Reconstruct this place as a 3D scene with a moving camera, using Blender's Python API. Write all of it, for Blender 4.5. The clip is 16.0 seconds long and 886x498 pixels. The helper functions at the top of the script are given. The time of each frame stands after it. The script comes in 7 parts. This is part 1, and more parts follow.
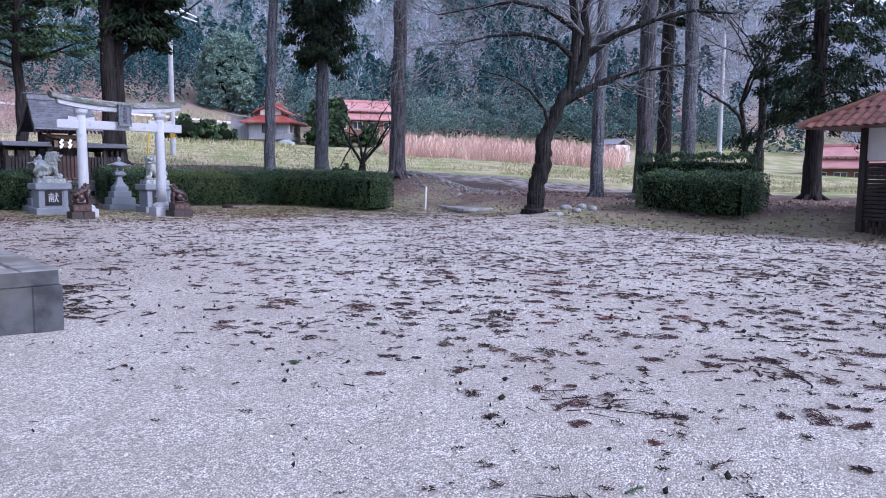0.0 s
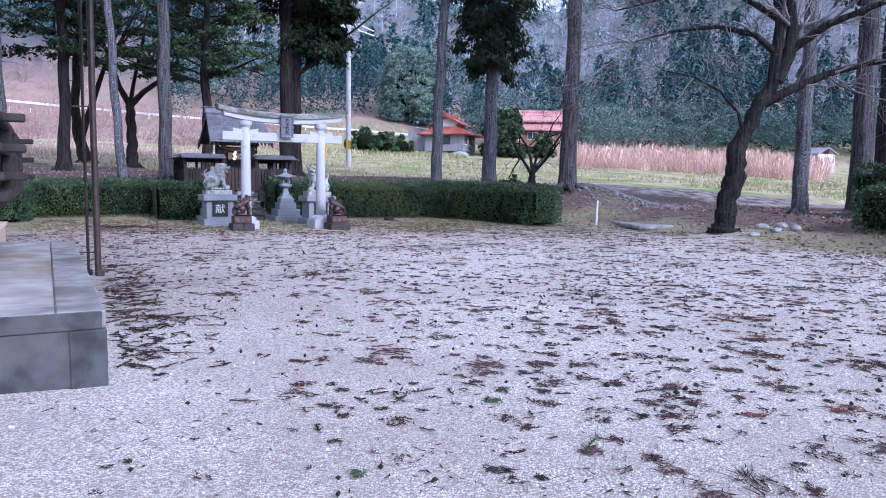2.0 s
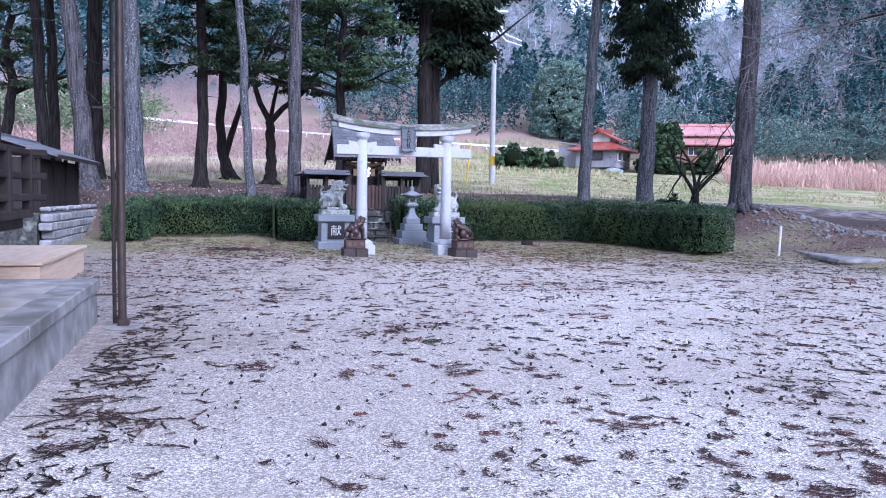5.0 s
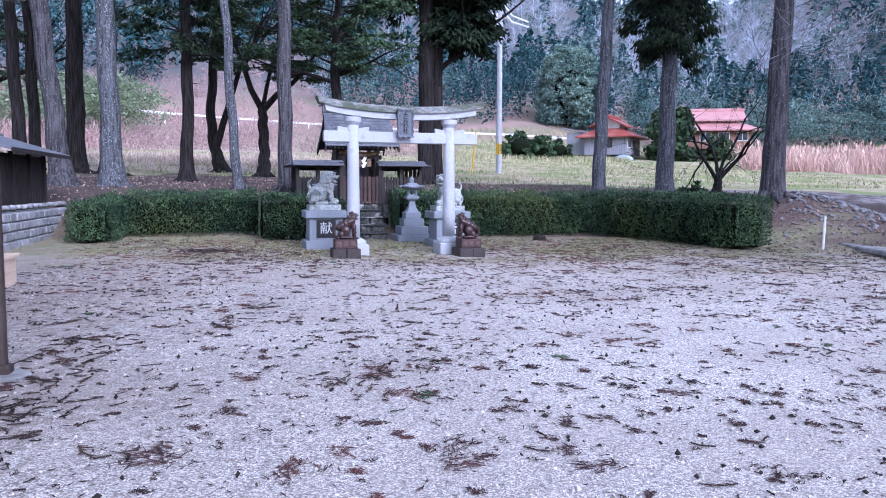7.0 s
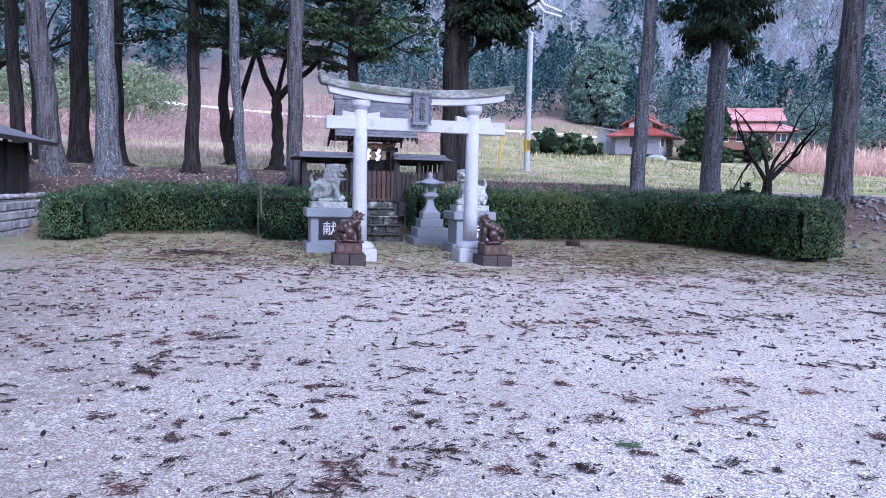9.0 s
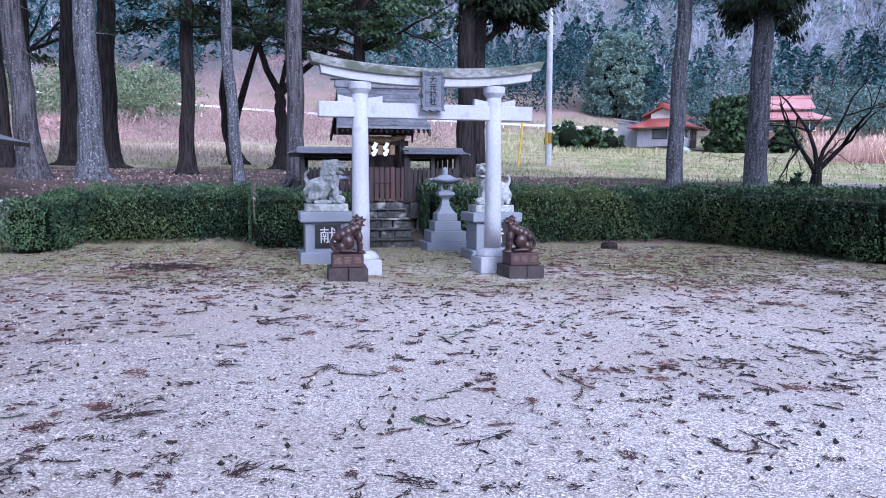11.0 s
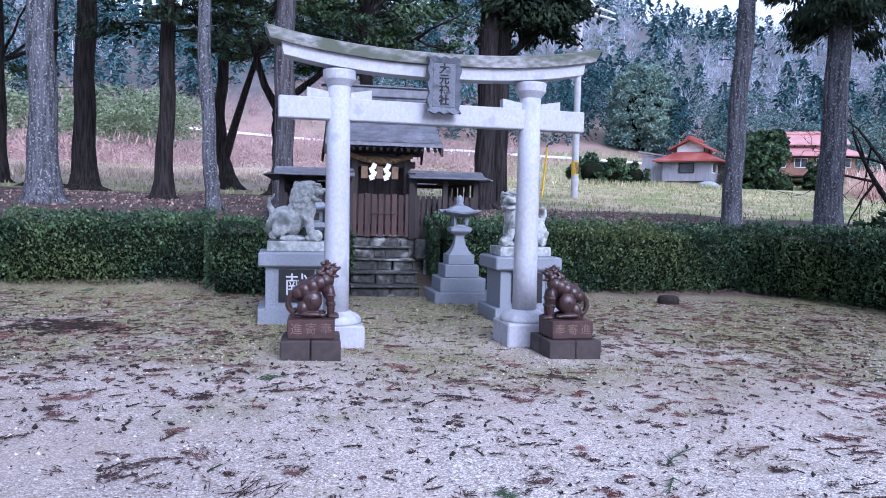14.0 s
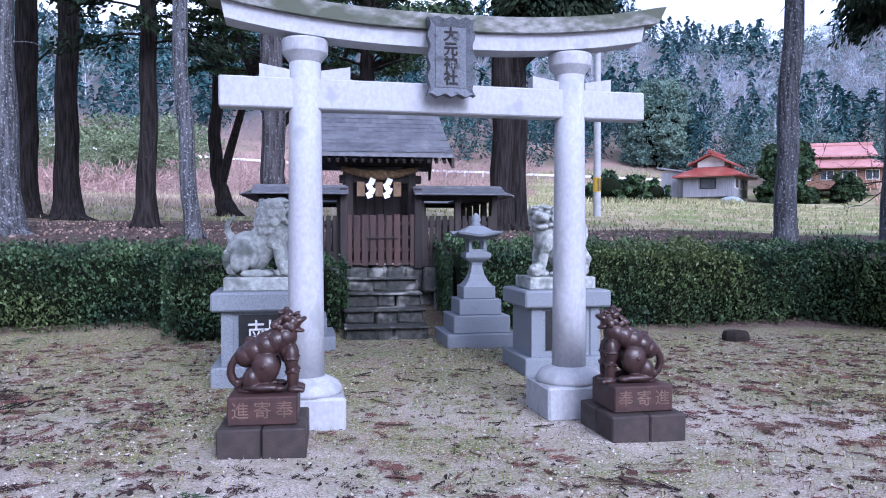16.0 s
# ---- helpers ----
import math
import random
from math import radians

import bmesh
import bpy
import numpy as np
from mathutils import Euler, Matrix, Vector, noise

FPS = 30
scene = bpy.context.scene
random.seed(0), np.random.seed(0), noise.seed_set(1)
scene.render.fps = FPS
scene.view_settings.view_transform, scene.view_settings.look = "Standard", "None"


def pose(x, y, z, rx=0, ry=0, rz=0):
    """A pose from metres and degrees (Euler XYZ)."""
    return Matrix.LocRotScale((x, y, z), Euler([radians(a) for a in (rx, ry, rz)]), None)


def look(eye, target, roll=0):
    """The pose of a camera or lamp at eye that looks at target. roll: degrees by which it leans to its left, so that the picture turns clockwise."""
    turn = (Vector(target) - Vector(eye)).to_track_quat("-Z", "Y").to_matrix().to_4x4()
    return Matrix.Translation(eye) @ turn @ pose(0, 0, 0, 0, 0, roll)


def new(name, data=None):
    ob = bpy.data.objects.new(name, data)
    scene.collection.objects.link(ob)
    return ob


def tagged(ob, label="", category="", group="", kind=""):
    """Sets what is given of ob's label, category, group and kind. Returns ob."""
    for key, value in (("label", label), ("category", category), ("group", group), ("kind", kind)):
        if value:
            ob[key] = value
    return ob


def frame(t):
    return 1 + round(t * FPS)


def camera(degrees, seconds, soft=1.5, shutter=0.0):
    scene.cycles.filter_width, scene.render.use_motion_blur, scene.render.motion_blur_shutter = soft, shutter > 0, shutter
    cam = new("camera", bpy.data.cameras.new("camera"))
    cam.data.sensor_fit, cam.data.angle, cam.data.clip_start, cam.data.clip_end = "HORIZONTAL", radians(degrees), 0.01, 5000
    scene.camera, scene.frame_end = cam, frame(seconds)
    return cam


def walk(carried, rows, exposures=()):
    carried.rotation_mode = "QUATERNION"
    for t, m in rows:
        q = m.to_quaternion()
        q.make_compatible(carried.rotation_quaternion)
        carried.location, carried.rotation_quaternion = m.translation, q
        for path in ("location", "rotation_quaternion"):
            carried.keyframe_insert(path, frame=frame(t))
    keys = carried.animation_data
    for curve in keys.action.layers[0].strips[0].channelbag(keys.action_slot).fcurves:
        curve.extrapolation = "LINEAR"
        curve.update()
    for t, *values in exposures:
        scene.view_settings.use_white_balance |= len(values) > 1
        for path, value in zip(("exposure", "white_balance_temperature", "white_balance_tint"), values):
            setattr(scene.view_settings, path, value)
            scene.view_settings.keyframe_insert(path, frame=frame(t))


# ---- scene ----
cam = camera(61.9, 16.0, soft=1.0)
METRES, EYE, TILT, LEAN, TURN = 18.4, 1.39, -2.75, -1.41, -39.6
ROWS = [
    (0.0, 0.0, 0.0, 0.0, -0.05, -3.13, 0.96),
    (0.5, 0.0056, 0.0263, 0.0032, 4.39, -3.14, 0.21),
    (1.0, 0.0067, 0.0529, 0.0062, 7.71, -2.35, 0.18),
    (1.5, 0.0085, 0.0797, 0.0075, 11.77, -1.61, 0.08),
    (2.0, 0.0083, 0.106, 0.0078, 13.45, -2.17, 0.08),
    (2.5, 0.0064, 0.1333, 0.0093, 14.75, -2.33, -0.28),
    (3.0, 0.0043, 0.1633, 0.0119, 18.28, -1.17, -0.75),
    (3.5, -0.002, 0.1931, 0.0155, 20.63, -0.13, -0.51),
    (4.0, -0.0073, 0.222, 0.018, 22.73, -0.17, -0.74),
    (6.5, -0.0569, 0.3632, 0.028, 25.99, -1.81, -0.73),
    (7.0, -0.0698, 0.3915, 0.0304, 25.6, -1.71, -0.13),
    (7.5, -0.0809, 0.4214, 0.0318, 26.09, -1.67, -0.49),
    (8.0, -0.0946, 0.4513, 0.0331, 26.28, -2.2, -0.38),
    (8.5, -0.1069, 0.4813, 0.0344, 26.87, -2.38, -0.7),
    (9.0, -0.1214, 0.511, 0.0364, 27.55, -1.92, -1.26),
    (11.5, -0.1966, 0.6547, 0.0451, 29.27, -2.2, -0.07),
    (12.0, -0.2128, 0.6845, 0.0477, 29.72, -1.54, -0.24),
    (12.5, -0.2295, 0.7133, 0.05, 29.47, -1.37, -0.48),
    (13.0, -0.2443, 0.7433, 0.0521, 29.6, -0.56, -0.93),
    (13.5, -0.2606, 0.7725, 0.0537, 29.61, -0.08, -1.17),
    (14.0, -0.2767, 0.8032, 0.0552, 30.12, 0.2, -1.52),
    (14.5, -0.2937, 0.8316, 0.0579, 30.44, 0.66, -0.9),
    (15.0, -0.3093, 0.8614, 0.0591, 30.82, 0.91, -0.97),
    (15.5, -0.3255, 0.8888, 0.061, 30.82, 1.23, -0.49),
    (16.0, -0.3412, 0.918, 0.0617, 31.35, 1.98, -0.2),
]
walk(cam, [(t, pose(0, 0, EYE, TILT, LEAN, TURN) @ pose(METRES * x, METRES * y, METRES * z, 90 + pitch, roll, yaw)) for t, x, y, z, yaw, pitch, roll in ROWS],
     exposures=[(0.0, 1.06, 5300, 25), (2.0, 1.24, 5180, 25), (4.0, 1.34, 5100, 25), (9.0, 1.3, 5080, 25), (14.0, 1.26, 5080, 25), (16.0, 1.26, 5130, 25)])

# ---- world, sun, exposure ----
world = bpy.data.worlds.new("sky")
scene.world = world
world.use_nodes = True
wn = world.node_tree.nodes
sky = wn.new("ShaderNodeTexSky")
sky.sky_type, sky.sun_disc = "NISHITA", False
sky.sun_elevation, sky.sun_rotation = radians(32), radians(162)
sky.air_density, sky.dust_density, sky.ozone_density = 1.0, 1.5, 1.0
cloud = wn.new("ShaderNodeHueSaturation")
cloud.inputs["Saturation"].default_value = 0.3
world.node_tree.links.new(sky.outputs[0], cloud.inputs["Color"])
world.node_tree.links.new(cloud.outputs[0], wn["Background"].inputs[0])
wn["Background"].inputs[1].default_value = 0.15
sun = new("sun", bpy.data.lights.new("sun", "SUN"))
sun.data.energy, sun.data.angle, sun.data.color = 1.15, radians(25), (1.0, 0.97, 0.93)
sun.matrix_world = look((6 + 18, 10 - 55, 37), (6, 10, 0))


# ---- materials ----
def mat(name, c1, c2, scale=8.0, rough=0.85, bump=0.3, dist=0.02, fine=6.0, c3=None, patch=0.6, metal=0.0, island=0.0, object_random=0.0, stretch=(1, 1, 1), spec=0.4):
    """Two colours mixed by a noise, a third in larger patches, with a finer relief."""
    m = bpy.data.materials.new(name)
    m.use_nodes = True
    n, l = m.node_tree.nodes, m.node_tree.links
    b = n["Principled BSDF"]
    b.inputs["Roughness"].default_value, b.inputs["Metallic"].default_value = rough, metal
    b.inputs["Specular IOR Level"].default_value = spec
    geo = n.new("ShaderNodeNewGeometry")
    mp = n.new("ShaderNodeMapping")
    mp.inputs["Scale"].default_value = stretch
    l.new(geo.outputs["Position"], mp.inputs[0])

    def noise_tex(s, detail=4.0):
        t = n.new("ShaderNodeTexNoise")
        t.inputs["Scale"].default_value, t.inputs["Detail"].default_value = s, detail
        l.new(mp.outputs[0], t.inputs["Vector"])
        return t.outputs["Fac"]

    def ramp(fac, lo, hi):
        r = n.new("ShaderNodeMapRange")
        r.inputs[1].default_value, r.inputs[2].default_value = lo, hi
        l.new(fac, r.inputs[0])
        return r.outputs[0]

    def mix(fac, a, c):
        x = n.new("ShaderNodeMix")
        x.data_type = "RGBA"
        if hasattr(fac, "links"):
            l.new(fac, x.inputs[0])
        else:
            x.inputs[0].default_value = fac
        for sock, v in ((x.inputs[6], a), (x.inputs[7], c)):
            if hasattr(v, "links"):
                l.new(v, sock)
            else:
                sock.default_value = (*v, 1)
        return x.outputs[2]
    col = mix(ramp(noise_tex(scale), 0.35, 0.65), c1, c2)
    if c3:
        col = mix(ramp(noise_tex(scale * 0.17), patch, patch + 0.12), col, c3)
    if island or object_random:
        src = geo.outputs["Random Per Island"] if island else n.new("ShaderNodeObjectInfo").outputs["Random"]
        hv = n.new("ShaderNodeHueSaturation")
        r = n.new("ShaderNodeMapRange")
        k = island or object_random
        r.inputs[3].default_value, r.inputs[4].default_value = 1 - k, 1 + k
        l.new(src, r.inputs[0])
        l.new(r.outputs[0], hv.inputs["Value"])
        l.new(col, hv.inputs["Color"])
        col = hv.outputs[0]
    l.new(col, b.inputs["Base Color"])
    if bump:
        bp = n.new("ShaderNodeBump")
        bp.inputs["Strength"].default_value, bp.inputs["Distance"].default_value = bump, dist
        l.new(noise_tex(scale * fine, 3.0), bp.inputs["Height"])
        l.new(bp.outputs[0], b.inputs["Normal"])
    return m


M_GRANITE = mat("granite", (0.41, 0.42, 0.45), (0.345, 0.355, 0.385), 34, 0.8, 0.25, 0.003, 6, (0.3, 0.315, 0.33), 0.56, stretch=(1, 1, 0.7))
M_KASAGI = mat("weathered_granite", (0.34, 0.345, 0.345), (0.14, 0.15, 0.135), 11, 0.85, 0.4, 0.008, 7, (0.1, 0.115, 0.085), 0.47, stretch=(1, 1, 2.2))
M_SPECK = mat("speckled_granite", (0.245, 0.265, 0.3), (0.14, 0.16, 0.19), 90, 0.75, 0.2, 0.003, 2, (0.2, 0.23, 0.22), 0.66)
M_TABLET = mat("dark_granite", (0.15, 0.163, 0.19), (0.085, 0.095, 0.115), 70, 0.75, 0.25, 0.004, 2, (0.06, 0.065, 0.075), 0.58)
M_STATUE = mat("carved_granite", (0.43, 0.45, 0.44), (0.25, 0.27, 0.26), 20, 0.85, 0.35, 0.006, 4, (0.12, 0.135, 0.125), 0.53)
M_BIZEN = mat("brown_stoneware", (0.048, 0.024, 0.022), (0.025, 0.014, 0.014), 16, 0.33, 0.3, 0.004, 6, (0.075, 0.04, 0.035), 0.6)
M_BIZENB = mat("brown_brick", (0.062, 0.029, 0.026), (0.036, 0.019, 0.018), 14, 0.55, 0.35, 0.006, 6, (0.055, 0.05, 0.047), 0.58)
M_BIZEND = mat("dull_brown_brick", (0.05, 0.036, 0.035), (0.03, 0.024, 0.023), 12, 0.7, 0.35, 0.006, 6, (0.075, 0.072, 0.066), 0.58)
M_DARKWOOD = mat("dark_wood", (0.016, 0.012, 0.012), (0.034, 0.026, 0.024), 9, 0.75, 0.4, 0.006, 5, stretch=(1, 1, 0.15), object_random=0.25)
M_REDWOOD = mat("red_brown_wood", (0.058, 0.028, 0.023), (0.03, 0.017, 0.015), 12, 0.65, 0.35, 0.005, 5, stretch=(1, 1, 0.12), object_random=0.25)
M_PALEWOOD = mat("fresh_timber", (0.74, 0.58, 0.44), (0.64, 0.48, 0.34), 8, 0.6, 0.2, 0.003, 5, stretch=(1, 0.2, 4))
M_SHINGLE = mat("grey_shingle", (0.125, 0.13, 0.15), (0.08, 0.085, 0.1), 10, 0.5, 0.25, 0.006, 6, (0.16, 0.165, 0.18), 0.6, object_random=0.22)
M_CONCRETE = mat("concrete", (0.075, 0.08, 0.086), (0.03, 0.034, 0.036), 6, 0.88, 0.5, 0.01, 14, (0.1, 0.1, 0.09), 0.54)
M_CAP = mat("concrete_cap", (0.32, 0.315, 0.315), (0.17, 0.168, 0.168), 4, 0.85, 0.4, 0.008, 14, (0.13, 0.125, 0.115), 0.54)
M_PAVING = mat("paving", (0.26, 0.245, 0.23), (0.42, 0.40, 0.385), 3.2, 0.8, 0.25, 0.005, 14, (0.24, 0.185, 0.1), 0.53)
M_STONE = mat("mossy_stone", (0.085, 0.084, 0.079), (0.028, 0.032, 0.029), 13, 0.9, 0.7, 0.03, 4, (0.32, 0.32, 0.3), 0.55, object_random=0.3)
M_BLOCK = mat("grey_wall_block", (0.34, 0.34, 0.35), (0.22, 0.22, 0.23), 7, 0.9, 0.6, 0.02, 5, object_random=0.2)


def bark_mat(name, dark, mid, lichen, spots):
    """Furrowed bark with pale lichen blotches."""
    m = mat(name, dark, mid, 16, 0.95, 0, stretch=(1, 1, 0.09), spec=0.1)
    n, l = m.node_tree.nodes, m.node_tree.links
    b = n["Principled BSDF"]
    old = b.inputs["Base Color"].links[0].from_socket
    geo = n.new("ShaderNodeNewGeometry")

    def tex(scale, detail, sz):
        mp = n.new("ShaderNodeMapping")
        mp.inputs["Scale"].default_value = (1, 1, sz)
        l.new(geo.outputs["Position"], mp.inputs[0])
        t = n.new("ShaderNodeTexNoise")
        t.inputs["Scale"].default_value, t.inputs["Detail"].default_value = scale, detail
        l.new(mp.outputs[0], t.inputs["Vector"])
        return t.outputs["Fac"]
    r = n.new("ShaderNodeMapRange")
    r.inputs[1].default_value, r.inputs[2].default_value = spots, spots + 0.14
    l.new(tex(24, 5, 0.7), r.inputs[0])
    x = n.new("ShaderNodeMix")
    x.data_type = "RGBA"
    l.new(r.outputs[0], x.inputs[0])
    l.new(old, x.inputs[6])
    x.inputs[7].default_value = (*lichen, 1)
    l.new(x.outputs[2], b.inputs["Base Color"])
    bp = n.new("ShaderNodeBump")
    bp.inputs["Strength"].default_value, bp.inputs["Distance"].default_value = 1.0, 0.05
    l.new(tex(16, 4, 0.09), bp.inputs["Height"])
    l.new(bp.outputs[0], b.inputs["Normal"])
    return m


M_BARK = bark_mat("brown_bark", (0.024, 0.022, 0.024), (0.1, 0.095, 0.102), (0.21, 0.215, 0.235), 0.58)
M_PALEBARK = bark_mat("lichen_bark", (0.036, 0.036, 0.04), (0.115, 0.12, 0.133), (0.28, 0.295, 0.32), 0.55)
M_DARKBARK = bark_mat("dark_bark", (0.012, 0.011, 0.011), (0.043, 0.037, 0.036), (0.09, 0.09, 0.085), 0.65)
M_CHERRY = bark_mat("cherry_bark", (0.009, 0.008, 0.008), (0.032, 0.031, 0.03), (0.13, 0.14, 0.135), 0.63)
M_TWIG = mat("pale_twigs", (0.2, 0.195, 0.205), (0.07, 0.066, 0.068), 2, 0.9, 0, island=0.25)
M_HEDGE = mat("hedge_leaf", (0.021, 0.045, 0.026), (0.062, 0.105, 0.046), 1.6, 0.5, 0, island=0.65, c3=(0.085, 0.115, 0.042), patch=0.55, spec=0.22)
# near-black: the shade inside hedges and round crowns is put into this colour
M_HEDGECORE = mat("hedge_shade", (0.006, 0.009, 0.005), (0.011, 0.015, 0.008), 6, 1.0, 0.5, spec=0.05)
M_EVERGREEN = mat("evergreen_leaf", (0.026, 0.05, 0.028), (0.06, 0.1, 0.045), 0.8, 0.6, 0, island=0.5, spec=0.15)
M_CEDAR = mat("cedar_leaf", (0.013, 0.024, 0.016), (0.03, 0.045, 0.024), 0.7, 0.8, 0, island=0.5, c3=(0.05, 0.042, 0.025), patch=0.66, spec=0.1)
M_SPRIG = mat("dead_cedar", (0.032, 0.024, 0.022), (0.07, 0.045, 0.038), 0.9, 0.95, 0, island=0.4, c3=(0.13, 0.058, 0.05), patch=0.57, spec=0.1)
M_SPRIGG = mat("green_cedar", (0.03, 0.06, 0.025), (0.05, 0.085, 0.04), 1.0, 0.8, 0, island=0.3)
M_REDSPRIG = mat("reddish_cedar", (0.16, 0.072, 0.06), (0.09, 0.045, 0.04), 0.9, 0.95, 0, island=0.35)
M_MOSSGRASS = mat("moss_grass", (0.17, 0.21, 0.06), (0.27, 0.22, 0.11), 1.2, 0.95, 0, island=0.35)
M_HEAP = mat("matted_cedar", (0.034, 0.024, 0.023), (0.085, 0.045, 0.04), 1.4, 0.95, 0, island=0.45, c3=(0.13, 0.052, 0.042), patch=0.52)
M_DARKLITTER = mat("dark_litter", (0.03, 0.02, 0.021), (0.07, 0.041, 0.039), 2.0, 0.95, 0, island=0.4, c3=(0.125, 0.052, 0.046), patch=0.53, spec=0.1)
M_LEAFLITTER = mat("leaf_litter", (0.17, 0.105, 0.085), (0.33, 0.25, 0.215), 3.0, 0.9, 0, island=0.5)
M_CONE = mat("cedar_cone", (0.016, 0.012, 0.01), (0.03, 0.022, 0.018), 60, 0.95, 0.5)
M_PEBBLE = mat("pebble", (0.6, 0.565, 0.53), (0.4, 0.37, 0.345), 40, 0.85, 0, island=0.4)
M_PAPER = mat("white_paper", (0.85, 0.85, 0.86), (0.8, 0.8, 0.82), 5, 0.7, 0)
M_ROPE = mat("straw_rope", (0.26, 0.17, 0.09), (0.14, 0.09, 0.05), 40, 0.95, 0.6, 0.01, 2)
M_TAG = mat("wooden_tablet", (0.2, 0.13, 0.075), (0.13, 0.085, 0.05), 14, 0.7, 0.2, 0.003, 4)
M_BLACK = mat("black_stone", (0.012, 0.013, 0.015), (0.02, 0.02, 0.022), 12, 0.35, 0.1)
M_LETTER = mat("white_letter", (0.6, 0.6, 0.62), (0.5, 0.5, 0.52), 12, 0.8, 0)
M_INK = mat("ink", (0.004, 0.004, 0.006), (0.007, 0.007, 0.009), 12, 0.7, 0)
M_GOLD = mat("worn_inlay", (0.17, 0.11, 0.085), (0.11, 0.07, 0.055), 12, 0.6, 0)
M_TILE = mat("terracotta_tile", (0.2, 0.085, 0.06), (0.13, 0.06, 0.048), 5, 0.5, 0.2, 0.005, 6, (0.26, 0.17, 0.14), 0.58, object_random=0.3)
M_REDROOF = mat("red_roof", (0.30, 0.065, 0.05), (0.22, 0.05, 0.042), 1.5, 0.45, 0.2, 0.02, 6, (0.36, 0.14, 0.11), 0.6)
M_PINKROOF = mat("faded_red_roof", (0.5, 0.27, 0.26), (0.42, 0.2, 0.195), 1.0, 0.35, 0.2, 0.02, 6, (0.5, 0.3, 0.28), 0.6)
M_PLASTER = mat("plaster", (0.68, 0.67, 0.66), (0.56, 0.55, 0.54), 1.5, 0.9, 0.15)
M_TIMBERWALL = mat("timber_wall", (0.25, 0.14, 0.1), (0.17, 0.1, 0.075), 1.5, 0.9, 0.2)
M_TIN = mat("grey_tin", (0.3, 0.3, 0.33), (0.2, 0.2, 0.23), 2, 0.5, 0.2, stretch=(6, 6, 0.3))
M_GLASS = mat("window_glass", (0.05, 0.06, 0.07), (0.08, 0.09, 0.1), 1, 0.08, 0, spec=0.8)
M_POLE = mat("pole_concrete", (0.4, 0.41, 0.43), (0.33, 0.34, 0.36), 4, 0.8, 0.1)
M_STEEL = mat("galvanised", (0.4, 0.41, 0.42), (0.3, 0.31, 0.32), 8, 0.45, 0, metal=0.6)
M_YELLOW = mat("yellow_band", (0.65, 0.42, 0.03), (0.55, 0.35, 0.03), 4, 0.6, 0)
M_PIPE = mat("brown_pipe", (0.03, 0.02, 0.018), (0.05, 0.035, 0.03), 9, 0.45, 0.1)
M_REED = mat("reed", (0.5, 0.32, 0.27), (0.66, 0.48, 0.4), 0.25, 0.95, 0, island=0.3)
M_DRYGRASS = mat("dry_grass", (0.42, 0.36, 0.24), (0.24, 0.27, 0.12), 0.45, 0.95, 0, island=0.4)
M_PALEGRASS = mat("pale_dry_grass", (0.6, 0.48, 0.41), (0.44, 0.36, 0.28), 0.4, 0.95, 0, island=0.35)
M_SHRUB = mat("bare_shrub", (0.40, 0.27, 0.25), (0.25, 0.18, 0.17), 0.06, 0.95, 0, island=0.3)
# far conifer, broadleaf and bare wood: blue haze of distance put in the colour
M_HAZYCON = mat("far_conifer", (0.023, 0.064, 0.073), (0.052, 0.108, 0.116), 0.05, 0.9, 0, island=0.45, spec=0.1)
M_HAZYLEAF = mat("hazy_broadleaf", (0.085, 0.145, 0.142), (0.14, 0.205, 0.188), 0.05, 0.9, 0, island=0.45, spec=0.1)
M_DOME = mat("dome_leaf", (0.11, 0.18, 0.16), (0.17, 0.25, 0.2), 0.2, 0.9, 0, island=0.4)
M_HAZYBARE = mat("hazy_bare_wood", (0.37, 0.42, 0.49), (0.27, 0.31, 0.37), 0.05, 0.95, 0, island=0.35)
M_BAMBOO = mat("bamboo_leaf", (0.17, 0.22, 0.125), (0.13, 0.17, 0.1), 0.2, 0.8, 0, island=0.35)
M_RAIL = mat("white_rail", (0.75, 0.76, 0.78), (0.66, 0.67, 0.7), 1, 0.6, 0)
M_WHITE = mat("white_post", (0.72, 0.72, 0.72), (0.6, 0.6, 0.58), 6, 0.6, 0)
M_BLUE = mat("blue_sheet", (0.22, 0.28, 0.34), (0.32, 0.37, 0.42), 2, 0.5, 0.4)


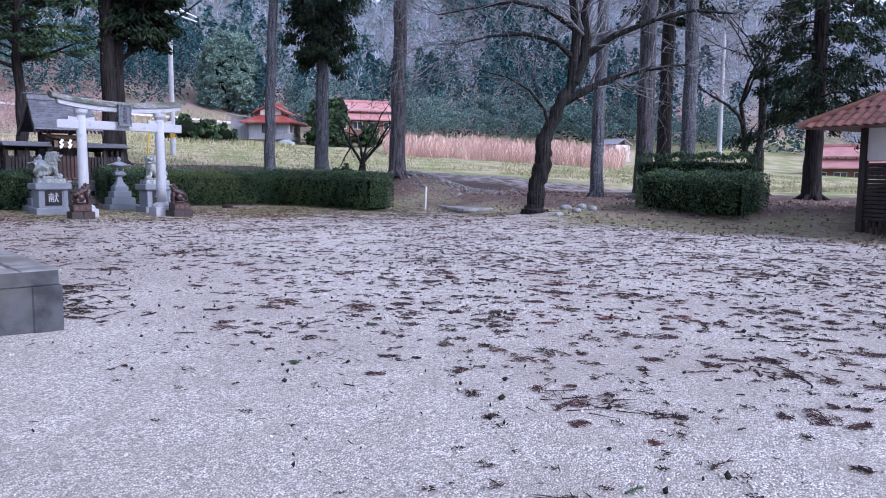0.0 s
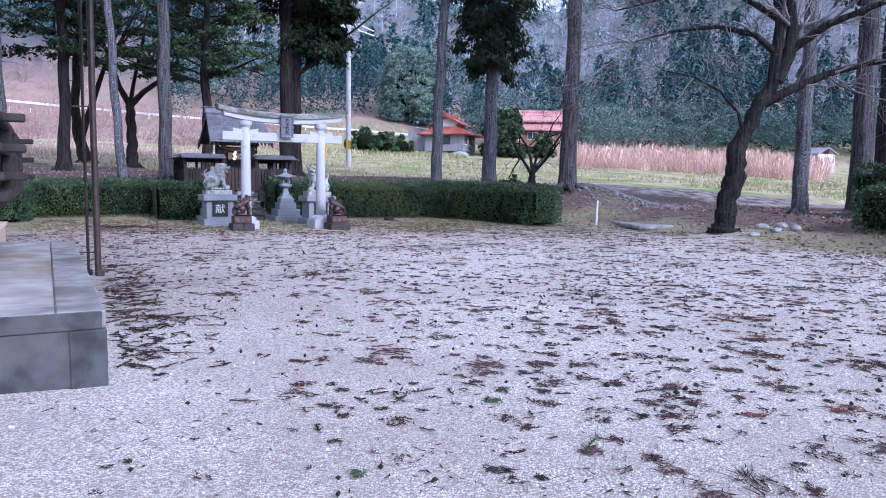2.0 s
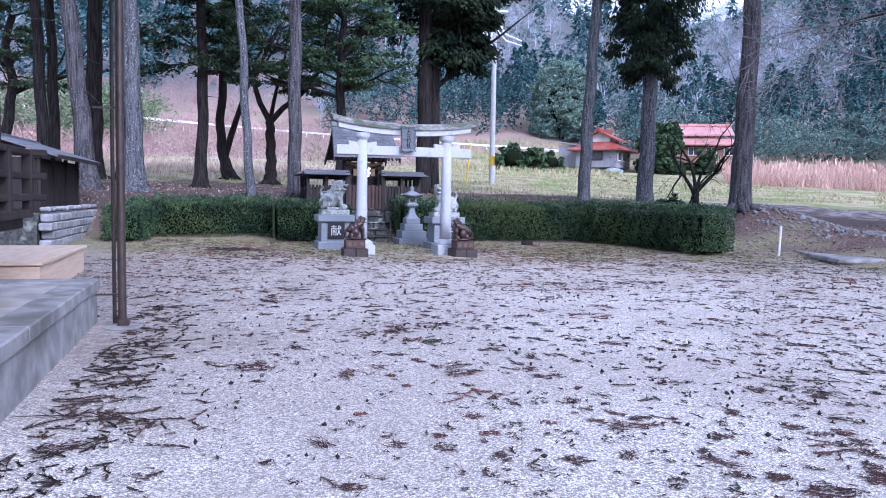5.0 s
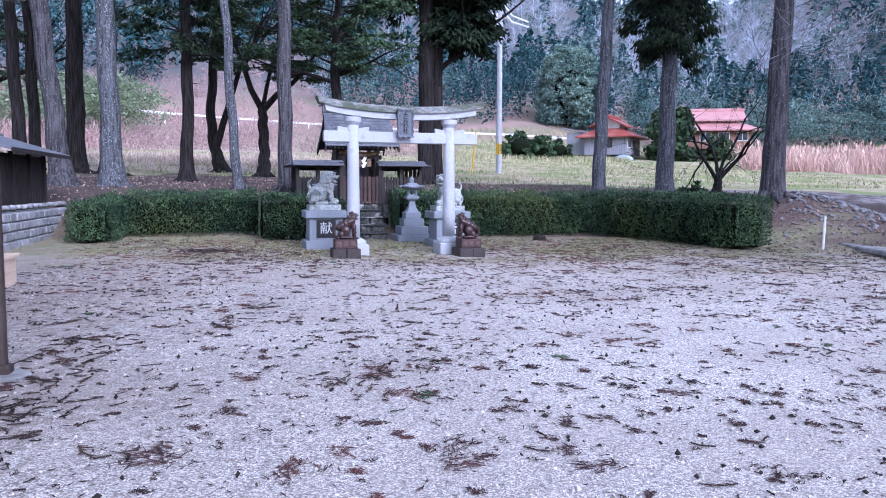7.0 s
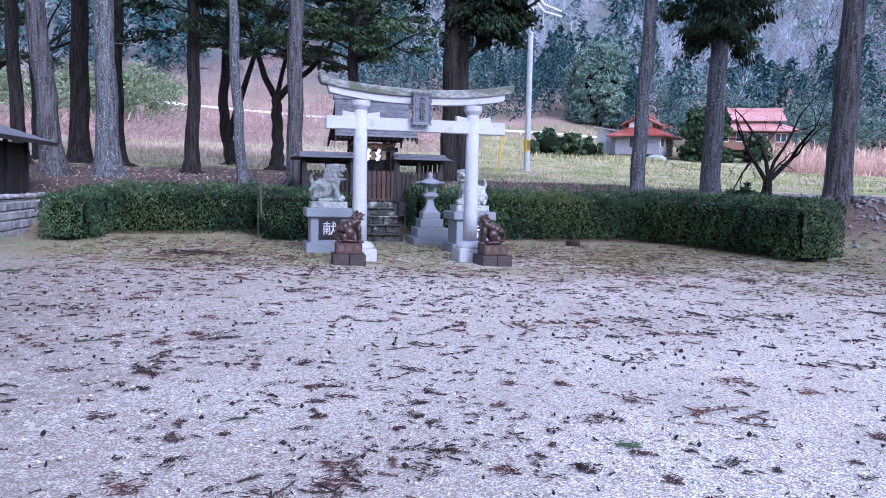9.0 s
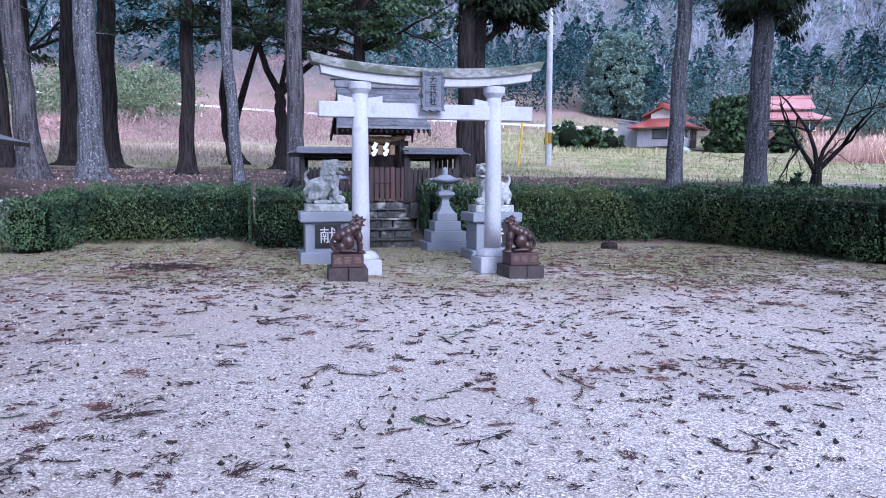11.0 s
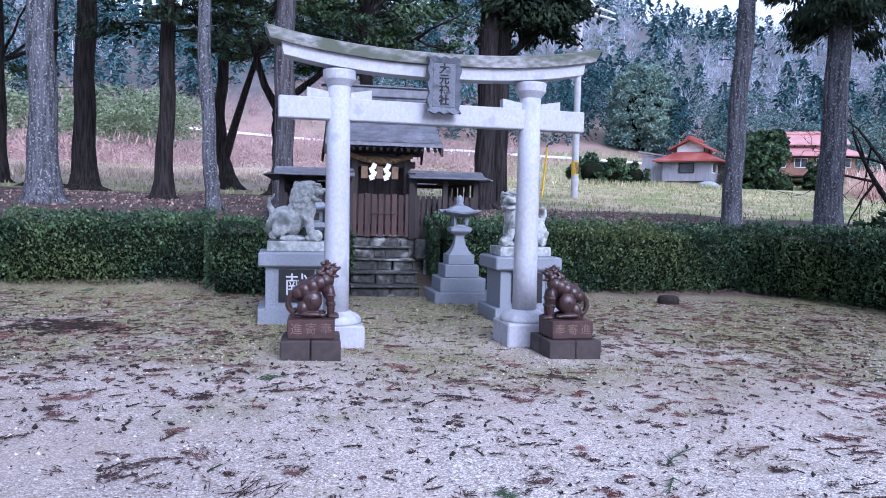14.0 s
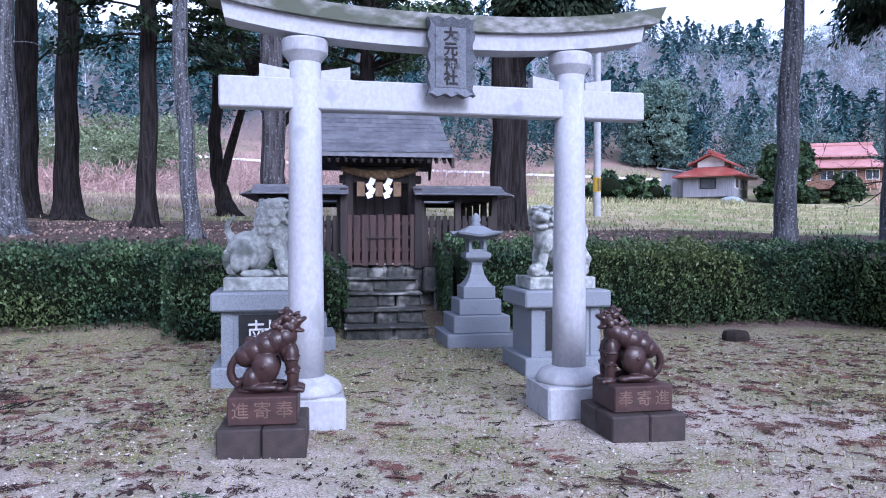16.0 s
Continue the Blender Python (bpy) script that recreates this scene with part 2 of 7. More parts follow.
def ground_material():
    m = bpy.data.materials.new("ground")
    m.use_nodes = True
    n, l = m.node_tree.nodes, m.node_tree.links
    b = n["Principled BSDF"]
    b.inputs["Roughness"].default_value = 0.92
    b.inputs["Specular IOR Level"].default_value = 0.25
    geo = n.new("ShaderNodeNewGeometry")
    pos = geo.outputs["Position"]
    sep = n.new("ShaderNodeSeparateXYZ")
    l.new(pos, sep.inputs[0])

    def noi(s, d=4.0):
        t = n.new("ShaderNodeTexNoise")
        t.inputs["Scale"].default_value, t.inputs["Detail"].default_value = s, d
        l.new(pos, t.inputs["Vector"])
        return t.outputs["Fac"]

    def rng(v, a, c, o0=0.0, o1=1.0):
        r = n.new("ShaderNodeMapRange")
        for i, k in enumerate((a, c, o0, o1), 1):
            r.inputs[i].default_value = k
        l.new(v, r.inputs[0])
        return r.outputs[0]

    def op(kind, a, c):
        x = n.new("ShaderNodeMath")
        x.operation = kind
        for s, v in zip(x.inputs, (a, c)):
            if hasattr(v, "links"):
                l.new(v, s)
            else:
                s.default_value = v
        return x.outputs[0]

    def mix(fac, a, c):
        x = n.new("ShaderNodeMix")
        x.data_type = "RGBA"
        l.new(fac, x.inputs[0])
        for sock, v in ((x.inputs[6], a), (x.inputs[7], c)):
            if hasattr(v, "links"):
                l.new(v, sock)
            else:
                sock.default_value = (*v, 1)
        return x.outputs[2]
    # gravel: crushed pale stone with darker grains
    vor = n.new("ShaderNodeTexVoronoi")
    vor.inputs["Scale"].default_value = 86
    l.new(pos, vor.inputs["Vector"])
    grain = n.new("ShaderNodeSeparateColor")
    l.new(vor.outputs["Color"], grain.inputs[0])
    gravel = mix(rng(grain.outputs[0], 0.12, 0.85), (0.34, 0.305, 0.275), (0.96, 0.925, 0.875))
    gravel = mix(rng(grain.outputs[1], 0.87, 0.96, 0.0, 0.7), gravel, (0.12, 0.1, 0.085))
    gravel = mix(rng(vor.outputs["Distance"], 0.46, 0.76, 0.0, 0.6), gravel, (0.18, 0.15, 0.13))
    gravel = mix(rng(noi(0.45), 0.42, 0.62, 0.0, 0.4), gravel, (0.34, 0.295, 0.27))
    gravel = mix(rng(noi(26), 0.56, 0.7, 0.0, 0.5), gravel, (0.13, 0.1, 0.09))
    # finer litter trodden into the stones towards the buildings and the path's start
    worn = op("MULTIPLY", rng(op("ADD", sep.outputs[0], rng(noi(0.9), 0.3, 0.7, -1.6, 1.6)), 6.0, 1.5), rng(sep.outputs[1], 8.5, 12.0))
    gravel = mix(op("MULTIPLY", worn, rng(noi(11), 0.36, 0.6, 0.25, 0.75)), gravel, (0.2, 0.155, 0.14))
    gravel = mix(op("MULTIPLY", rng(sep.outputs[1], 8.5, 3.5, 0.0, 0.55), rng(noi(3.0), 0.36, 0.62, 0.3, 1.0)), gravel, (0.35, 0.315, 0.275))
    mixed = op("ADD", op("ADD", sep.outputs[1], op("MULTIPLY", sep.outputs[0], 0.12)), rng(noi(1.2), 0.3, 0.7, -4.0, 4.0))
    gravel = mix(rng(mixed, 15.0, 23.0, 0.0, 0.42), gravel, (0.42, 0.34, 0.285))
    # moss, thin grass and earth beside the hedges
    moss = mix(rng(noi(16), 0.38, 0.62), (0.17, 0.215, 0.055), (0.3, 0.25, 0.135))
    moss = mix(rng(noi(1.3), 0.5, 0.62, 0.0, 0.6), moss, (0.3, 0.2, 0.16))
    moss = mix(rng(noi(4.5), 0.5, 0.6, 0.0, 0.6), moss, (0.3, 0.2, 0.165))
    moss = mix(rng(noi(2.6), 0.54, 0.64, 0.0, 0.6), moss, (0.16, 0.2, 0.05))
    moss = mix(rng(noi(30), 0.58, 0.7, 0, 0.8), moss, (0.5, 0.46, 0.43))
    moss = mix(rng(grain.outputs[1], 0.68, 0.92, 0.0, 0.85), moss, (0.56, 0.52, 0.46))
    moss = mix(rng(grain.outputs[2], 0.56, 0.92, 0.0, 0.7), moss, (0.06, 0.055, 0.035))
    edge = op("ADD", sep.outputs[1], op("MULTIPLY", sep.outputs[0], 0.12))
    edge = op("ADD", edge, rng(noi(0.5), 0.3, 0.7, -3.0, 3.0))
    edge = op("ADD", edge, rng(noi(5), 0.3, 0.7, -1.2, 1.2))
    m1 = rng(edge, 21.0, 24.6)
    xs = op("SUBTRACT", sep.outputs[0], op("MULTIPLY", op("MAXIMUM", op("SUBTRACT", 14.0, sep.outputs[1]), 0.0), 0.35))
    side = op("ADD", xs, rng(noi(0.6), 0.3, 0.7, -1.5, 1.5))
    m1 = op("MAXIMUM", m1, rng(side, 16.2, 17.6))
    col = mix(m1, gravel, moss)
    # leaf litter on the bank
    litter = mix(rng(noi(22), 0.4, 0.6), (0.08, 0.055, 0.046), (0.19, 0.135, 0.115))
    litter = mix(rng(noi(48), 0.6, 0.68), litter, (0.32, 0.25, 0.22))
    back = op("ADD", sep.outputs[1], rng(noi(0.8), 0.3, 0.7, -0.8, 0.8))
    m2 = rng(back, 28.0, 29.2)
    bx = op("ADD", xs, rng(noi(0.35), 0.3, 0.7, -2.0, 2.0))
    m2 = op("MAXIMUM", m2, rng(bx, 18.4, 20.4))
    col = mix(m2, col, litter)
    col = mix(op("MULTIPLY", m2, rng(back, 29.5, 31.0, 0.0, 0.6)), col, mix(rng(noi(7), 0.4, 0.6), (0.035, 0.027, 0.026), (0.08, 0.06, 0.055)))
    # pale lane beyond the litter
    diag = op("ADD", op("ADD", op("MULTIPLY", sep.outputs[0], 0.72), op("MULTIPLY", sep.outputs[1], 0.7)), rng(noi(0.4), 0.3, 0.7, -0.8, 0.8))
    lane = op("MULTIPLY", op("MULTIPLY", rng(diag, 43.4, 45.0), rng(sep.outputs[0], 22.0, 24.5)), rng(noi(1.6), 0.38, 0.6))
    col = mix(lane, col, mix(rng(noi(9), 0.4, 0.6), (0.36, 0.33, 0.33), (0.24, 0.21, 0.2)))
    # fields beyond
    field = mix(rng(noi(0.35, 6.0), 0.42, 0.58), (0.22, 0.27, 0.1), (0.46, 0.38, 0.27))
    field = mix(rng(noi(4.0), 0.5, 0.7, 0, 0.6), field, (0.3, 0.29, 0.15))
    field = mix(op("MULTIPLY", rng(sep.outputs[0], 14.0, 5.0), rng(sep.outputs[1], 44.0, 48.0, 0.0, 0.8)), field, mix(rng(noi(1.2), 0.4, 0.6), (0.56, 0.44, 0.38), (0.42, 0.34, 0.27)))
    far = op("ADD", op("ADD", sep.outputs[1], op("MULTIPLY", sep.outputs[0], 0.12)), rng(noi(0.3), 0.3, 0.7, -2.5, 2.5))
    col = mix(op("MAXIMUM", rng(far, 42.5, 44.5), op("MAXIMUM", rng(op("ADD", sep.outputs[0], rng(noi(0.3), 0.3, 0.7, -2.5, 2.5)), 40.0, 43.0), rng(op("ADD", op("ADD", op("MULTIPLY", sep.outputs[0], 0.72), op("MULTIPLY", sep.outputs[1], 0.7)), rng(noi(0.4), 0.3, 0.7, -1.5, 1.5)), 49.5, 51.0))), col, field)
    # brushy slope and forest floor
    hill = mix(rng(noi(0.12, 6.0), 0.4, 0.6), (0.34, 0.235, 0.205), (0.26, 0.22, 0.16))
    col = mix(rng(op("ADD", sep.outputs[2], rng(noi(0.1), 0.3, 0.7, -1, 1)), 7.2, 9.5), col, hill)
    col = mix(rng(sep.outputs[2], 17, 26), col, (0.12, 0.12, 0.125))
    l.new(col, b.inputs["Base Color"])
    bp = n.new("ShaderNodeBump")
    bp.inputs["Strength"].default_value, bp.inputs["Distance"].default_value = 0.9, 0.014
    l.new(op("ADD", op("MULTIPLY", vor.outputs["Distance"], -1.0), op("MULTIPLY", noi(30), 1.2)), bp.inputs["Height"])
    l.new(bp.outputs[0], b.inputs["Normal"])
    return m


M_GROUND = ground_material()


# ---- building helpers ----
def wobble(x, y, s, seed=0.0):
    return (np.sin(x * s * 1.3 + seed) * np.cos(y * s * 1.1 + seed * 2.1) + 0.5 * np.sin(x * s * 2.9 - y * s * 2.3 + seed * 3.7) + 0.3 * np.cos(x * s * 5.3 + y * s * 4.7 + seed)) / 1.8


def terr(x, y):
    """Height of the ground: a nearly level yard, a bank behind the hedges, fields, then wooded hills all round."""
    x, y = np.asarray(x, float), np.asarray(y, float)
    z = -0.0113 * np.clip(x, -30, 40) + 0.004 * np.clip(y, -20, 60)
    foot = 27.9 + 0.22 * np.clip(x - 8, 0, 7)
    d = np.hypot(np.minimum(np.maximum(x - 17 - 0.35 * np.maximum(14 - y, 0), 0) * 0.5, 2.2), np.maximum(y - foot, 0))
    z = z + np.interp(d, [0, 0.5, 1.2, 3, 6, 10, 16, 24, 47, 70, 100], [0, 0.06, 0.3, 0.95, 1.4, 1.62, 1.9, 2.55, 4.2, 5.6, 8.4])
    z = z + 1.0 * np.exp(-((x - 20.6) ** 2 / 5 + (y - 27.6) ** 2 / 6)) + 0.25 * np.exp(-((x - 17.8) ** 2 / 3 + (y - 16.2) ** 2 / 4))
    r = np.hypot(x - 5, y - 5)
    az = np.arctan2(x - 5, y - 5)
    ridge = 1 - 0.34 * np.clip((az - 1.0) / 0.12, 0, 1) + 0.1 * np.sin(az * 7 + 0.6) + 0.05 * np.sin(az * 17 + 2) + 0.03 * np.sin(az * 41)
    z = z + np.interp(r, [0, 105, 140, 200, 300, 380, 430, 560, 900], [0, 0, 4, 22, 64, 92, 92, 40, 10]) * ridge
    z = z + 2.5 * wobble(x, y, 0.05, 1.0) * np.clip((r - 120) / 60, 0, 1) + 0.012 * wobble(x, y, 1.7) + 0.06 * wobble(x, y, 0.6, 3.0) * np.clip(d / 2, 0, 1)
    return z


def gz(x, y):
    return float(terr(x, y))


def raw_mesh(name, v, f):
    """A mesh from arrays: v (n, 3) points, f (m, k) corners."""
    v, f = np.asarray(v, np.float32), np.asarray(f, np.int32)
    me = bpy.data.meshes.new(name)
    me.vertices.add(len(v))
    me.vertices.foreach_set("co", v.ravel())
    k = f.shape[1]
    me.loops.add(f.size)
    me.loops.foreach_set("vertex_index", f.ravel())
    me.polygons.add(len(f))
    me.polygons.foreach_set("loop_start", np.arange(len(f), dtype=np.int32) * k)
    me.update(calc_edges=True)
    me.validate()
    return me


def put(name, me, material, parent=None, label="", smooth=False):
    ob = new(name, me)
    if material and not me.materials:
        me.materials.append(material)
    if smooth:
        me.polygons.foreach_set("use_smooth", [True] * len(me.polygons))
    if parent:
        ob.parent = parent
    if label:
        ob["label"] = label
    return ob


def part(name, bm, material, parent=None, label="", smooth=False):
    me = bpy.data.meshes.new(name)
    bm.to_mesh(me)
    bm.free()
    return put(name, me, material, parent, label, smooth)


def thing(name, label, category, x=0.0, y=0.0, z=0.0, rz=0.0, group="", kind=""):
    ob = new(name)
    ob.empty_display_size = 0.1
    ob.matrix_basis = pose(x, y, z, 0, 0, rz)
    return tagged(ob, label, category, group, kind)


def box(cx, cy, cz, sx, sy, sz, bevel=0.008, bm=None, rot=None, jig=0.0):
    """A bevelled block by its centre and sizes."""
    bm = bm or bmesh.new()
    g = bmesh.ops.create_cube(bm, size=1.0)["verts"]
    for v in g:
        v.co = Vector((v.co.x * sx, v.co.y * sy, v.co.z * sz))
        if jig:
            v.co += Vector([random.uniform(-jig, jig) for _ in range(3)])
        if rot:
            v.co = rot @ v.co
        v.co += Vector((cx, cy, cz))
    if bevel:
        es = list({e for v in g for e in v.link_edges})
        bmesh.ops.bevel(bm, geom=es, offset=bevel, segments=1, affect="EDGES")
    return bm


def lathe(prof, sides=24, cx=0.0, cy=0.0, square=False):
    """A turned solid from (radius, z) pairs; square: four-sided."""
    n = 4 if square else sides
    k = math.sqrt(2) if square else 1
    off = math.pi / 4 if square else 0
    bm = bmesh.new()
    rings = [[bm.verts.new((cx + r * k * math.cos(off + 2 * math.pi * i / n), cy + r * k * math.sin(off + 2 * math.pi * i / n), z)) for i in range(n)] for r, z in prof]
    for a, c in zip(rings, rings[1:]):
        for i in range(n):
            bm.faces.new((a[i], a[(i + 1) % n], c[(i + 1) % n], c[i]))
    bm.faces.new(rings[0][::-1])
    bm.faces.new(rings[-1])
    return bm


class Tubes:
    """Collects tapered tubes into one mesh."""

    def __init__(self, sides=7):
        self.v, self.f, self.n, self.sides = [], [], 0, sides

    def add(self, pts, radii, sides=None, knob=0.0):
        s = sides or self.sides
        pts = [Vector(p) for p in pts]
        for i, p in enumerate(pts):
            d = (pts[min(i + 1, len(pts) - 1)] - pts[max(i - 1, 0)]).normalized()
            a = d.cross(Vector((0.31, 0.93, 0.17))).normalized()
            c = d.cross(a)
            for j in range(s):
                t = 2 * math.pi * j / s
                r = radii[i] * (1 + knob * random.uniform(-1, 1))
                self.v.append(p + (a * math.cos(t) + c * math.sin(t)) * r)
        for i in range(len(pts) - 1):
            for j in range(s):
                q = self.n + i * s
                self.f.append((q + j, q + (j + 1) % s, q + s + (j + 1) % s, q + s + j))
        self.n += len(pts) * s
        return self

    def mesh(self, name):
        return raw_mesh(name, np.array([tuple(p) for p in self.v]), np.array(self.f))


def quads(c, size, rng, aspect=1.8, up=0.0, out=None, bend=0.0):
    """Leaf quads (diamonds) at the points c; returns points and faces."""
    n = len(c)
    a = rng.normal(size=(n, 3))
    if out is not None:
        a = a * 0.6 + out
    a[:, 2] += up
    a /= np.linalg.norm(a, axis=1, keepdims=True)
    b = np.cross(a, rng.normal(size=(n, 3)))
    b /= np.linalg.norm(b, axis=1, keepdims=True)
    s = size * rng.uniform(0.6, 1.4, (n, 1))
    a, b = a * s * aspect / 2, b * s / 2
    v = np.stack([c - a, c + b, c + a, c - b], 1).reshape(-1, 3)
    return v, np.arange(n * 4).reshape(-1, 4)


def blob_points(n, c, r, rng, shell=0.5):
    d = rng.normal(size=(n, 3))
    d /= np.linalg.norm(d, axis=1, keepdims=True)
    k = rng.uniform(shell, 1, (n, 1)) ** 0.5
    return np.asarray(c) + d * k * np.asarray(r), d


# ---- ground ----
def axis(lo, hi, step, far):
    inner = list(np.arange(lo, hi + step / 2, step))
    grow = [step * 1.35 * (1.13 ** i) for i in range(60)]
    right, left = hi, lo
    outer_r, outer_l = [], []
    for g in grow:
        right, left = right + g, left - g
        if right < far:
            outer_r.append(right)
        if left > -far:
            outer_l.append(left)
    return np.array(outer_l[::-1] + inner + outer_r)


gx, gy = axis(-6, 26, 0.4, 900), axis(0, 36, 0.4, 900)
X, Y = np.meshgrid(gx, gy)
V = np.stack([X, Y, terr(X, Y)], -1).reshape(-1, 3)
I = np.arange(len(gx) * len(gy)).reshape(len(gy), len(gx))
F = np.stack([I[:-1, :-1], I[:-1, 1:], I[1:, 1:], I[1:, :-1]], -1).reshape(-1, 4)
ground = put("ground", raw_mesh("ground", V, F), M_GROUND, smooth=True)
tagged(ground, "pale gravel yard with mossy edges, littered bank and fields rising to hills", "ground", kind="structure")


# ---- stone gate ----
TOR = thing("torii_gate", "pale grey granite torii with lichen-stained upcurved lintel and tablet", "torii gate", 6.845, 23.24, gz(6.85, 23.2), 4)
for sx in (-1, 1):
    x = sx * 1.14
    part("base", box(x, 0, 0.115, 0.6, 0.6, 0.29, 0.02), M_GRANITE, TOR, "square granite footing")
    part("footing_ring", lathe([(0.292, 0.255), (0.292, 0.285), (0.284, 0.31), (0.262, 0.34), (0.23, 0.362), (0.195, 0.378), (0.172, 0.392), (0.165, 0.396)], 32, x, 0), M_GRANITE, TOR, "bell-shaped footing", True)
    part("pillar", lathe([(0.148, 0.34), (0.144, 1.0), (0.134, 2.0), (0.126, 2.97)], 32, x, 0), M_GRANITE, TOR, "round tapered granite pillar", True)
    part("capital", lathe([(0.127, 2.93), (0.14, 2.95), (0.172, 2.992), (0.182, 3.004), (0.184, 3.012), (0.188, 3.1), (0.182, 3.112)], 40, x, 0), M_GRANITE, TOR, "round granite collar")
    for k in (-1, 1):
        bm = bmesh.new()
        x0, x1 = x + k * 0.12, x + k * 0.36
        vs = [bm.verts.new(p) for p in ((x0, -0.06, 2.795), (x1, -0.06, 2.795), (x1, -0.06, 2.905), (x0, -0.06, 2.865), (x0, 0.06, 2.795), (x1, 0.06, 2.795), (x1, 0.06, 2.905), (x0, 0.06, 2.865))]
        for q in ((0, 1, 2, 3), (7, 6, 5, 4), (0, 4, 5, 1), (1, 5, 6, 2), (2, 6, 7, 3), (3, 7, 4, 0)):
            bm.faces.new([vs[i] for i in q])
        bmesh.ops.recalc_face_normals(bm, faces=bm.faces)
        part("wedge", bm, M_GRANITE, TOR)
part("tie_beam", box(0, 0, 2.675, 3.62, 0.17, 0.245, 0.012), M_GRANITE, TOR, "straight granite tie beam")


def curved_beam(half, z0, thick, lift, depth, slant, top_bevel=0.0):
    bm = bmesh.new()
    rings = []
    for i in range(33):
        u = i / 16 - 1
        z = z0 + lift * abs(u) ** 2.4
        th = thick * (1 + 0.12 * abs(u) ** 2)
        xb, xt = u * half, u * (half + slant)
        pts = [(xb, -depth, z), (xt, -depth - top_bevel, z + th), (xt, 0, z + th + 0.02 + top_bevel), (xt, depth + top_bevel, z + th), (xb, depth, z)]
        rings.append([bm.verts.new(p) for p in pts])
    for a, c in zip(rings, rings[1:]):
        for i in range(5):
            bm.faces.new((a[i], a[(i + 1) % 5], c[(i + 1) % 5], c[i]))
    bm.faces.new(rings[0][::-1])
    bm.faces.new(rings[-1])
    bmesh.ops.recalc_face_normals(bm, faces=bm.faces)
    return bm


part("lower_lintel", curved_beam(1.76, 3.085, 0.135, 0.15, 0.12, 0.03), M_GRANITE, TOR, "lower granite lintel")
part("upper_lintel", curved_beam(1.90, 3.225, 0.12, 0.17, 0.17, 0.06, 0.03), M_KASAGI, TOR, "upcurved lintel darkened by lichen")
TAB = part("tablet", box(0.02, -0.2, 2.985, 0.27, 0.05, 0.5, 0.01, rot=None), M_TABLET, TOR, "grey stone name tablet")


def wavy_strip(horizontal, sign):
    """One side of the tablet's frame, scalloped along its outer edge."""
    bm = bmesh.new()
    n, prev = 24, None
    half = 0.30 if not horizontal else 0.175
    for i in range(n + 1):
        u = i / n * 2 - 1
        inner = (0.13 if not horizontal else 0.245) * sign
        outer = inner + sign * (0.055 + 0.012 * math.cos(u * 11) + (0.012 if horizontal else 0))
        ring = []
        for w, dy in ((inner, -0.218), (outer, -0.262), (outer, -0.17), (inner, -0.17)):
            x, z = (w, u * half) if not horizontal else (u * half * (1.15 if abs(w) > abs(inner) else 1), w)
            ring.append(bm.verts.new((0.02 + x, dy, 2.985 + z)))
        if prev:
            for j in range(4):
                bm.faces.new((prev[j], prev[(j + 1) % 4], ring[(j + 1) % 4], ring[j]))
        else:
            bm.faces.new(ring)
        prev = ring
    bm.faces.new(prev)
    bmesh.ops.recalc_face_normals(bm, faces=bm.faces)
    return bm


for sg in (-1, 1):
    part("frame_side", wavy_strip(False, sg), M_TABLET, TAB)
    part("frame_end", wavy_strip(True, sg), M_TABLET, TAB)
for i, ch in enumerate("大元神社"):
    tx = bpy.data.curves.new("lettering", "FONT")
    tx.body, tx.size, tx.extrude, tx.align_x, tx.align_y = ch, 0.118, 0.004, "CENTER", "CENTER"
    tx.offset = 0.0035
    tx.materials.append(M_INK)
    o = new("lettering", tx)
    o.parent = TAB
    o.matrix_basis = pose(0.02, -0.229, 3.165 - i * 0.118, 90, 0, 0)


# ---- guardian lions ----
def ell(bm, c, r, ry=0.0, rz=0.0, sub=3):
    g = bmesh.ops.create_icosphere(bm, subdivisions=sub, radius=1.0)["verts"]
    m = Matrix.Translation(c) @ Euler((0, radians(ry), radians(rz))).to_matrix().to_4x4() @ Matrix.Diagonal((*r, 1))
    for v in g:
        v.co = m @ v.co


def curl(bm, c, n, big):
    """A carved spiral knob: a ring with a button in it."""
    n = Vector(n).normalized()
    a = n.cross(Vector((0.2, 0.3, 0.93))).normalized()
    d = n.cross(a)
    c = Vector(c)
    rings = []
    for i in range(9):
        t = i / 9 * 2 * math.pi
        o = a * math.cos(t) + d * math.sin(t)
        rings.append([bm.verts.new(c + o * big * 0.72 + (o * math.cos(k) + n * math.sin(k)) * big * 0.3) for k in (0, 1.57, 3.14, 4.71)])
    for i in range(9):
        p, q = rings[i], rings[(i + 1) % 9]
        for j in range(4):
            bm.faces.new((p[j], p[(j + 1) % 4], q[(j + 1) % 4], q[j]))
    ell(bm, c, (big * 0.34,) * 3, sub=1)
    ell(bm, c - n * big * 0.35, (big * 0.9,) * 3, sub=1)


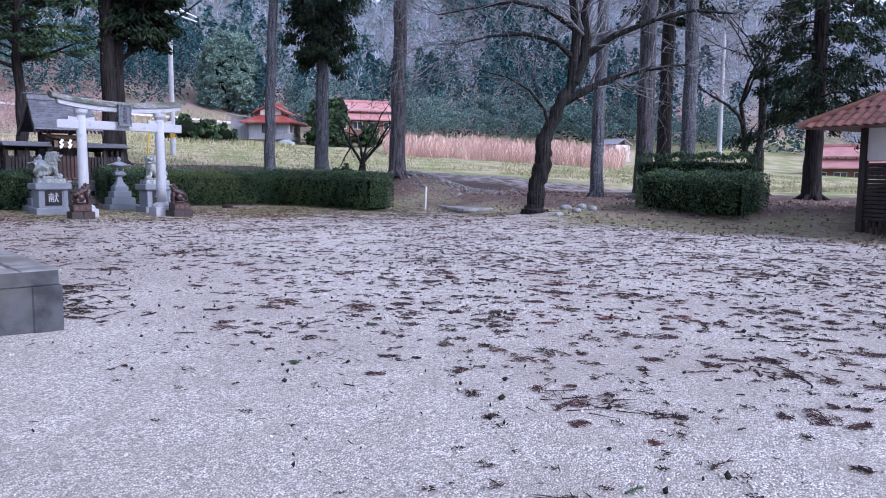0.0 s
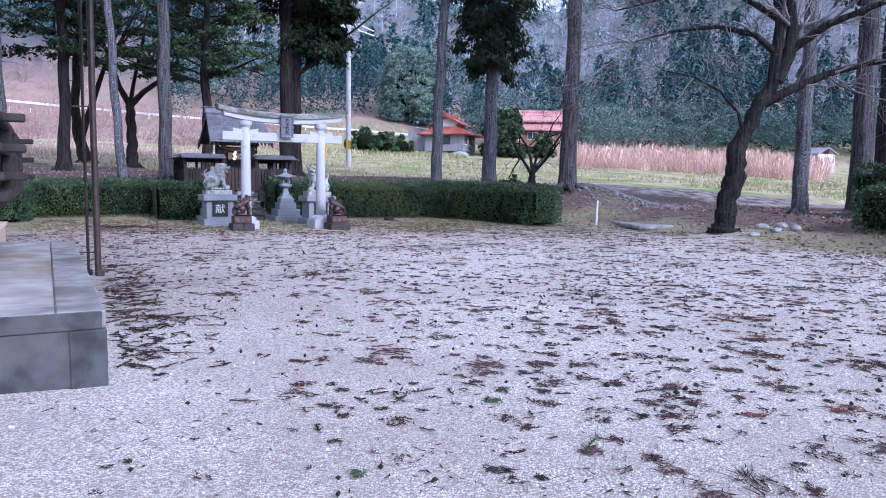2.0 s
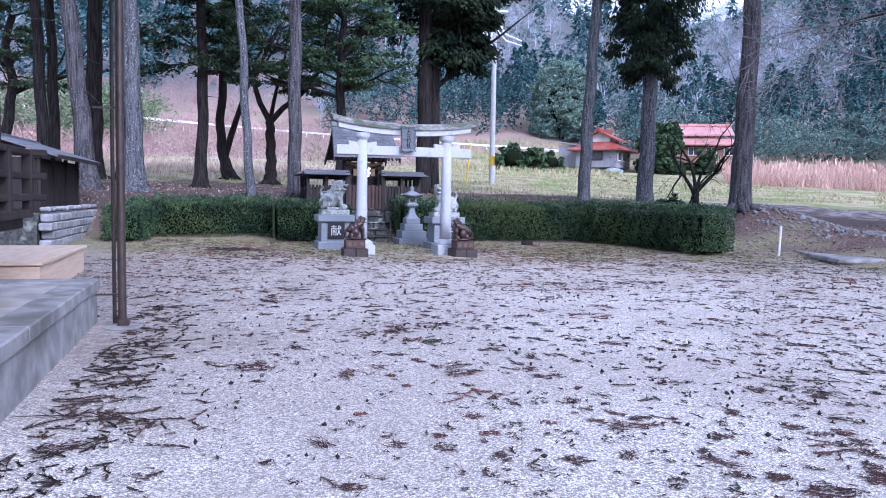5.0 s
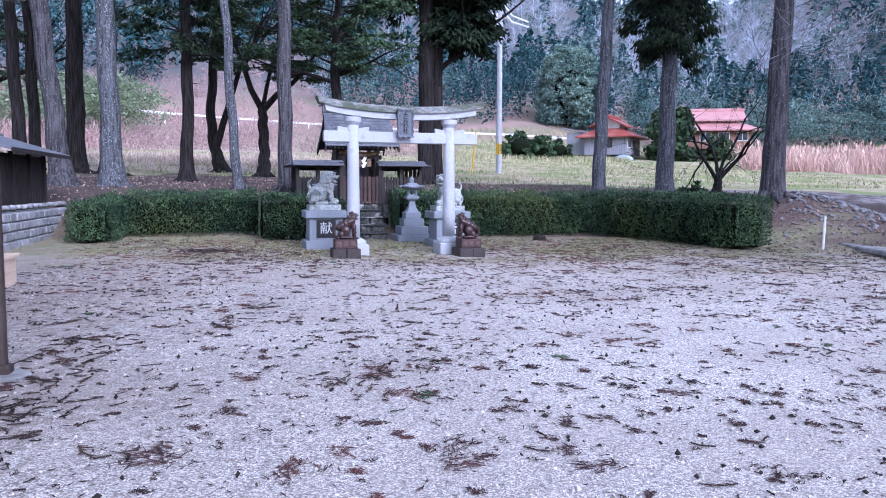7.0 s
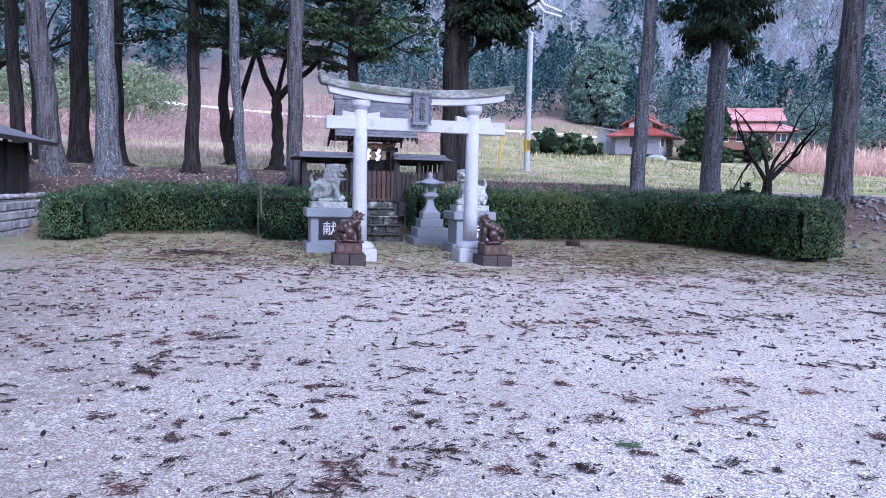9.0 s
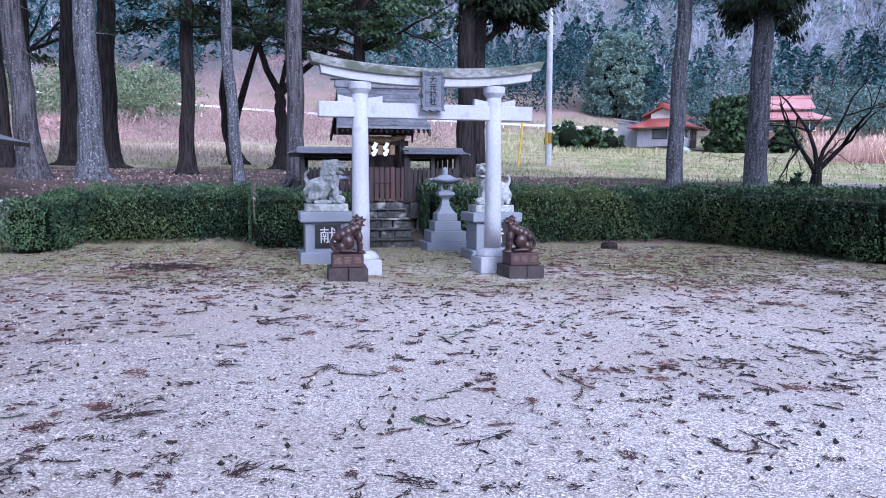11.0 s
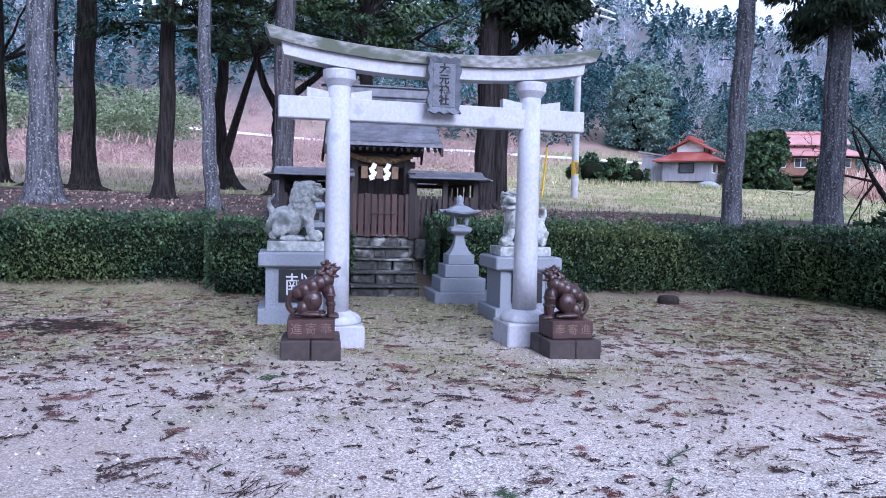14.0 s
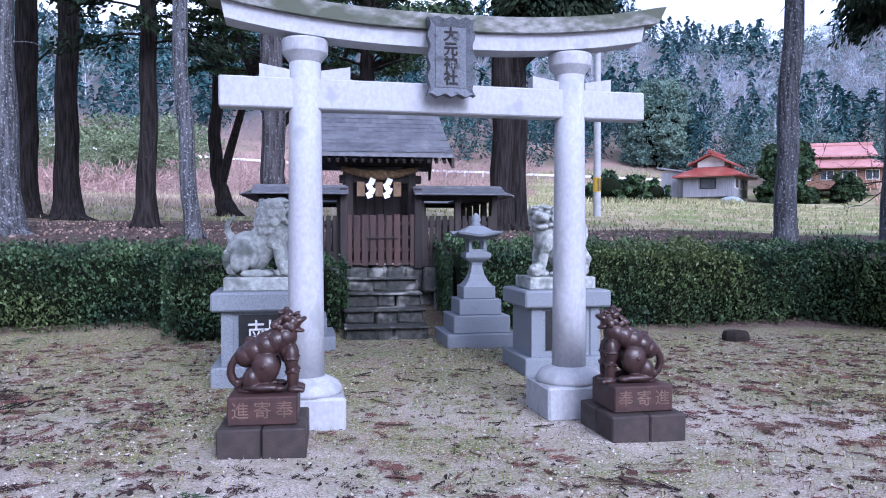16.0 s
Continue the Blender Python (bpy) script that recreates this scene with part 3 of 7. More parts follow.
def lion_mesh(kind, face=-15):
    """A seated guardian lion, one metre high, that faces +x with the head turned to -y."""
    bm = bmesh.new()
    if kind == "granite":
        ell(bm, (-0.18, 0, 0.30), (0.27, 0.2, 0.27))
        ell(bm, (0.0, 0, 0.43), (0.2, 0.18, 0.33), 28)
        ell(bm, (0.13, 0, 0.52), (0.17, 0.18, 0.24))
        for s in (-1, 1):
            ell(bm, (-0.12, s * 0.18, 0.27), (0.09, 0.09, 0.15))
            ell(bm, (-0.22, s * 0.19, 0.24), (0.09, 0.09, 0.16))
            ell(bm, (-0.3, s * 0.17, 0.2), (0.08, 0.09, 0.14))
            ell(bm, (-0.06, s * 0.21, 0.05), (0.2, 0.075, 0.055))
            ell(bm, (0.20, s * 0.13, 0.30), (0.075, 0.075, 0.25), -6)
            ell(bm, (0.235, s * 0.13, 0.055), (0.12, 0.085, 0.06))
            ell(bm, (0.12, s * 0.16, 0.48), (0.1, 0.06, 0.13))
            for k in range(3):
                ell(bm, (0.28 + 0.02 * (k % 2), s * (0.09 + k * 0.04), 0.04), (0.05, 0.022, 0.035), sub=1)
            curl(bm, (0.17, s * 0.2, 0.4), (0.3, s, 0), 0.075)
            for k in range(3):
                curl(bm, (-0.36 + k * 0.05, s * 0.16, 0.1 + k * 0.1), (-0.3, s, 0.1), 0.078)
        hx, hy, hz = 0.17, -0.03, 0.80
        fa = radians(face)

        def at(d, w, z):
            return hx + math.cos(fa) * d - math.sin(fa) * w, hy + math.sin(fa) * d + math.cos(fa) * w, hz + z
        ell(bm, (hx, hy, hz), (0.16, 0.15, 0.14))
        ell(bm, at(0.14, 0, 0.0), (0.12, 0.115, 0.06), 0, face)
        ell(bm, at(0.12, 0, -0.125), (0.11, 0.1, 0.04), 8, face)
        ell(bm, at(0.25, 0, 0.03), (0.045, 0.055, 0.035), 0, face)
        for w in (-1, 1):
            ell(bm, at(0.13, w * 0.085, 0.065), (0.035, 0.035, 0.03))
            ell(bm, at(0.13, w * 0.08, 0.115), (0.06, 0.05, 0.022), -10, face)
            ell(bm, at(0.19, w * 0.07, -0.02), (0.05, 0.045, 0.04), 0, face)
            ell(bm, at(0.0, w * 0.17, 0.1), (0.06, 0.03, 0.05), -30, face)
            for k in range(3):
                ell(bm, at(0.12 - k * 0.05, w * 0.13, -0.1 + k * 0.015), (0.045, 0.03, 0.03))
        ell(bm, at(-0.02, 0, 0.13), (0.14, 0.12, 0.04), -8, face)
        for row in range(4):
            z = 0.09 - row * 0.105
            rr = 0.165 + 0.025 * row - 0.009 * row * row
            for k in range(8):
                t = fa + math.radians(64 + k / 7 * 232 + (row % 2) * 14)
                o = (math.cos(t), math.sin(t), 0.15)
                curl(bm, (hx - 0.02 - 0.02 * row + o[0] * (rr + 0.025), hy + 0.015 + o[1] * (rr + 0.025), hz + z), o, 0.074)
        for i in range(8):
            ell(bm, (-0.4 + 0.035 * math.sin(i * 0.8), 0, 0.3 + i * 0.052), (0.085 - i * 0.0085, 0.085 - i * 0.008, 0.06), sub=2)
        ell(bm, (-0.37, 0, 0.71), (0.02, 0.025, 0.06), 25)
        for sd in (-1, 1):
            for q in ((-0.36, 0.34), (-0.43, 0.24), (-0.31, 0.24)):
                curl(bm, (q[0], sd * 0.1, q[1]), (-0.2, sd, 0), 0.062)
        ell(bm, (-0.4, 0, 0.2), (0.09, 0.11, 0.14))
        ell(bm, (0.30, -0.17, 0.1), (0.115, 0.1, 0.1))
        for k in range(5):
            curl(bm, (0.30 + 0.07 * math.cos(k * 1.26), -0.25, 0.1 + 0.06 * math.sin(k * 1.26)), (0, -1, 0), 0.03)
    else:
        # leaning body, round haunches, straight forelegs with bands, looped tail
        for c, r in (((0.22, 0, 0.66), 0.15), ((0.12, 0, 0.62), 0.165), ((0.0, 0, 0.56), 0.17), ((-0.13, 0, 0.5), 0.16), ((-0.23, 0, 0.44), 0.14)):
            ell(bm, c, (r, r * 1.05, r))
        ell(bm, (0.25, 0, 0.5), (0.1, 0.13, 0.17))
        ell(bm, (-0.08, 0, 0.035), (0.27, 0.19, 0.04))
        for sd in (-1, 1):
            ell(bm, (0.0, sd * 0.13, 0.31), (0.17, 0.1, 0.19), 12)
            ell(bm, (-0.02, sd * 0.235, 0.34), (0.026, 0.022, 0.03), sub=1)
            ell(bm, (-0.16, sd * 0.13, 0.18), (0.11, 0.09, 0.14))
            ell(bm, (-0.02, sd * 0.17, 0.085), (0.22, 0.065, 0.05))
            ell(bm, (0.16, sd * 0.17, 0.075), (0.08, 0.065, 0.045))
            ell(bm, (0.3, sd * 0.105, 0.42), (0.085, 0.075, 0.17))
            ell(bm, (0.315, sd * 0.105, 0.2), (0.068, 0.065, 0.2))
            ell(bm, (0.35, sd * 0.105, 0.045), (0.11, 0.08, 0.05))
            for k in range(4):
                ell(bm, (0.43, sd * 0.105 + (k - 1.5) * 0.038, 0.035), (0.035, 0.018, 0.03), sub=1)
            for k in range(12):
                t = k / 12 * 6.283
                ell(bm, (0.312 + 0.074 * math.cos(t), sd * 0.105 + 0.07 * math.sin(t), 0.255 + 0.014 * math.sin(t * 3)), (0.024, 0.024, 0.016), sub=1)
                ell(bm, (0.306 + 0.08 * math.cos(t), sd * 0.105 + 0.076 * math.sin(t), 0.41), (0.022, 0.022, 0.012), sub=1)
        # head with open jaws under a ragged mane
        ell(bm, (0.29, 0, 0.83), (0.13, 0.12, 0.11), -12)
        ell(bm, (0.38, 0, 0.855), (0.095, 0.085, 0.045), -18)
        ell(bm, (0.375, 0, 0.745), (0.085, 0.075, 0.032), 10)
        ell(bm, (0.455, 0, 0.885), (0.035, 0.05, 0.03), sub=1)
        for sd in (-1, 1):
            ell(bm, (0.375, sd * 0.062, 0.91), (0.04, 0.03, 0.028), sub=1)
            ell(bm, (0.36, sd * 0.075, 0.945), (0.06, 0.03, 0.018), -20, sub=1)
            ell(bm, (0.25, sd * 0.115, 0.9), (0.06, 0.025, 0.045), 25, sub=1)
            for k in range(4):
                curl(bm, (0.31 - 0.065 * k, sd * 0.115, 0.78 + 0.03 * (k % 2)), (0.1, sd, 0.1), 0.042)
                curl(bm, (0.27 - 0.06 * k, sd * (0.075 + 0.01 * k), 0.95 - 0.045 * k), (-0.3, sd, 0.6), 0.045)
            for k in range(6):
                ell(bm, (0.1 - 0.055 * k, sd * (0.05 + 0.03 * (k % 3)), 0.765 - 0.04 * k), (0.1, 0.022, 0.024), -32, sub=2)
        ell(bm, (0.24, 0, 0.985), (0.05, 0.035, 0.05), -25, sub=1)
        ell(bm, (0.17, 0, 0.95), (0.06, 0.04, 0.04), 30, sub=1)
        ell(bm, (-0.17, 0, 0.655), (0.055, 0.06, 0.03), 15, sub=1)
        ell(bm, (-0.22, 0, 0.64), (0.03, 0.035, 0.045), 15, sub=1)
        tail = [(-0.29, 0, 0.5), (-0.36, 0, 0.42), (-0.41, 0, 0.33), (-0.42, 0, 0.24), (-0.39, 0, 0.16), (-0.33, 0, 0.1), (-0.28, 0, 0.15)]
        for p0, p1 in zip(tail, tail[1:]):
            for u in (0.0, 0.33, 0.66):
                ell(bm, tuple(a + (c - a) * u for a, c in zip(p0, p1)), (0.058, 0.07, 0.058), sub=1)
    me = bpy.data.meshes.new("lion")
    bm.to_mesh(me)
    bm.free()
    return me


def lion(name, label, x, y, z, height, flip, kind, material, face=-15):
    ob = put(name, lion_mesh(kind, face), material)
    ob.matrix_basis = pose(x, y, z) @ Matrix.Diagonal((-height if flip else height, height, height, 1))
    r = ob.modifiers.new("blend", "REMESH")
    r.mode, r.voxel_size, r.use_smooth_shade = "VOXEL", 0.0085, True
    if kind == "stoneware":
        sm = ob.modifiers.new("worn", "SMOOTH")
        sm.factor, sm.iterations = 0.5, 2
    tagged(ob, label, "statue", "guardian lions")
    return ob


def pedestal(x, y, text):
    z = gz(x, y)
    p = thing("statue_pedestal", "speckled grey granite pedestal with a dark inscribed panel", "pedestal", x, y, z - 0.02, 3, "statue pedestals")
    part("base", box(0, 0, 0.11, 1.0, 0.92, 0.22, 0.012), M_SPECK, p)
    part("die", box(0, 0, 0.49, 0.8, 0.72, 0.56, 0.008), M_SPECK, p)
    for sx in (-1, 1):
        part("corner_strip", box(sx * 0.345, -0.352, 0.49, 0.12, 0.05, 0.55, 0.006), M_SPECK, p)
    part("panel", box(0, -0.365, 0.51, 0.47, 0.022, 0.44, 0.0), M_BLACK, p, "dark stone panel")
    part("cap", box(0, 0, 0.865, 1.0, 0.92, 0.19, 0.02), M_SPECK, p, "thick granite cap slab")
    part("plinth", box(0, 0, 1.03, 0.78, 0.56, 0.14, 0.012), M_STATUE, p)
    if text:
        tx = bpy.data.curves.new("lettering", "FONT")
        tx.body, tx.size, tx.extrude, tx.align_x, tx.align_y = text, 0.31, 0.004, "CENTER", "CENTER"
        tx.materials.append(M_LETTER)
        o = new("lettering", tx)
        o.parent = p
        o.matrix_basis = pose(0, -0.384, 0.51, 90, 0, 0)
    else:
        for dx, dz, w, h in ((0, 0.12, 0.24, 0.035), (0, 0.04, 0.28, 0.035), (0, -0.02, 0.04, 0.28), (-0.09, -0.08, 0.04, 0.12), (0.09, -0.08, 0.04, 0.12)):
            part("stroke", box(dx, -0.384, 0.51 + dz, w, 0.008, h, 0), M_LETTER, p)
    return z + 1.08


zl = pedestal(5.20, 25.02, "献")
lion("lion_statue", "weathered grey granite guardian lion seated on its pedestal", 5.20, 25.02, zl - 0.012, 0.86, False, "granite", M_STATUE)
zr = pedestal(8.47, 25.36, "")
lion("lion_statue", "weathered grey granite guardian lion with one paw on a ball", 8.47, 25.36, zr - 0.012, 0.86, True, "granite", M_STATUE, -62)


def brick_base(x, y, rz):
    z = gz(x, y)
    p = thing("brick_pedestal", "two-tier brown stoneware brick base with incised characters", "pedestal", x, y, z - 0.02, rz, "stoneware bases")
    for sx in (-1, 1):
        for sy in (-1, 1):
            part("brick", box(sx * 0.152, sy * 0.16, 0.11, 0.298, 0.31, 0.22, 0.012, jig=0.004), M_BIZEND, p)
    part("upper_block", box(0, 0, 0.322, 0.48, 0.44, 0.2, 0.01), M_BIZENB, p, "red-brown glazed block")
    for k, ch in enumerate("進寄奉" if x < 7 else "奉寄進"):
        tx = bpy.data.curves.new("lettering", "FONT")
        tx.body, tx.size, tx.extrude, tx.align_x, tx.align_y = ch, 0.125, 0.002, "CENTER", "CENTER"
        tx.materials.append(M_GOLD)
        o = new("lettering", tx)
        o.parent = p
        o.matrix_basis = pose(-0.15 + k * 0.15, -0.222, 0.322, 90, 0, random.uniform(-3, 3))
    return z + 0.402


zb = brick_base(5.44, 22.5, 0)
lion("lion_statue", "glossy brown stoneware guardian lion with wide belly, seated", 5.45, 22.5, zb - 0.01, 0.60, False, "stoneware", M_BIZEN)
zb = brick_base(8.27, 22.62, 3)
lion("lion_statue", "glossy brown stoneware guardian lion with curled tail, seated", 8.26, 22.62, zb - 0.01, 0.60, True, "stoneware", M_BIZEN)


# ---- stone lanterns ----
def lantern(x, y):
    z = gz(x, y)
    p = thing("stone_lantern", "grey granite lantern on stepped square base with curved cap", "stone lantern", x, y, z - 0.02, 2, "stone lanterns")
    for s, z0, z1 in ((1.02, 0, 0.2), (0.80, 0.2, 0.44), (0.6, 0.44, 0.66), (0.46, 0.66, 0.84)):
        part("base_tier", box(0, 0, (z0 + z1) / 2, s, s, z1 - z0, 0.012), M_SPECK, p)
    part("shaft", lathe([(0.2, 0.84), (0.15, 0.9), (0.1, 1.0), (0.075, 1.13), (0.085, 1.17)], square=True), M_SPECK, p)
    part("platform", lathe([(0.09, 1.17), (0.15, 1.21), (0.18, 1.24), (0.18, 1.30), (0.14, 1.32)], square=True), M_SPECK, p)
    bm = bmesh.new()
    for sx in (-1, 1):
        for sy in (-1, 1):
            box(sx * 0.105, sy * 0.105, 1.41, 0.05, 0.05, 0.19, 0.004, bm)
    box(0, 0, 1.335, 0.26, 0.26, 0.035, 0, bm)
    box(0, 0, 1.49, 0.26, 0.26, 0.035, 0, bm)
    part("fire_box", bm, M_SPECK, p, "open granite fire box")
    bm = lathe([(0.14, 1.505), (0.31, 1.545), (0.32, 1.575), (0.2, 1.62), (0.12, 1.67), (0.08, 1.69)], square=True)
    for v in bm.verts:
        if 1.53 < v.co.z < 1.6:
            v.co.z += 0.035
    bmesh.ops.subdivide_edges(bm, edges=[e for e in bm.edges if abs(e.verts[0].co.z - e.verts[1].co.z) < 1e-4 and 1.55 < e.verts[0].co.z < 1.62], cuts=1)
    for v in bm.verts:
        if 1.55 < v.co.z < 1.62 and min(abs(v.co.x), abs(v.co.y)) < 0.05:
            v.co.z -= 0.045
    part("cap", bm, M_SPECK, p, "curved granite cap")
    part("jewel", lathe([(0.06, 1.68), (0.075, 1.71), (0.05, 1.735), (0.075, 1.77), (0.06, 1.82), (0.01, 1.87)], 14), M_SPECK, p, "", True)


lantern(7.93, 27.42)
lantern(5.42, 27.3)


# ---- small shrine ----
SX, SZ = 6.68, 1.06
steps = thing("stone_steps", "rough mossy stone steps leading up to the small shrine", "steps", SX, 27.7, 0.03)
for i in range(5):
    z0, z1 = (-0.05 if i == 0 else 0.19 + (i - 1) * 0.215), 0.20 + i * 0.215
    w = 1.22 - i * 0.03
    y0 = i * 0.34
    xs = [-w / 2, -w / 6 + random.uniform(-0.12, 0.12), w / 6 + random.uniform(-0.12, 0.12), w / 2]
    for a, c in zip(xs, xs[1:]):
        part("stone", box((a + c) / 2, y0 + 0.33, (z0 + z1) / 2 - 0.012, c - a - 0.008, 0.6, z1 - z0 - 0.02, 0.035, jig=0.02), M_STONE, steps)
    part("tread", box(0, y0 + 0.28, z1 - 0.012, w + 0.02, 0.61, 0.035, 0.012, jig=0.008), M_STONE, steps, "worn flat tread slab")
plinth = thing("shrine_plinth", "low rubble stone plinth under the small shrine", "plinth", SX, 31.0, 0)
for i in range(14):
    for k, (z0, z1) in enumerate(((0.2, 0.62), (0.62, 1.02))):
        x = -2.0 + i * 0.3 + k * 0.12
        if abs(x) < 0.75 and k == 0:
            continue
        part("stone", box(x, -1.82, (z0 + z1) / 2, 0.29, 0.3, z1 - z0, 0.04, jig=0.015), M_STONE, plinth)
part("core", box(0, 0, 0.6, 4.1, 3.5, 0.9, 0.02), M_STONE, plinth)

shrine = thing("small_shrine", "small dark wooden shrine with grey shingled gable roof", "shrine", SX, 30.0, SZ, 1)
for sx in (-1, 1):
    for sy in (-0.62, 0.75):
        part("post", box(sx * 0.52, sy, 0.85, 0.13, 0.13, 1.75, 0.01), M_DARKWOOD, shrine)
part("floor_frame", box(0, 0.05, 0.12, 1.3, 1.6, 0.22, 0.01), M_DARKWOOD, shrine)
for i in range(7):
    part("wall_board", box(-0.45 + i * 0.15, -0.2, 0.9, 0.145, 0.03, 1.4, 0.004), M_DARKWOOD, shrine)
    for sx in (-1, 1):
        part("wall_board", box(sx * 0.53, -0.1 + i * 0.14, 0.9, 0.03, 0.135, 1.4, 0.004), M_DARKWOOD, shrine)
part("back_wall", box(0, 0.8, 0.9, 1.1, 0.04, 1.5, 0.004), M_DARKWOOD, shrine)
part("lintel", box(0, -0.62, 1.42, 1.36, 0.1, 0.13, 0.01), M_DARKWOOD, shrine)
part("lintel", box(0, -0.62, 1.68, 1.5, 0.12, 0.1, 0.01), M_DARKWOOD, shrine)
EAVE_Y, EAVE_Z, RIDGE_Y, RIDGE_Z = -1.28, 1.80, 0.05, 2.86


def slope(u):
    """Front slope of the roof from eave (0) to ridge (1), slightly hollow."""
    return EAVE_Y + (RIDGE_Y - EAVE_Y) * u, EAVE_Z + (RIDGE_Z - EAVE_Z) * (u - 0.35 * u * (1 - u))


HALF = 1.12
bm = bmesh.new()
for side in (1, -1):
    prev = None
    for i in range(11):
        yy, zz = slope(i / 10)
        yy = yy if side == 1 else 2 * RIDGE_Y - yy
        h = HALF - 0.1 * i / 10
        ring = [bm.verts.new((sx * h, yy, zz + dz)) for sx, dz in ((-1, 0), (1, 0), (1, -0.07), (-1, -0.07))]
        if prev:
            for j in range(4):
                bm.faces.new((prev[j], prev[(j + 1) % 4], ring[(j + 1) % 4], ring[j]))
        else:
            bm.faces.new(ring)
        prev = ring
bmesh.ops.recalc_face_normals(bm, faces=bm.faces)
roof = part("roof", bm, M_SHINGLE, shrine, "hollow-curved grey shingled roof")
shingle_me = bpy.data.meshes.new("shingle")
bm = box(0, 0, 0, 0.248, 0.13, 0.012, 0.003)
bm.to_mesh(shingle_me)
bm.free()
shingle_me.materials.append(M_SHINGLE)
for i in range(13):
    u = (i + 0.45) / 13
    (ya, za), (yb, zb2) = slope(max(0, u - 0.03)), slope(u + 0.03)
    ang = math.degrees(math.atan2(zb2 - za, yb - ya))
    yy, zz = slope(u)
    n = 9
    for j in range(n):
        h = HALF - 0.1 * u
        o = put("shingle", shingle_me, None, roof)
        x = -h + (j + 0.5 + (0.5 if i % 2 else 0) * 0.9) * 2 * h / n
        if x > h - 0.06:
            x -= 2 * h - 0.09
        o.matrix_basis = pose(min(max(x, -h + 0.13), h - 0.13), yy, zz + 0.008 + random.uniform(0, 0.004), ang - 3, 0, random.uniform(-0.5, 0.5))
part("ridge_box", box(0, RIDGE_Y, RIDGE_Z + 0.06, 2.16, 0.2, 0.2, 0.02), M_SHINGLE, shrine, "grey ridge capping")
part("ridge_cap", box(0, RIDGE_Y, RIDGE_Z + 0.175, 2.36, 0.28, 0.035, 0.012), M_SHINGLE, shrine)
for sx in (-1, 1):
    for sd in (1, -1):
        bm = bmesh.new()
        pts = []
        for i in range(9):
            yy, zz = slope(i / 8)
            yy = yy if sd == 1 else 2 * RIDGE_Y - yy
            pts.append((yy, zz))
        prev = None
        for i, (yy, zz) in enumerate(pts):
            h = HALF - 0.1 * i / 8 + 0.012
            ring = [bm.verts.new((sx * (h + dx), yy, zz + dz)) for dx, dz in ((-0.045, -0.08), (0.0, -0.08), (0.0, -0.24), (-0.045, -0.24))]
            if prev:
                for j in range(4):
                    bm.faces.new((prev[j], prev[(j + 1) % 4], ring[(j + 1) % 4], ring[j]))
            else:
                bm.faces.new(ring)
            prev = ring
        bm.faces.new(prev)
        bmesh.ops.recalc_face_normals(bm, faces=bm.faces)
        part("bargeboard", bm, M_DARKWOOD, shrine)
    bm = bmesh.new()
    vs = [bm.verts.new((sx * 0.56, y, z)) for y, z in ((-0.75, 1.7), (0.85, 1.7), (0.05, 2.7))] + [bm.verts.new((sx * 0.52, y, z)) for y, z in ((-0.75, 1.7), (0.85, 1.7), (0.05, 2.7))]
    for q in ((0, 1, 2), (5, 4, 3), (0, 3, 4, 1), (1, 4, 5, 2), (2, 5, 3, 0)):
        bm.faces.new([vs[i] for i in q])
    part("gable", bm, M_DARKWOOD, shrine)
for i in range(16):
    part("rafter", box(-0.98 + i * 0.131, EAVE_Y + 0.35, EAVE_Z + 0.03, 0.05, 0.7, 0.06, 0.004, rot=Euler((radians(28), 0, 0)).to_matrix()), M_DARKWOOD, shrine)
# straw rope with paper streamers and tablets
rope = thing("straw_rope", "thick sagging straw rope tied across the shrine front", "rope", SX, 29.28, SZ + 1.52)
tb = Tubes(10)
for ph in (0, 2.1, 4.2):
    P = []
    R = []
    for i in range(41):
        u = i / 20 - 1
        rr = 0.03 + 0.035 * (1 - abs(u))
        P.append((u * 0.62, rr * 0.6 * math.cos(ph + i * 0.8), -0.10 * (1 - u * u) + 0.07 + rr * 0.6 * math.sin(ph + i * 0.8)))
        R.append(rr)
    tb.add(P, R, 8)
put("twisted_rope", tb.mesh("twisted_rope"), M_ROPE, rope, "", True)
for x in (-0.14, 0.14):
    s = thing("paper_streamer", "white zigzag paper streamer hanging from the rope", "paper streamer", SX + x - 0.02, 29.2, SZ + 1.42, 0, "paper streamers")
    for i in range(4):
        b2 = box((-1) ** i * 0.022, -0.012 * i * 0.3, -0.045 - i * 0.075, 0.095, 0.006, 0.1, 0, rot=Euler((0, radians((-1) ** i * 22), 0)).to_matrix())
        part("fold", b2, M_PAPER, s)
for x in (-0.3, 0.0, 0.3):
    s = thing("wooden_tablet", "small pale wooden prayer tablet hanging under the rope", "tablet", SX + x - 0.02, 29.25, SZ + 1.25, 0, "wooden tablets")
    part("board", box(0, 0, 0, 0.13, 0.025, 0.24, 0.004), M_TAG, s)
# slatted gate before the shrine
gate = thing("slatted_gate", "red-brown wooden slatted gate with small diamond gaps", "gate", SX, 29.05, SZ - 0.02)
for i in range(9):
    part("slat", box(-0.52 + i * 0.13, 0, 0.43, 0.1, 0.03, 0.84 - 0.03 * (i % 2), 0.005), M_REDWOOD, gate)
for z in (0.08, 0.28, 0.48, 0.70):
    part("rail", box(0, 0.03, z, 1.12, 0.03, 0.06, 0.004), M_REDWOOD, gate)
part("latch_bar", box(0.02, -0.03, 0.47, 0.5, 0.03, 0.03, 0.004), M_DARKWOOD, gate)
for sx in (-1, 1):
    part("gate_post", box(sx * 0.6, 0.02, 0.62, 0.12, 0.12, 1.3, 0.008), M_DARKWOOD, gate)


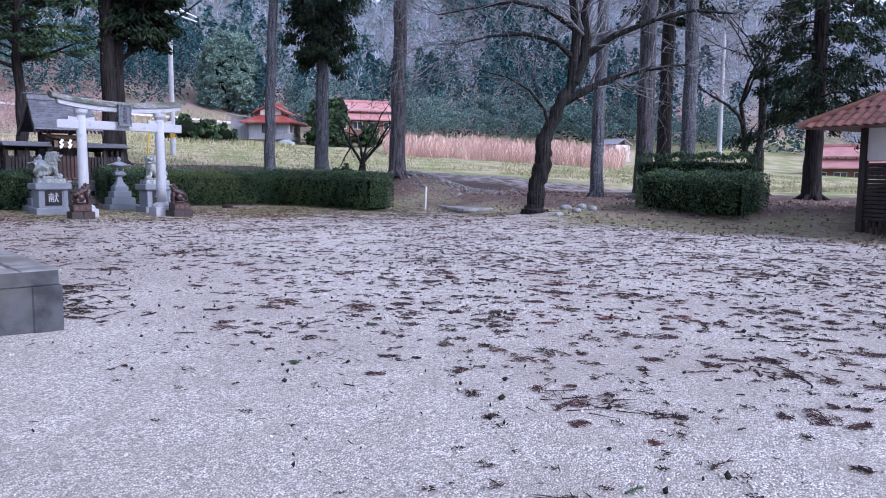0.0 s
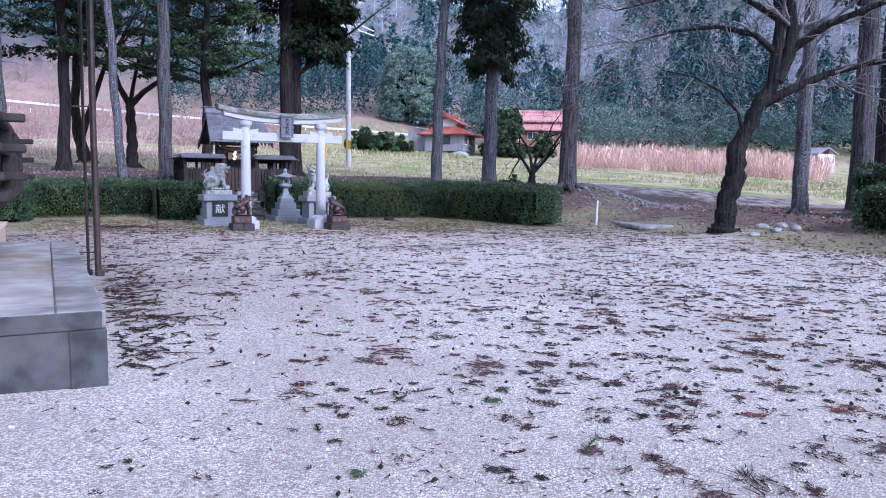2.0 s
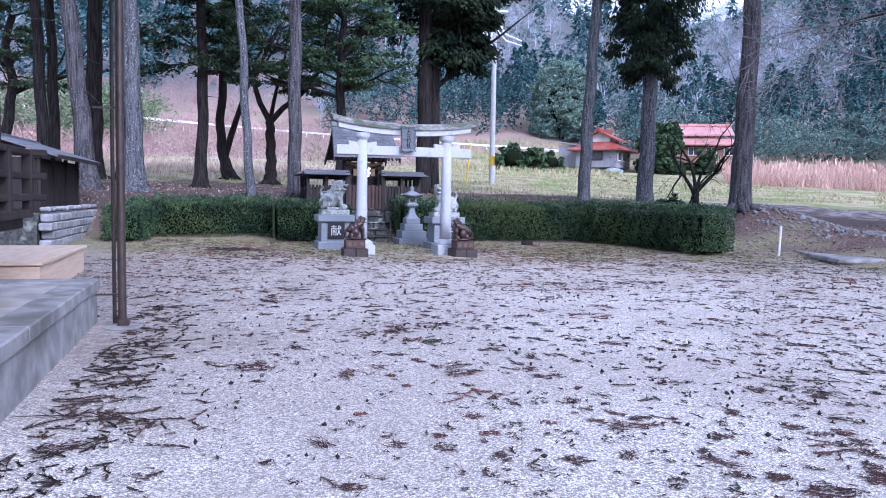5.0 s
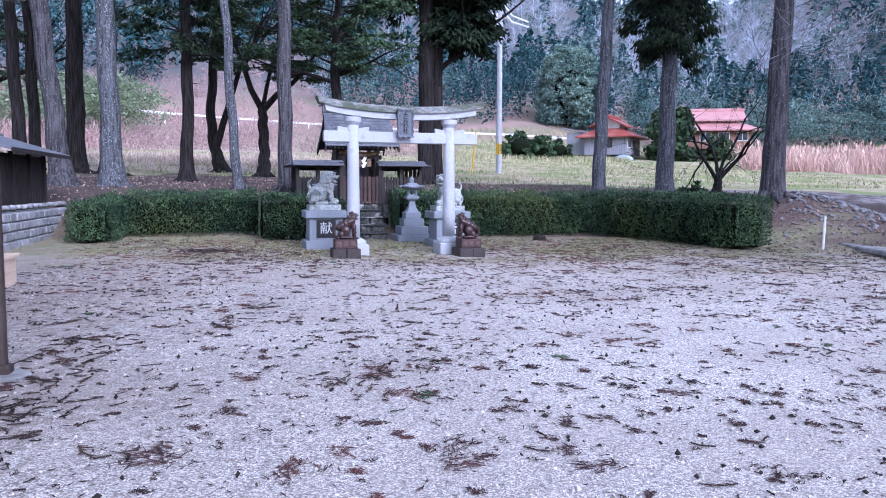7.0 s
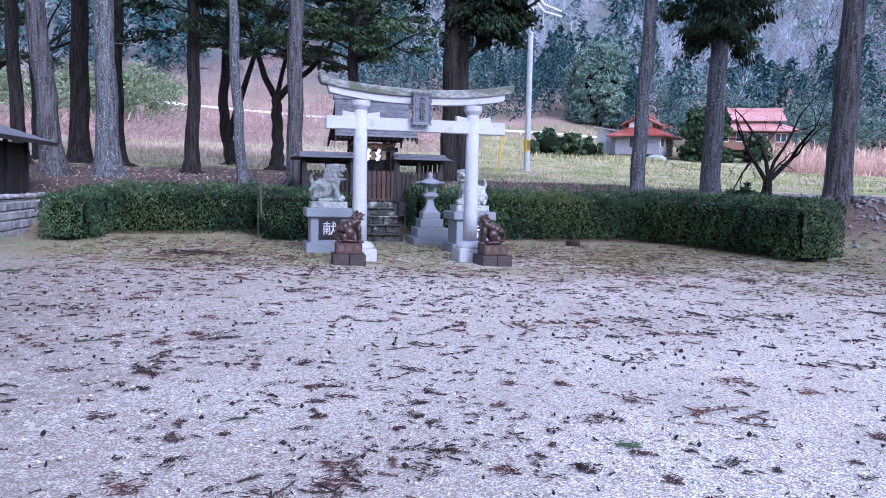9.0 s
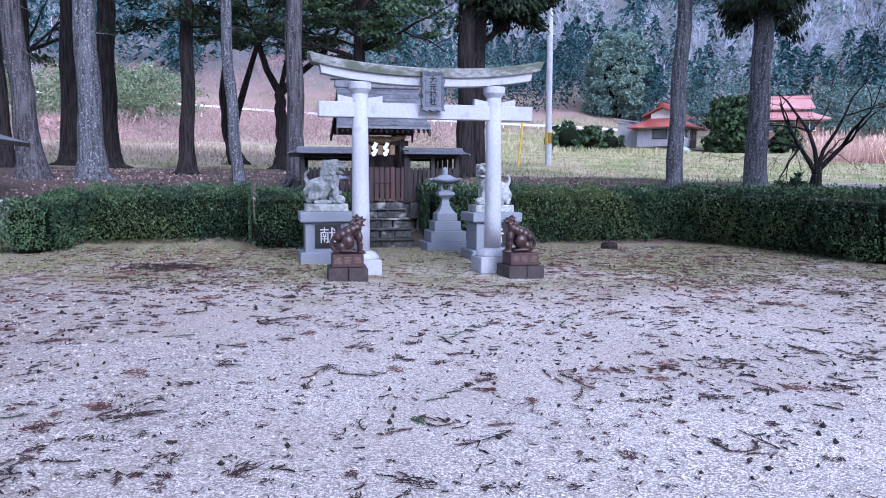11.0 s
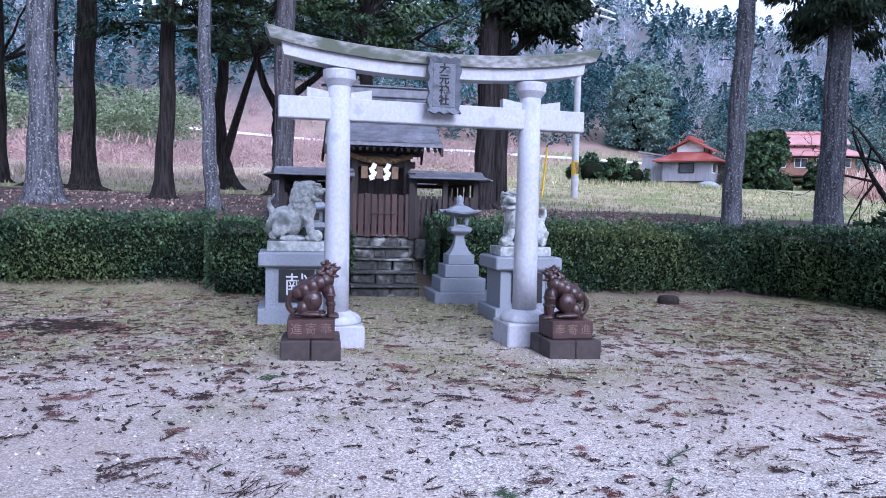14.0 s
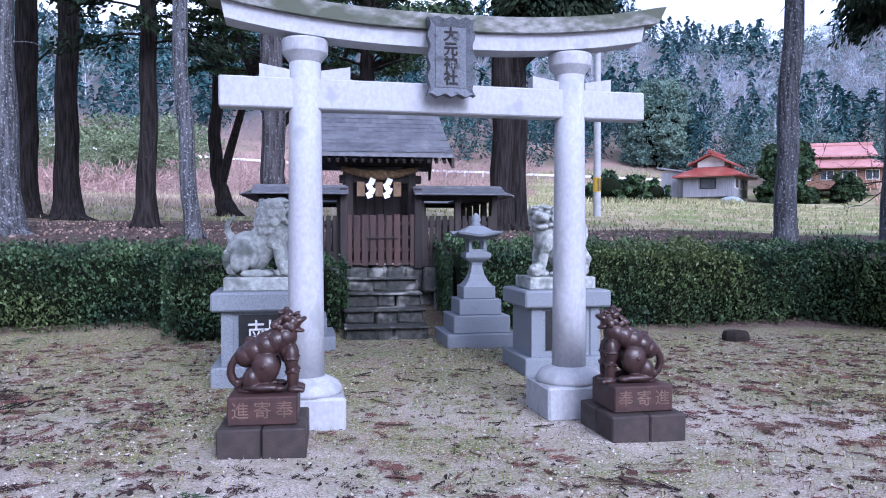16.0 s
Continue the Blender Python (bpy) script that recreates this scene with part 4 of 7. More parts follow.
def fence(x, y, length, rz, label):
    f = thing("roofed_fence", label, "fence", x, y, SZ - 0.03, rz, "roofed fences")
    n = max(2, round(length / 0.72))
    for i in range(n + 1):
        part("post", box(-length / 2 + 0.06 + (length - 0.12) * i / n, 0, 0.58, 0.1, 0.1, 1.16, 0.006), M_DARKWOOD, f)
    for z in (0.22, 0.72):
        part("rail", box(0, 0, z, length - 0.1, 0.05, 0.08, 0.005), M_DARKWOOD, f)
    k = round(length / 0.125)
    for i in range(k):
        part("picket", box(-length / 2 + 0.13 + (length - 0.26) * i / (k - 1), -0.035, 0.42, 0.075, 0.025, 0.84, 0.004), M_DARKWOOD, f)
    part("beam", box(0, 0, 1.13, length, 0.09, 0.08, 0.005), M_DARKWOOD, f)
    r = part("roof", box(0, 0, 1.2, length + 0.14, 0.62, 0.03, 0.01), M_SHINGLE, f, "thin grey capping roof")
    for sy in (-1, 1):
        part("roof_slope", box(0, sy * 0.17, 1.245, length + 0.16, 0.4, 0.025, 0.006, rot=Euler((radians(-sy * 20), 0, 0)).to_matrix()), M_SHINGLE, f)
    part("ridge", box(0, 0, 1.315, length + 0.1, 0.09, 0.05, 0.01), M_SHINGLE, f)


fence(SX - 1.28, 29.2, 1.35, 0, "dark wooden picket fence with its own grey capping roof")
fence(SX + 1.28, 29.2, 1.35, 0, "dark wooden picket fence with its own grey capping roof")
fence(SX - 1.9, 30.8, 3.0, 90, "dark wooden picket fence running beside the shrine")
fence(SX + 1.9, 30.8, 3.0, 90, "dark wooden picket fence running beside the shrine")
fence(SX, 32.3, 3.7, 0, "dark wooden picket fence closing the shrine's back")


# ---- hedges ----
def hedge(label, pts, width, height, per_m2=1250, leaf=0.034, seed=1):
    """A clipped hedge along a line: a dark core, stems and a skin of small leaves."""
    rng = np.random.default_rng(seed)
    x0, y0 = pts[0]
    h = thing("hedge", label, "hedge", x0, y0, gz(x0, y0), 0, "clipped hedges")
    z0 = gz(x0, y0)
    line = []
    for (ax, ay), (bx, by) in zip(pts, pts[1:]):
        k = max(2, int(math.hypot(bx - ax, by - ay) / 0.35))
        line += [(ax + (bx - ax) * i / k, ay + (by - ay) * i / k) for i in range(k)]
    line.append(pts[-1])
    L = np.array(line)
    T = np.gradient(L, axis=0)
    T /= np.linalg.norm(T, axis=1, keepdims=True)
    N = np.stack([T[:, 1], -T[:, 0]], 1)
    bm = bmesh.new()
    prof = ((-0.6, 0.05), (-0.86, 0.5), (-0.76, 0.88), (0, 0.93), (0.76, 0.88), (0.86, 0.5), (0.6, 0.05))
    rings = []
    for i, (p, nn) in enumerate(zip(L, N)):
        e = 0.7 if i in (0, len(L) - 1) else 0.86
        ring = []
        for u, v in prof:
            qx, qy = p[0] + nn[0] * u * width / 2 * e, p[1] + nn[1] * u * width / 2 * e
            ring.append(bm.verts.new((qx - x0, qy - y0, gz(qx, qy) - z0 + v * height * 0.92)))
        rings.append(ring)
    for a, c in zip(rings, rings[1:]):
        for i in range(7):
            bm.faces.new((a[i], a[(i + 1) % 7], c[(i + 1) % 7], c[i]))
    bm.faces.new(rings[0])
    bm.faces.new(rings[-1][::-1])
    bmesh.ops.recalc_face_normals(bm, faces=bm.faces)
    # solid filling whose colour paints the shade behind the leaves
    part("core", bm, M_HEDGECORE, h, "solid core painted near-black as inner shade")
    length = float(np.sum(np.linalg.norm(np.diff(L, axis=0), axis=1)))
    tb = Tubes(5)
    for i in range(max(6, int(length * 3))):
        k = rng.integers(0, len(L))
        u = rng.uniform(-0.7, 0.7)
        bx, by = L[k] + N[k] * u * width / 2
        g = gz(bx, by) - z0
        tb.add([(bx - x0, by - y0, g - 0.05), (bx - x0 + rng.uniform(-0.06, 0.06), by - y0 + rng.uniform(-0.06, 0.06), g + 0.2), (bx - x0 + rng.uniform(-0.15, 0.15), by - y0 + rng.uniform(-0.1, 0.1), g + height * 0.6)], [0.018, 0.013, 0.006])
    tagged(put("stems", tb.mesh("stems"), M_DARKBARK, h), kind="stuff")
    n = int(length * (2 * height + width) * per_m2 + 2 * width * height * per_m2)
    k = rng.uniform(0, len(L) - 1, n)
    i0 = np.minimum(k.astype(int), len(L) - 2)
    fr = (k - i0)[:, None]
    base = L[i0] * (1 - fr) + L[i0 + 1] * fr
    nn = N[i0]
    s = rng.uniform(0, 2 * height + width, n)
    u = np.where(s < height, -1.0, np.where(s < height + width, (s - height) / width * 2 - 1, 1.0))
    v = np.where(s < height, s / height, np.where(s < height + width, 1.0, (2 * height + width - s) / height))
    lump = 1 + 0.07 * np.sin(k * 1.3 + v * 4) + 0.06 * np.sin(k * 3.7 - v * 7) + 0.05 * np.sin(k * 9.1 + v * 13) + rng.normal(0, 0.075, n)
    thin = (v < 0.24) & (rng.random(n) < 0.6 * (1 - v / 0.24) * (0.5 + 0.5 * np.sin(k * 2.3)))
    v = 0.03 + v * 0.97
    u = u * np.clip(1.0 - 0.16 * np.clip((v - 0.8) / 0.2, 0, 1) - 0.1 * np.clip((0.3 - v) / 0.3, 0, 1), 0, 1) * lump
    xy = base + nn * (u * width / 2)[:, None]
    endk = rng.random(n) < (2 * width * height) / (length * (2 * height + width) + 2 * width * height)
    which = rng.random(n) < 0.5
    e = np.where(which[:, None], L[0] - T[0] * 0.12, L[-1] + T[-1] * 0.12) + np.where(which[:, None], N[0], N[-1]) * (rng.uniform(-0.5, 0.5, (n, 1)) * width * 0.95)
    xy = np.where(endk[:, None], e, xy)
    v = np.where(endk, rng.uniform(0.1, 0.98, n), v)
    z = terr(xy[:, 0], xy[:, 1]) - z0 + v * height * (1 + 0.03 * np.sin(k * 2.1) + rng.normal(0, 0.03, n))
    c = np.stack([xy[:, 0] - x0, xy[:, 1] - y0, z], 1)
    out = np.concatenate([nn * np.sign(u)[:, None] * 0.6, np.full((n, 1), 0.5)], 1)
    fresh = (v > 0.85) & (rng.random(n) < 0.08)
    c[:, 2] += np.where(fresh, rng.uniform(0, 0.09, n), 0) * (height > 0.6)
    keep_leaf = ~thin | endk
    vv, ff = quads(c[keep_leaf], leaf, rng, 1.7, 0.3, out[keep_leaf])
    tagged(put("leaves", raw_mesh("leaves", vv, ff), M_HEDGE, h, "small glossy dark green leaves"), kind="stuff")
    return h


hedge("clipped dark green hedge, low and thin at the foot", [(-0.6, 26.7), (-0.35, 28.7), (3.6, 28.95)], 1.0, 1.0, seed=2)
hedge("dense square-clipped green hedge block beside the pedestal", [(3.75, 28.05), (5.35, 28.05)], 1.35, 1.18, seed=3)
hedge("small light green bush beside the stone steps", [(5.75, 28.35), (5.95, 28.4)], 0.6, 1.05, seed=4)
hedge("long clipped dark green hedge beginning just behind the lantern", [(7.75, 28.6), (9.0, 28.75), (15.0, 30.0)], 1.15, 1.2, seed=5)
hedge("clipped dark green hedge curving toward the yard", [(15.2, 29.9), (15.9, 28.2), (16.5, 23.7)], 1.35, 1.4, seed=6)
hedge("rounded clipped evergreen hedge on the yard's edge", [(20.6, 14.3), (21.0, 12.6), (21.0, 11.0)], 1.7, 1.08, 900, 0.036, 7)
hedge("clipped evergreen hedge standing behind another", [(23.9, 16.9), (25.8, 13.4)], 1.5, 1.65, 700, 0.04, 8)


# ---- trees ----
def limb(tb, p, d, length, r, depth, rng, droop=0.0, spread=0.6, tips=None, kids=3):
    """A crooked limb with side limbs."""
    P, R = [Vector(p)], [r]
    d = Vector(d).normalized()
    n = 5
    for i in range(n):
        d = (d + Vector(rng.normal(0, 0.16, 3)) + Vector((0, 0, -droop))).normalized()
        P.append(P[-1] + d * length / n)
        R.append(r * (1 - 0.75 * (i + 1) / n))
    tb.add(P, R, 7 if r > 0.06 else (5 if r > 0.02 else 3))
    if tips is not None and depth <= 1:
        tips.append(tuple(P[-1]))
        tips.append(tuple(P[3]))
    if depth > 0:
        for k in range(kids):
            i = int(rng.integers(2, n + 1))
            nd = (d + Vector(rng.normal(0, spread, 3))).normalized()
            limb(tb, P[i], nd, length * rng.uniform(0.5, 0.75), max(R[i] * 0.75, 0.009), depth - 1, rng, droop, spread, tips, kids)
    return P


def trunk_tube(tb, pts, radii, flare=1.5, roots=5, rng=None):
    """A trunk with a root flare through the given points."""
    P, R = [], []
    n = 26
    ts = np.linspace(0, 1, len(pts))
    for i in range(n):
        t = (i / (n - 1)) ** 1.3
        q = [float(np.interp(t, ts, [p[k] for p in pts])) for k in range(3)]
        q[0] += 0.03 * math.sin(i * 1.3) * min(1, i / 4)
        P.append(q)
        R.append(float(np.interp(t, ts, radii)) * (1 + (flare - 1) * math.exp(-(q[2] - pts[0][2]) / 0.45)))
    tb.add(P, R, 14, 0.045)
    if rng is not None:
        for k in range(roots):
            a = k / roots * 6.283 + rng.uniform(-0.4, 0.4)
            r0 = radii[0]
            l = r0 * rng.uniform(2.2, 3.6)
            c, s = math.cos(a), math.sin(a)
            tb.add([(pts[0][0] + c * r0 * 0.6, pts[0][1] + s * r0 * 0.6, 0.3), (pts[0][0] + c * r0 * 1.5, pts[0][1] + s * r0 * 1.5, 0.08), (pts[0][0] + c * l, pts[0][1] + s * l, -0.12)], [r0 * 0.4, r0 * 0.28, r0 * 0.1], 6)


def foliage(parent, blobs, per, leaf, material, seed, aspect=1.9, up=-0.1, label="", shell=0.35):
    """A crown of small leaves in uneven clumps."""
    rng = np.random.default_rng(seed)
    vs, fs, n = [], [], 0
    for (cx, cy, cz), (rx, ry, rz) in blobs:
        k = max(4, int(per * (rx * ry + ry * rz + rx * rz) / 3))
        sub = max(3, k // 45)
        cent, _ = blob_points(sub, (cx, cy, cz), (rx, ry, rz), rng, shell)
        c = cent[rng.integers(0, sub, k)] + rng.normal(0, 1, (k, 3)) * np.array((rx, ry, rz)) * 0.16
        v, f = quads(c, leaf, rng, aspect, up)
        vs.append(v)
        fs.append(f + n)
        n += len(v)
    return put("crown", raw_mesh("crown", np.concatenate(vs), np.concatenate(fs)), material, parent, label)


def bough_crown(parent, trunk, z0, z1, reach, n, seed, material, bark, label, leaf=0.085, aspect=2.6, droop=0.5, rise=0.15, clusters=8, per=42, flat=0.5, narrow=0.5, lean=(0.0, 0.0), low=0.0):
    """Boughs round a trunk, each a bent limb that carries ragged sprays of small leaves."""
    rng = np.random.default_rng(seed)
    hs = [p[2] for p in trunk]
    tb = Tubes(4)
    cents, outs, rad = [], [], []
    for i in range(n):
        u = ((i + rng.uniform(0, 1)) / n) ** 1.1
        z = z0 + (z1 - z0) * u
        s = Vector([float(np.interp(z, hs, [p[k] for p in trunk])) for k in range(2)] + [z])
        a = i * 2.4 + rng.uniform(-0.5, 0.5)
        grow = 1 - narrow * u if u > low else 0.55 + 0.45 * u / max(low, 1e-3)
        l = reach * grow * rng.uniform(0.5, 1.1)
        d = Vector((math.cos(a) + lean[0], math.sin(a) + lean[1], 0))
        sw = Vector((-d.y, d.x, 0)) * rng.normal(0, 0.25)
        ri, dr = rise + rng.normal(0, 0.12), droop * rng.uniform(0.6, 1.3)

        def at(t):
            return s + (d * t + sw * t * t + Vector((0, 0, ri * t - dr * t * t))) * l
        r0 = 0.012 + 0.011 * l
        tb.add([at(t) for t in (0, 0.25, 0.5, 0.75, 1.0)], [r0, r0 * 0.8, r0 * 0.6, r0 * 0.4, r0 * 0.15], 4)
        for k in range(clusters):
            t = rng.uniform(0.25, 1.0) ** 0.8
            side = rng.normal(0, 0.15) * l
            c = at(t) + Vector((-d.y, d.x, 0)) * side + Vector((0, 0, -abs(side) * droop * 0.6))
            if abs(side) > 0.18 * l:
                tb.add([at(max(0, t - 0.15)), c], [r0 * 0.35, r0 * 0.12], 3)
            cents.append(tuple(c))
            outs.append((d.x, d.y, ri - 2 * dr * t))
            rad.append(rng.uniform(0.13, 0.3) * (0.7 + 0.12 * l))
    tagged(put("twig_work", tb.mesh("twig_work"), bark, parent), kind="stuff")
    cents, outs, rad = np.array(cents), np.array(outs), np.array(rad)
    m = len(cents)
    pick = np.repeat(np.arange(m), per)
    c = cents[pick] + rng.normal(0, 1, (m * per, 3)) * rad[pick][:, None] * np.array((1, 1, flat))
    v, f = quads(c, leaf, rng, aspect, -droop * 0.6, outs[pick] * 0.9)
    return tagged(put("crown", raw_mesh("crown", v, f), material, parent, label), kind="stuff")


def tree(name, label, x, y, pts, radii, bark, seed, limbs=(), flare=1.45, roots=6, sink=0.05, stubs=0, zoff=0.0, boughs=()):
    """pts: trunk line from the foot; limbs: (height, direction, length, radius, depth); boughs: settings of bough_crown."""
    rng = np.random.default_rng(seed)
    t = thing(name, label, "tree", x, y, gz(x, y) - sink + zoff)
    tb = Tubes(9)
    trunk_tube(tb, pts, radii, flare, roots, rng)
    hs = [p[2] for p in pts]
    put("trunk", tb.mesh("trunk"), bark, t, "", True)
    for h, d, l, r, depth in limbs:
        at = [float(np.interp(h, hs, [p[k] for p in pts])) for k in range(3)]
        tb = Tubes(7)
        limb(tb, at, d, l, r, depth, rng)
        put("branch", tb.mesh("branch"), bark, t, "", True)
    for i in range(stubs):
        h = rng.uniform(3.5, 9)
        at = [float(np.interp(h, hs, [p[k] for p in pts])) for k in range(3)]
        a = rng.uniform(0, 6.283)
        tb = Tubes(5)
        limb(tb, at, (math.cos(a), math.sin(a), -0.15), rng.uniform(0.5, 1.6), 0.022, 0, rng, 0.05)
        put("branch", tb.mesh("branch"), bark, t, "", True)
    for i, b in enumerate(boughs):
        b = dict(b)
        line = b.pop("line", pts)
        bough_crown(t, line, b.pop("z0"), b.pop("z1"), b.pop("reach"), b.pop("n"), seed + 70 + i, b.pop("material", M_CEDAR), bark, b.pop("label", "dark drooping cedar foliage"), **b)
    return t


def straight(h, lx=0.0, ly=0.0, wob=0.05, n=6, seed=0):
    rng = np.random.default_rng(seed)
    return [(lx * i / (n - 1) + (rng.normal(0, wob) if 0 < i else 0), ly * i / (n - 1) + (rng.normal(0, wob) if 0 < i else 0), h * i / (n - 1)) for i in range(n)]


def taper(r, k=0.45, n=6):
    return [r * (1 - k * i / (n - 1)) for i in range(n)]


# left of the shrine, behind the hedge
tree("cedar_tree", "tall cedar with pale lichen-mottled flaring trunk", -1.37, 34.76, straight(17, -0.3, 0, seed=1), taper(0.36), M_PALEBARK, 11, stubs=5, flare=1.7, boughs=[dict(z0=11 - 1.5, z1=18, reach=2.4 + 0.3, n=34, per=26, leaf=0.12, clusters=7)])
tree("cedar_tree", "tall leaning cedar with grey-brown bark", -2.98, 34.66, straight(17, -1.4, 0.2, seed=2), taper(0.34), M_BARK, 12, stubs=5, flare=1.9, zoff=-0.1, boughs=[dict(z0=11 - 1.5, z1=18, reach=2.6 + 0.3, n=34, per=26, leaf=0.12, clusters=7)])
tree("cedar_tree", "dark straight cedar trunk with spreading surface roots", 0.8, 38.25, straight(17, 0.2, 0, seed=3), taper(0.25), M_DARKBARK, 13, stubs=8, flare=1.8, roots=9, boughs=[dict(z0=5.0, z1=13, reach=3.0, n=30, per=36, rise=0.25, droop=0.45, narrow=0.3)])
tree("slender_tree", "slender leaning trunk covered with whitish lichen", 2.95, 33.4, straight(15, -0.9, 0.1, 0.03, seed=4), taper(0.17, 0.3), M_PALEBARK, 14, flare=1.2, roots=3, stubs=3, boughs=[dict(z0=11 - 1.5, z1=16, reach=1.6 + 0.3, n=34, per=26, leaf=0.12, clusters=7)])
tree("cedar_tree", "straight brown cedar trunk standing behind the hedge", 4.6, 33.7, straight(17, 0.05, 0, 0.03, seed=5), taper(0.27), M_BARK, 15, stubs=3, flare=1.25, boughs=[dict(z0=11 - 1.5, z1=17, reach=2.2 + 0.3, n=34, per=26, leaf=0.12, clusters=7)])
tree("forked_tree", "dark evergreen tree forking low into curved stems", 3.9, 43.6, [(0, 0, 0), (0.05, 0, 1.2), (0, 0, 2.6), (0.0, 0, 3.4)], [0.28, 0.25, 0.24, 0.2], M_DARKBARK, 16,
     limbs=((3.2, (-0.55, 0, 1), 5.5, 0.17, 2), (3.2, (0.9, 0, 0.8), 5.0, 0.17, 2), (3.3, (0.1, 0.3, 1), 6, 0.12, 2)),
     boughs=[dict(z0=5.0, z1=10.5, reach=2.5, n=24, per=36, line=[(0, 0, 0), (-0.9, 0, 5), (-1.6, 0, 10), (-1.6, 0, 13)], material=M_EVERGREEN, label="dark glossy evergreen leaves", aspect=1.8, flat=0.32, leaf=0.095, droop=0.3, rise=0.42), dict(z0=4.6, z1=10, reach=2.3, n=22, per=36, line=[(0.6, 0, 0), (1.9, 0, 5), (2.6, 0, 9), (2.7, 0, 12)], material=M_EVERGREEN, label="dark glossy evergreen leaves", aspect=1.8, flat=0.32, leaf=0.095, droop=0.3, rise=0.42)])
tree("twin_stem_tree", "dark evergreen tree with two twisting stems", 1.75, 46.8, [(0.1, 0, 0), (-0.3, 0, 1.4), (-0.45, 0, 3.0), (-0.3, 0, 5), (-0.1, 0, 7.5), (-0.2, 0, 10)], [0.34, 0.26, 0.24, 0.22, 0.18, 0.12], M_DARKBARK, 17,
     limbs=((1.2, (0.25, 0, 1), 7.5, 0.2, 2), (6, (-0.6, 0, 0.8), 3.5, 0.1, 2)),
     boughs=[dict(z0=5.6, z1=12.5, reach=2.4, n=32, per=36, line=[(-0.3, 0, 0), (-0.3, 0, 5), (-0.2, 0, 14)], material=M_EVERGREEN, label="dark glossy evergreen leaves", aspect=1.8, flat=0.32, leaf=0.095, droop=0.3, rise=0.42)])
tree("cedar_tree", "dark cedar trunk with gnarled roots on the bank", -3.0, 43.6, straight(18, 0.4, 0, 0.05, seed=8), taper(0.4), M_DARKBARK, 18, stubs=6, flare=1.7, roots=9, boughs=[dict(z0=12 - 1.5, z1=19, reach=2.8 + 0.3, n=34, per=26, leaf=0.12, clusters=7)])
tree("cedar_tree", "dark cedar trunk among others on the bank", -4.6, 44.2, straight(18, 0.5, 0, 0.05, seed=9), taper(0.42), M_DARKBARK, 19, stubs=6, flare=1.6, boughs=[dict(z0=12 - 1.5, z1=19, reach=2.8 + 0.3, n=34, per=26, leaf=0.12, clusters=7)])
tree("cedar_tree", "dark cedar behind the storehouse roof", -6.0, 41.2, straight(18, -0.6, 0, 0.05, seed=10), taper(0.27), M_DARKBARK, 20, stubs=6, boughs=[dict(z0=12 - 1.5, z1=19, reach=2.6 + 0.3, n=34, per=26, leaf=0.12, clusters=7)])
tree("cedar_tree", "grey cedar behind the storehouse roof", -6.6, 45.5, straight(18, -0.4, 0, 0.05, seed=11), taper(0.27), M_DARKBARK, 21, stubs=6, boughs=[dict(z0=12 - 1.5, z1=19, reach=2.6 + 0.3, n=34, per=26, leaf=0.12, clusters=7)])
tree("evergreen_tree", "dark broadleaved evergreen spreading behind the cedars", -9.5, 47, straight(8, 0.6, 0, 0.2, seed=12), taper(0.3), M_DARKBARK, 22,
     limbs=((4, (1, 0, 0.5), 5, 0.14, 2), (5, (-0.8, 0, 0.7), 4, 0.12, 2)),
     boughs=[dict(z0=4.2, z1=11.5, reach=3.4, n=30, per=36, line=[(0, 0, 0), (0.6, 0, 8), (0.6, 0, 12)], material=M_EVERGREEN, label="dark glossy evergreen leaves", aspect=1.8, flat=0.32, leaf=0.095, droop=0.3, rise=0.42)])
# behind the shrine
tree("evergreen_tree", "broad evergreen tree overhanging the small shrine", 6.9, 38.2, [(0, 0, 0), (0.05, 0, 2.4), (-0.05, 0, 5), (0.1, 0, 7.5), (0, 0, 10)], [0.26, 0.22, 0.2, 0.15, 0.09], M_DARKBARK, 23,
     limbs=((4.2, (-1, 0, 0.5), 3.6, 0.1, 2), (4.6, (0.9, -0.2, 0.35), 3.4, 0.1, 2), (5.4, (-0.7, -0.3, 0.8), 3.6, 0.09, 2), (6, (0.8, 0.2, 0.7), 3.4, 0.09, 2)),
     boughs=[dict(z0=4.4, z1=12, reach=3.6, n=58, per=48, narrow=0.15, line=[(0, 0, 0), (0.1, 0, 7.5), (0, 0, 13)], material=M_EVERGREEN, label="dark glossy evergreen leaves", aspect=1.8, flat=0.32, leaf=0.085, droop=0.3, rise=0.42)])
tree("giant_cedar", "massive twin-trunked cedar towering behind the shrine", 11.1, 39.7, straight(20, 0.1, 0, 0.02, seed=14), taper(0.36, 0.3), M_DARKBARK, 24, stubs=4, flare=1.35,
     limbs=((4.2, (0.42, 0, 1), 7.0, 0.15, 1), (8, (1, 0.2, -0.1), 3, 0.1, 1)),
     boughs=[dict(z0=6.4, z1=10.5, reach=1.6, n=60, per=60, leaf=0.1, droop=0.5, narrow=-0.3, line=[(1.2, 0, 0), (1.5, 0, 7), (2.6, 0, 11)]), dict(z0=8.6, z1=15, reach=3.2, n=60, per=50, leaf=0.1, droop=0.55, narrow=0.2)])
tree("giant_cedar", "second trunk of cedar close against its twin", 11.68, 39.9, straight(20, 0.15, 0, 0.02, seed=15), taper(0.27, 0.3), M_DARKBARK, 25, stubs=3, flare=1.3)
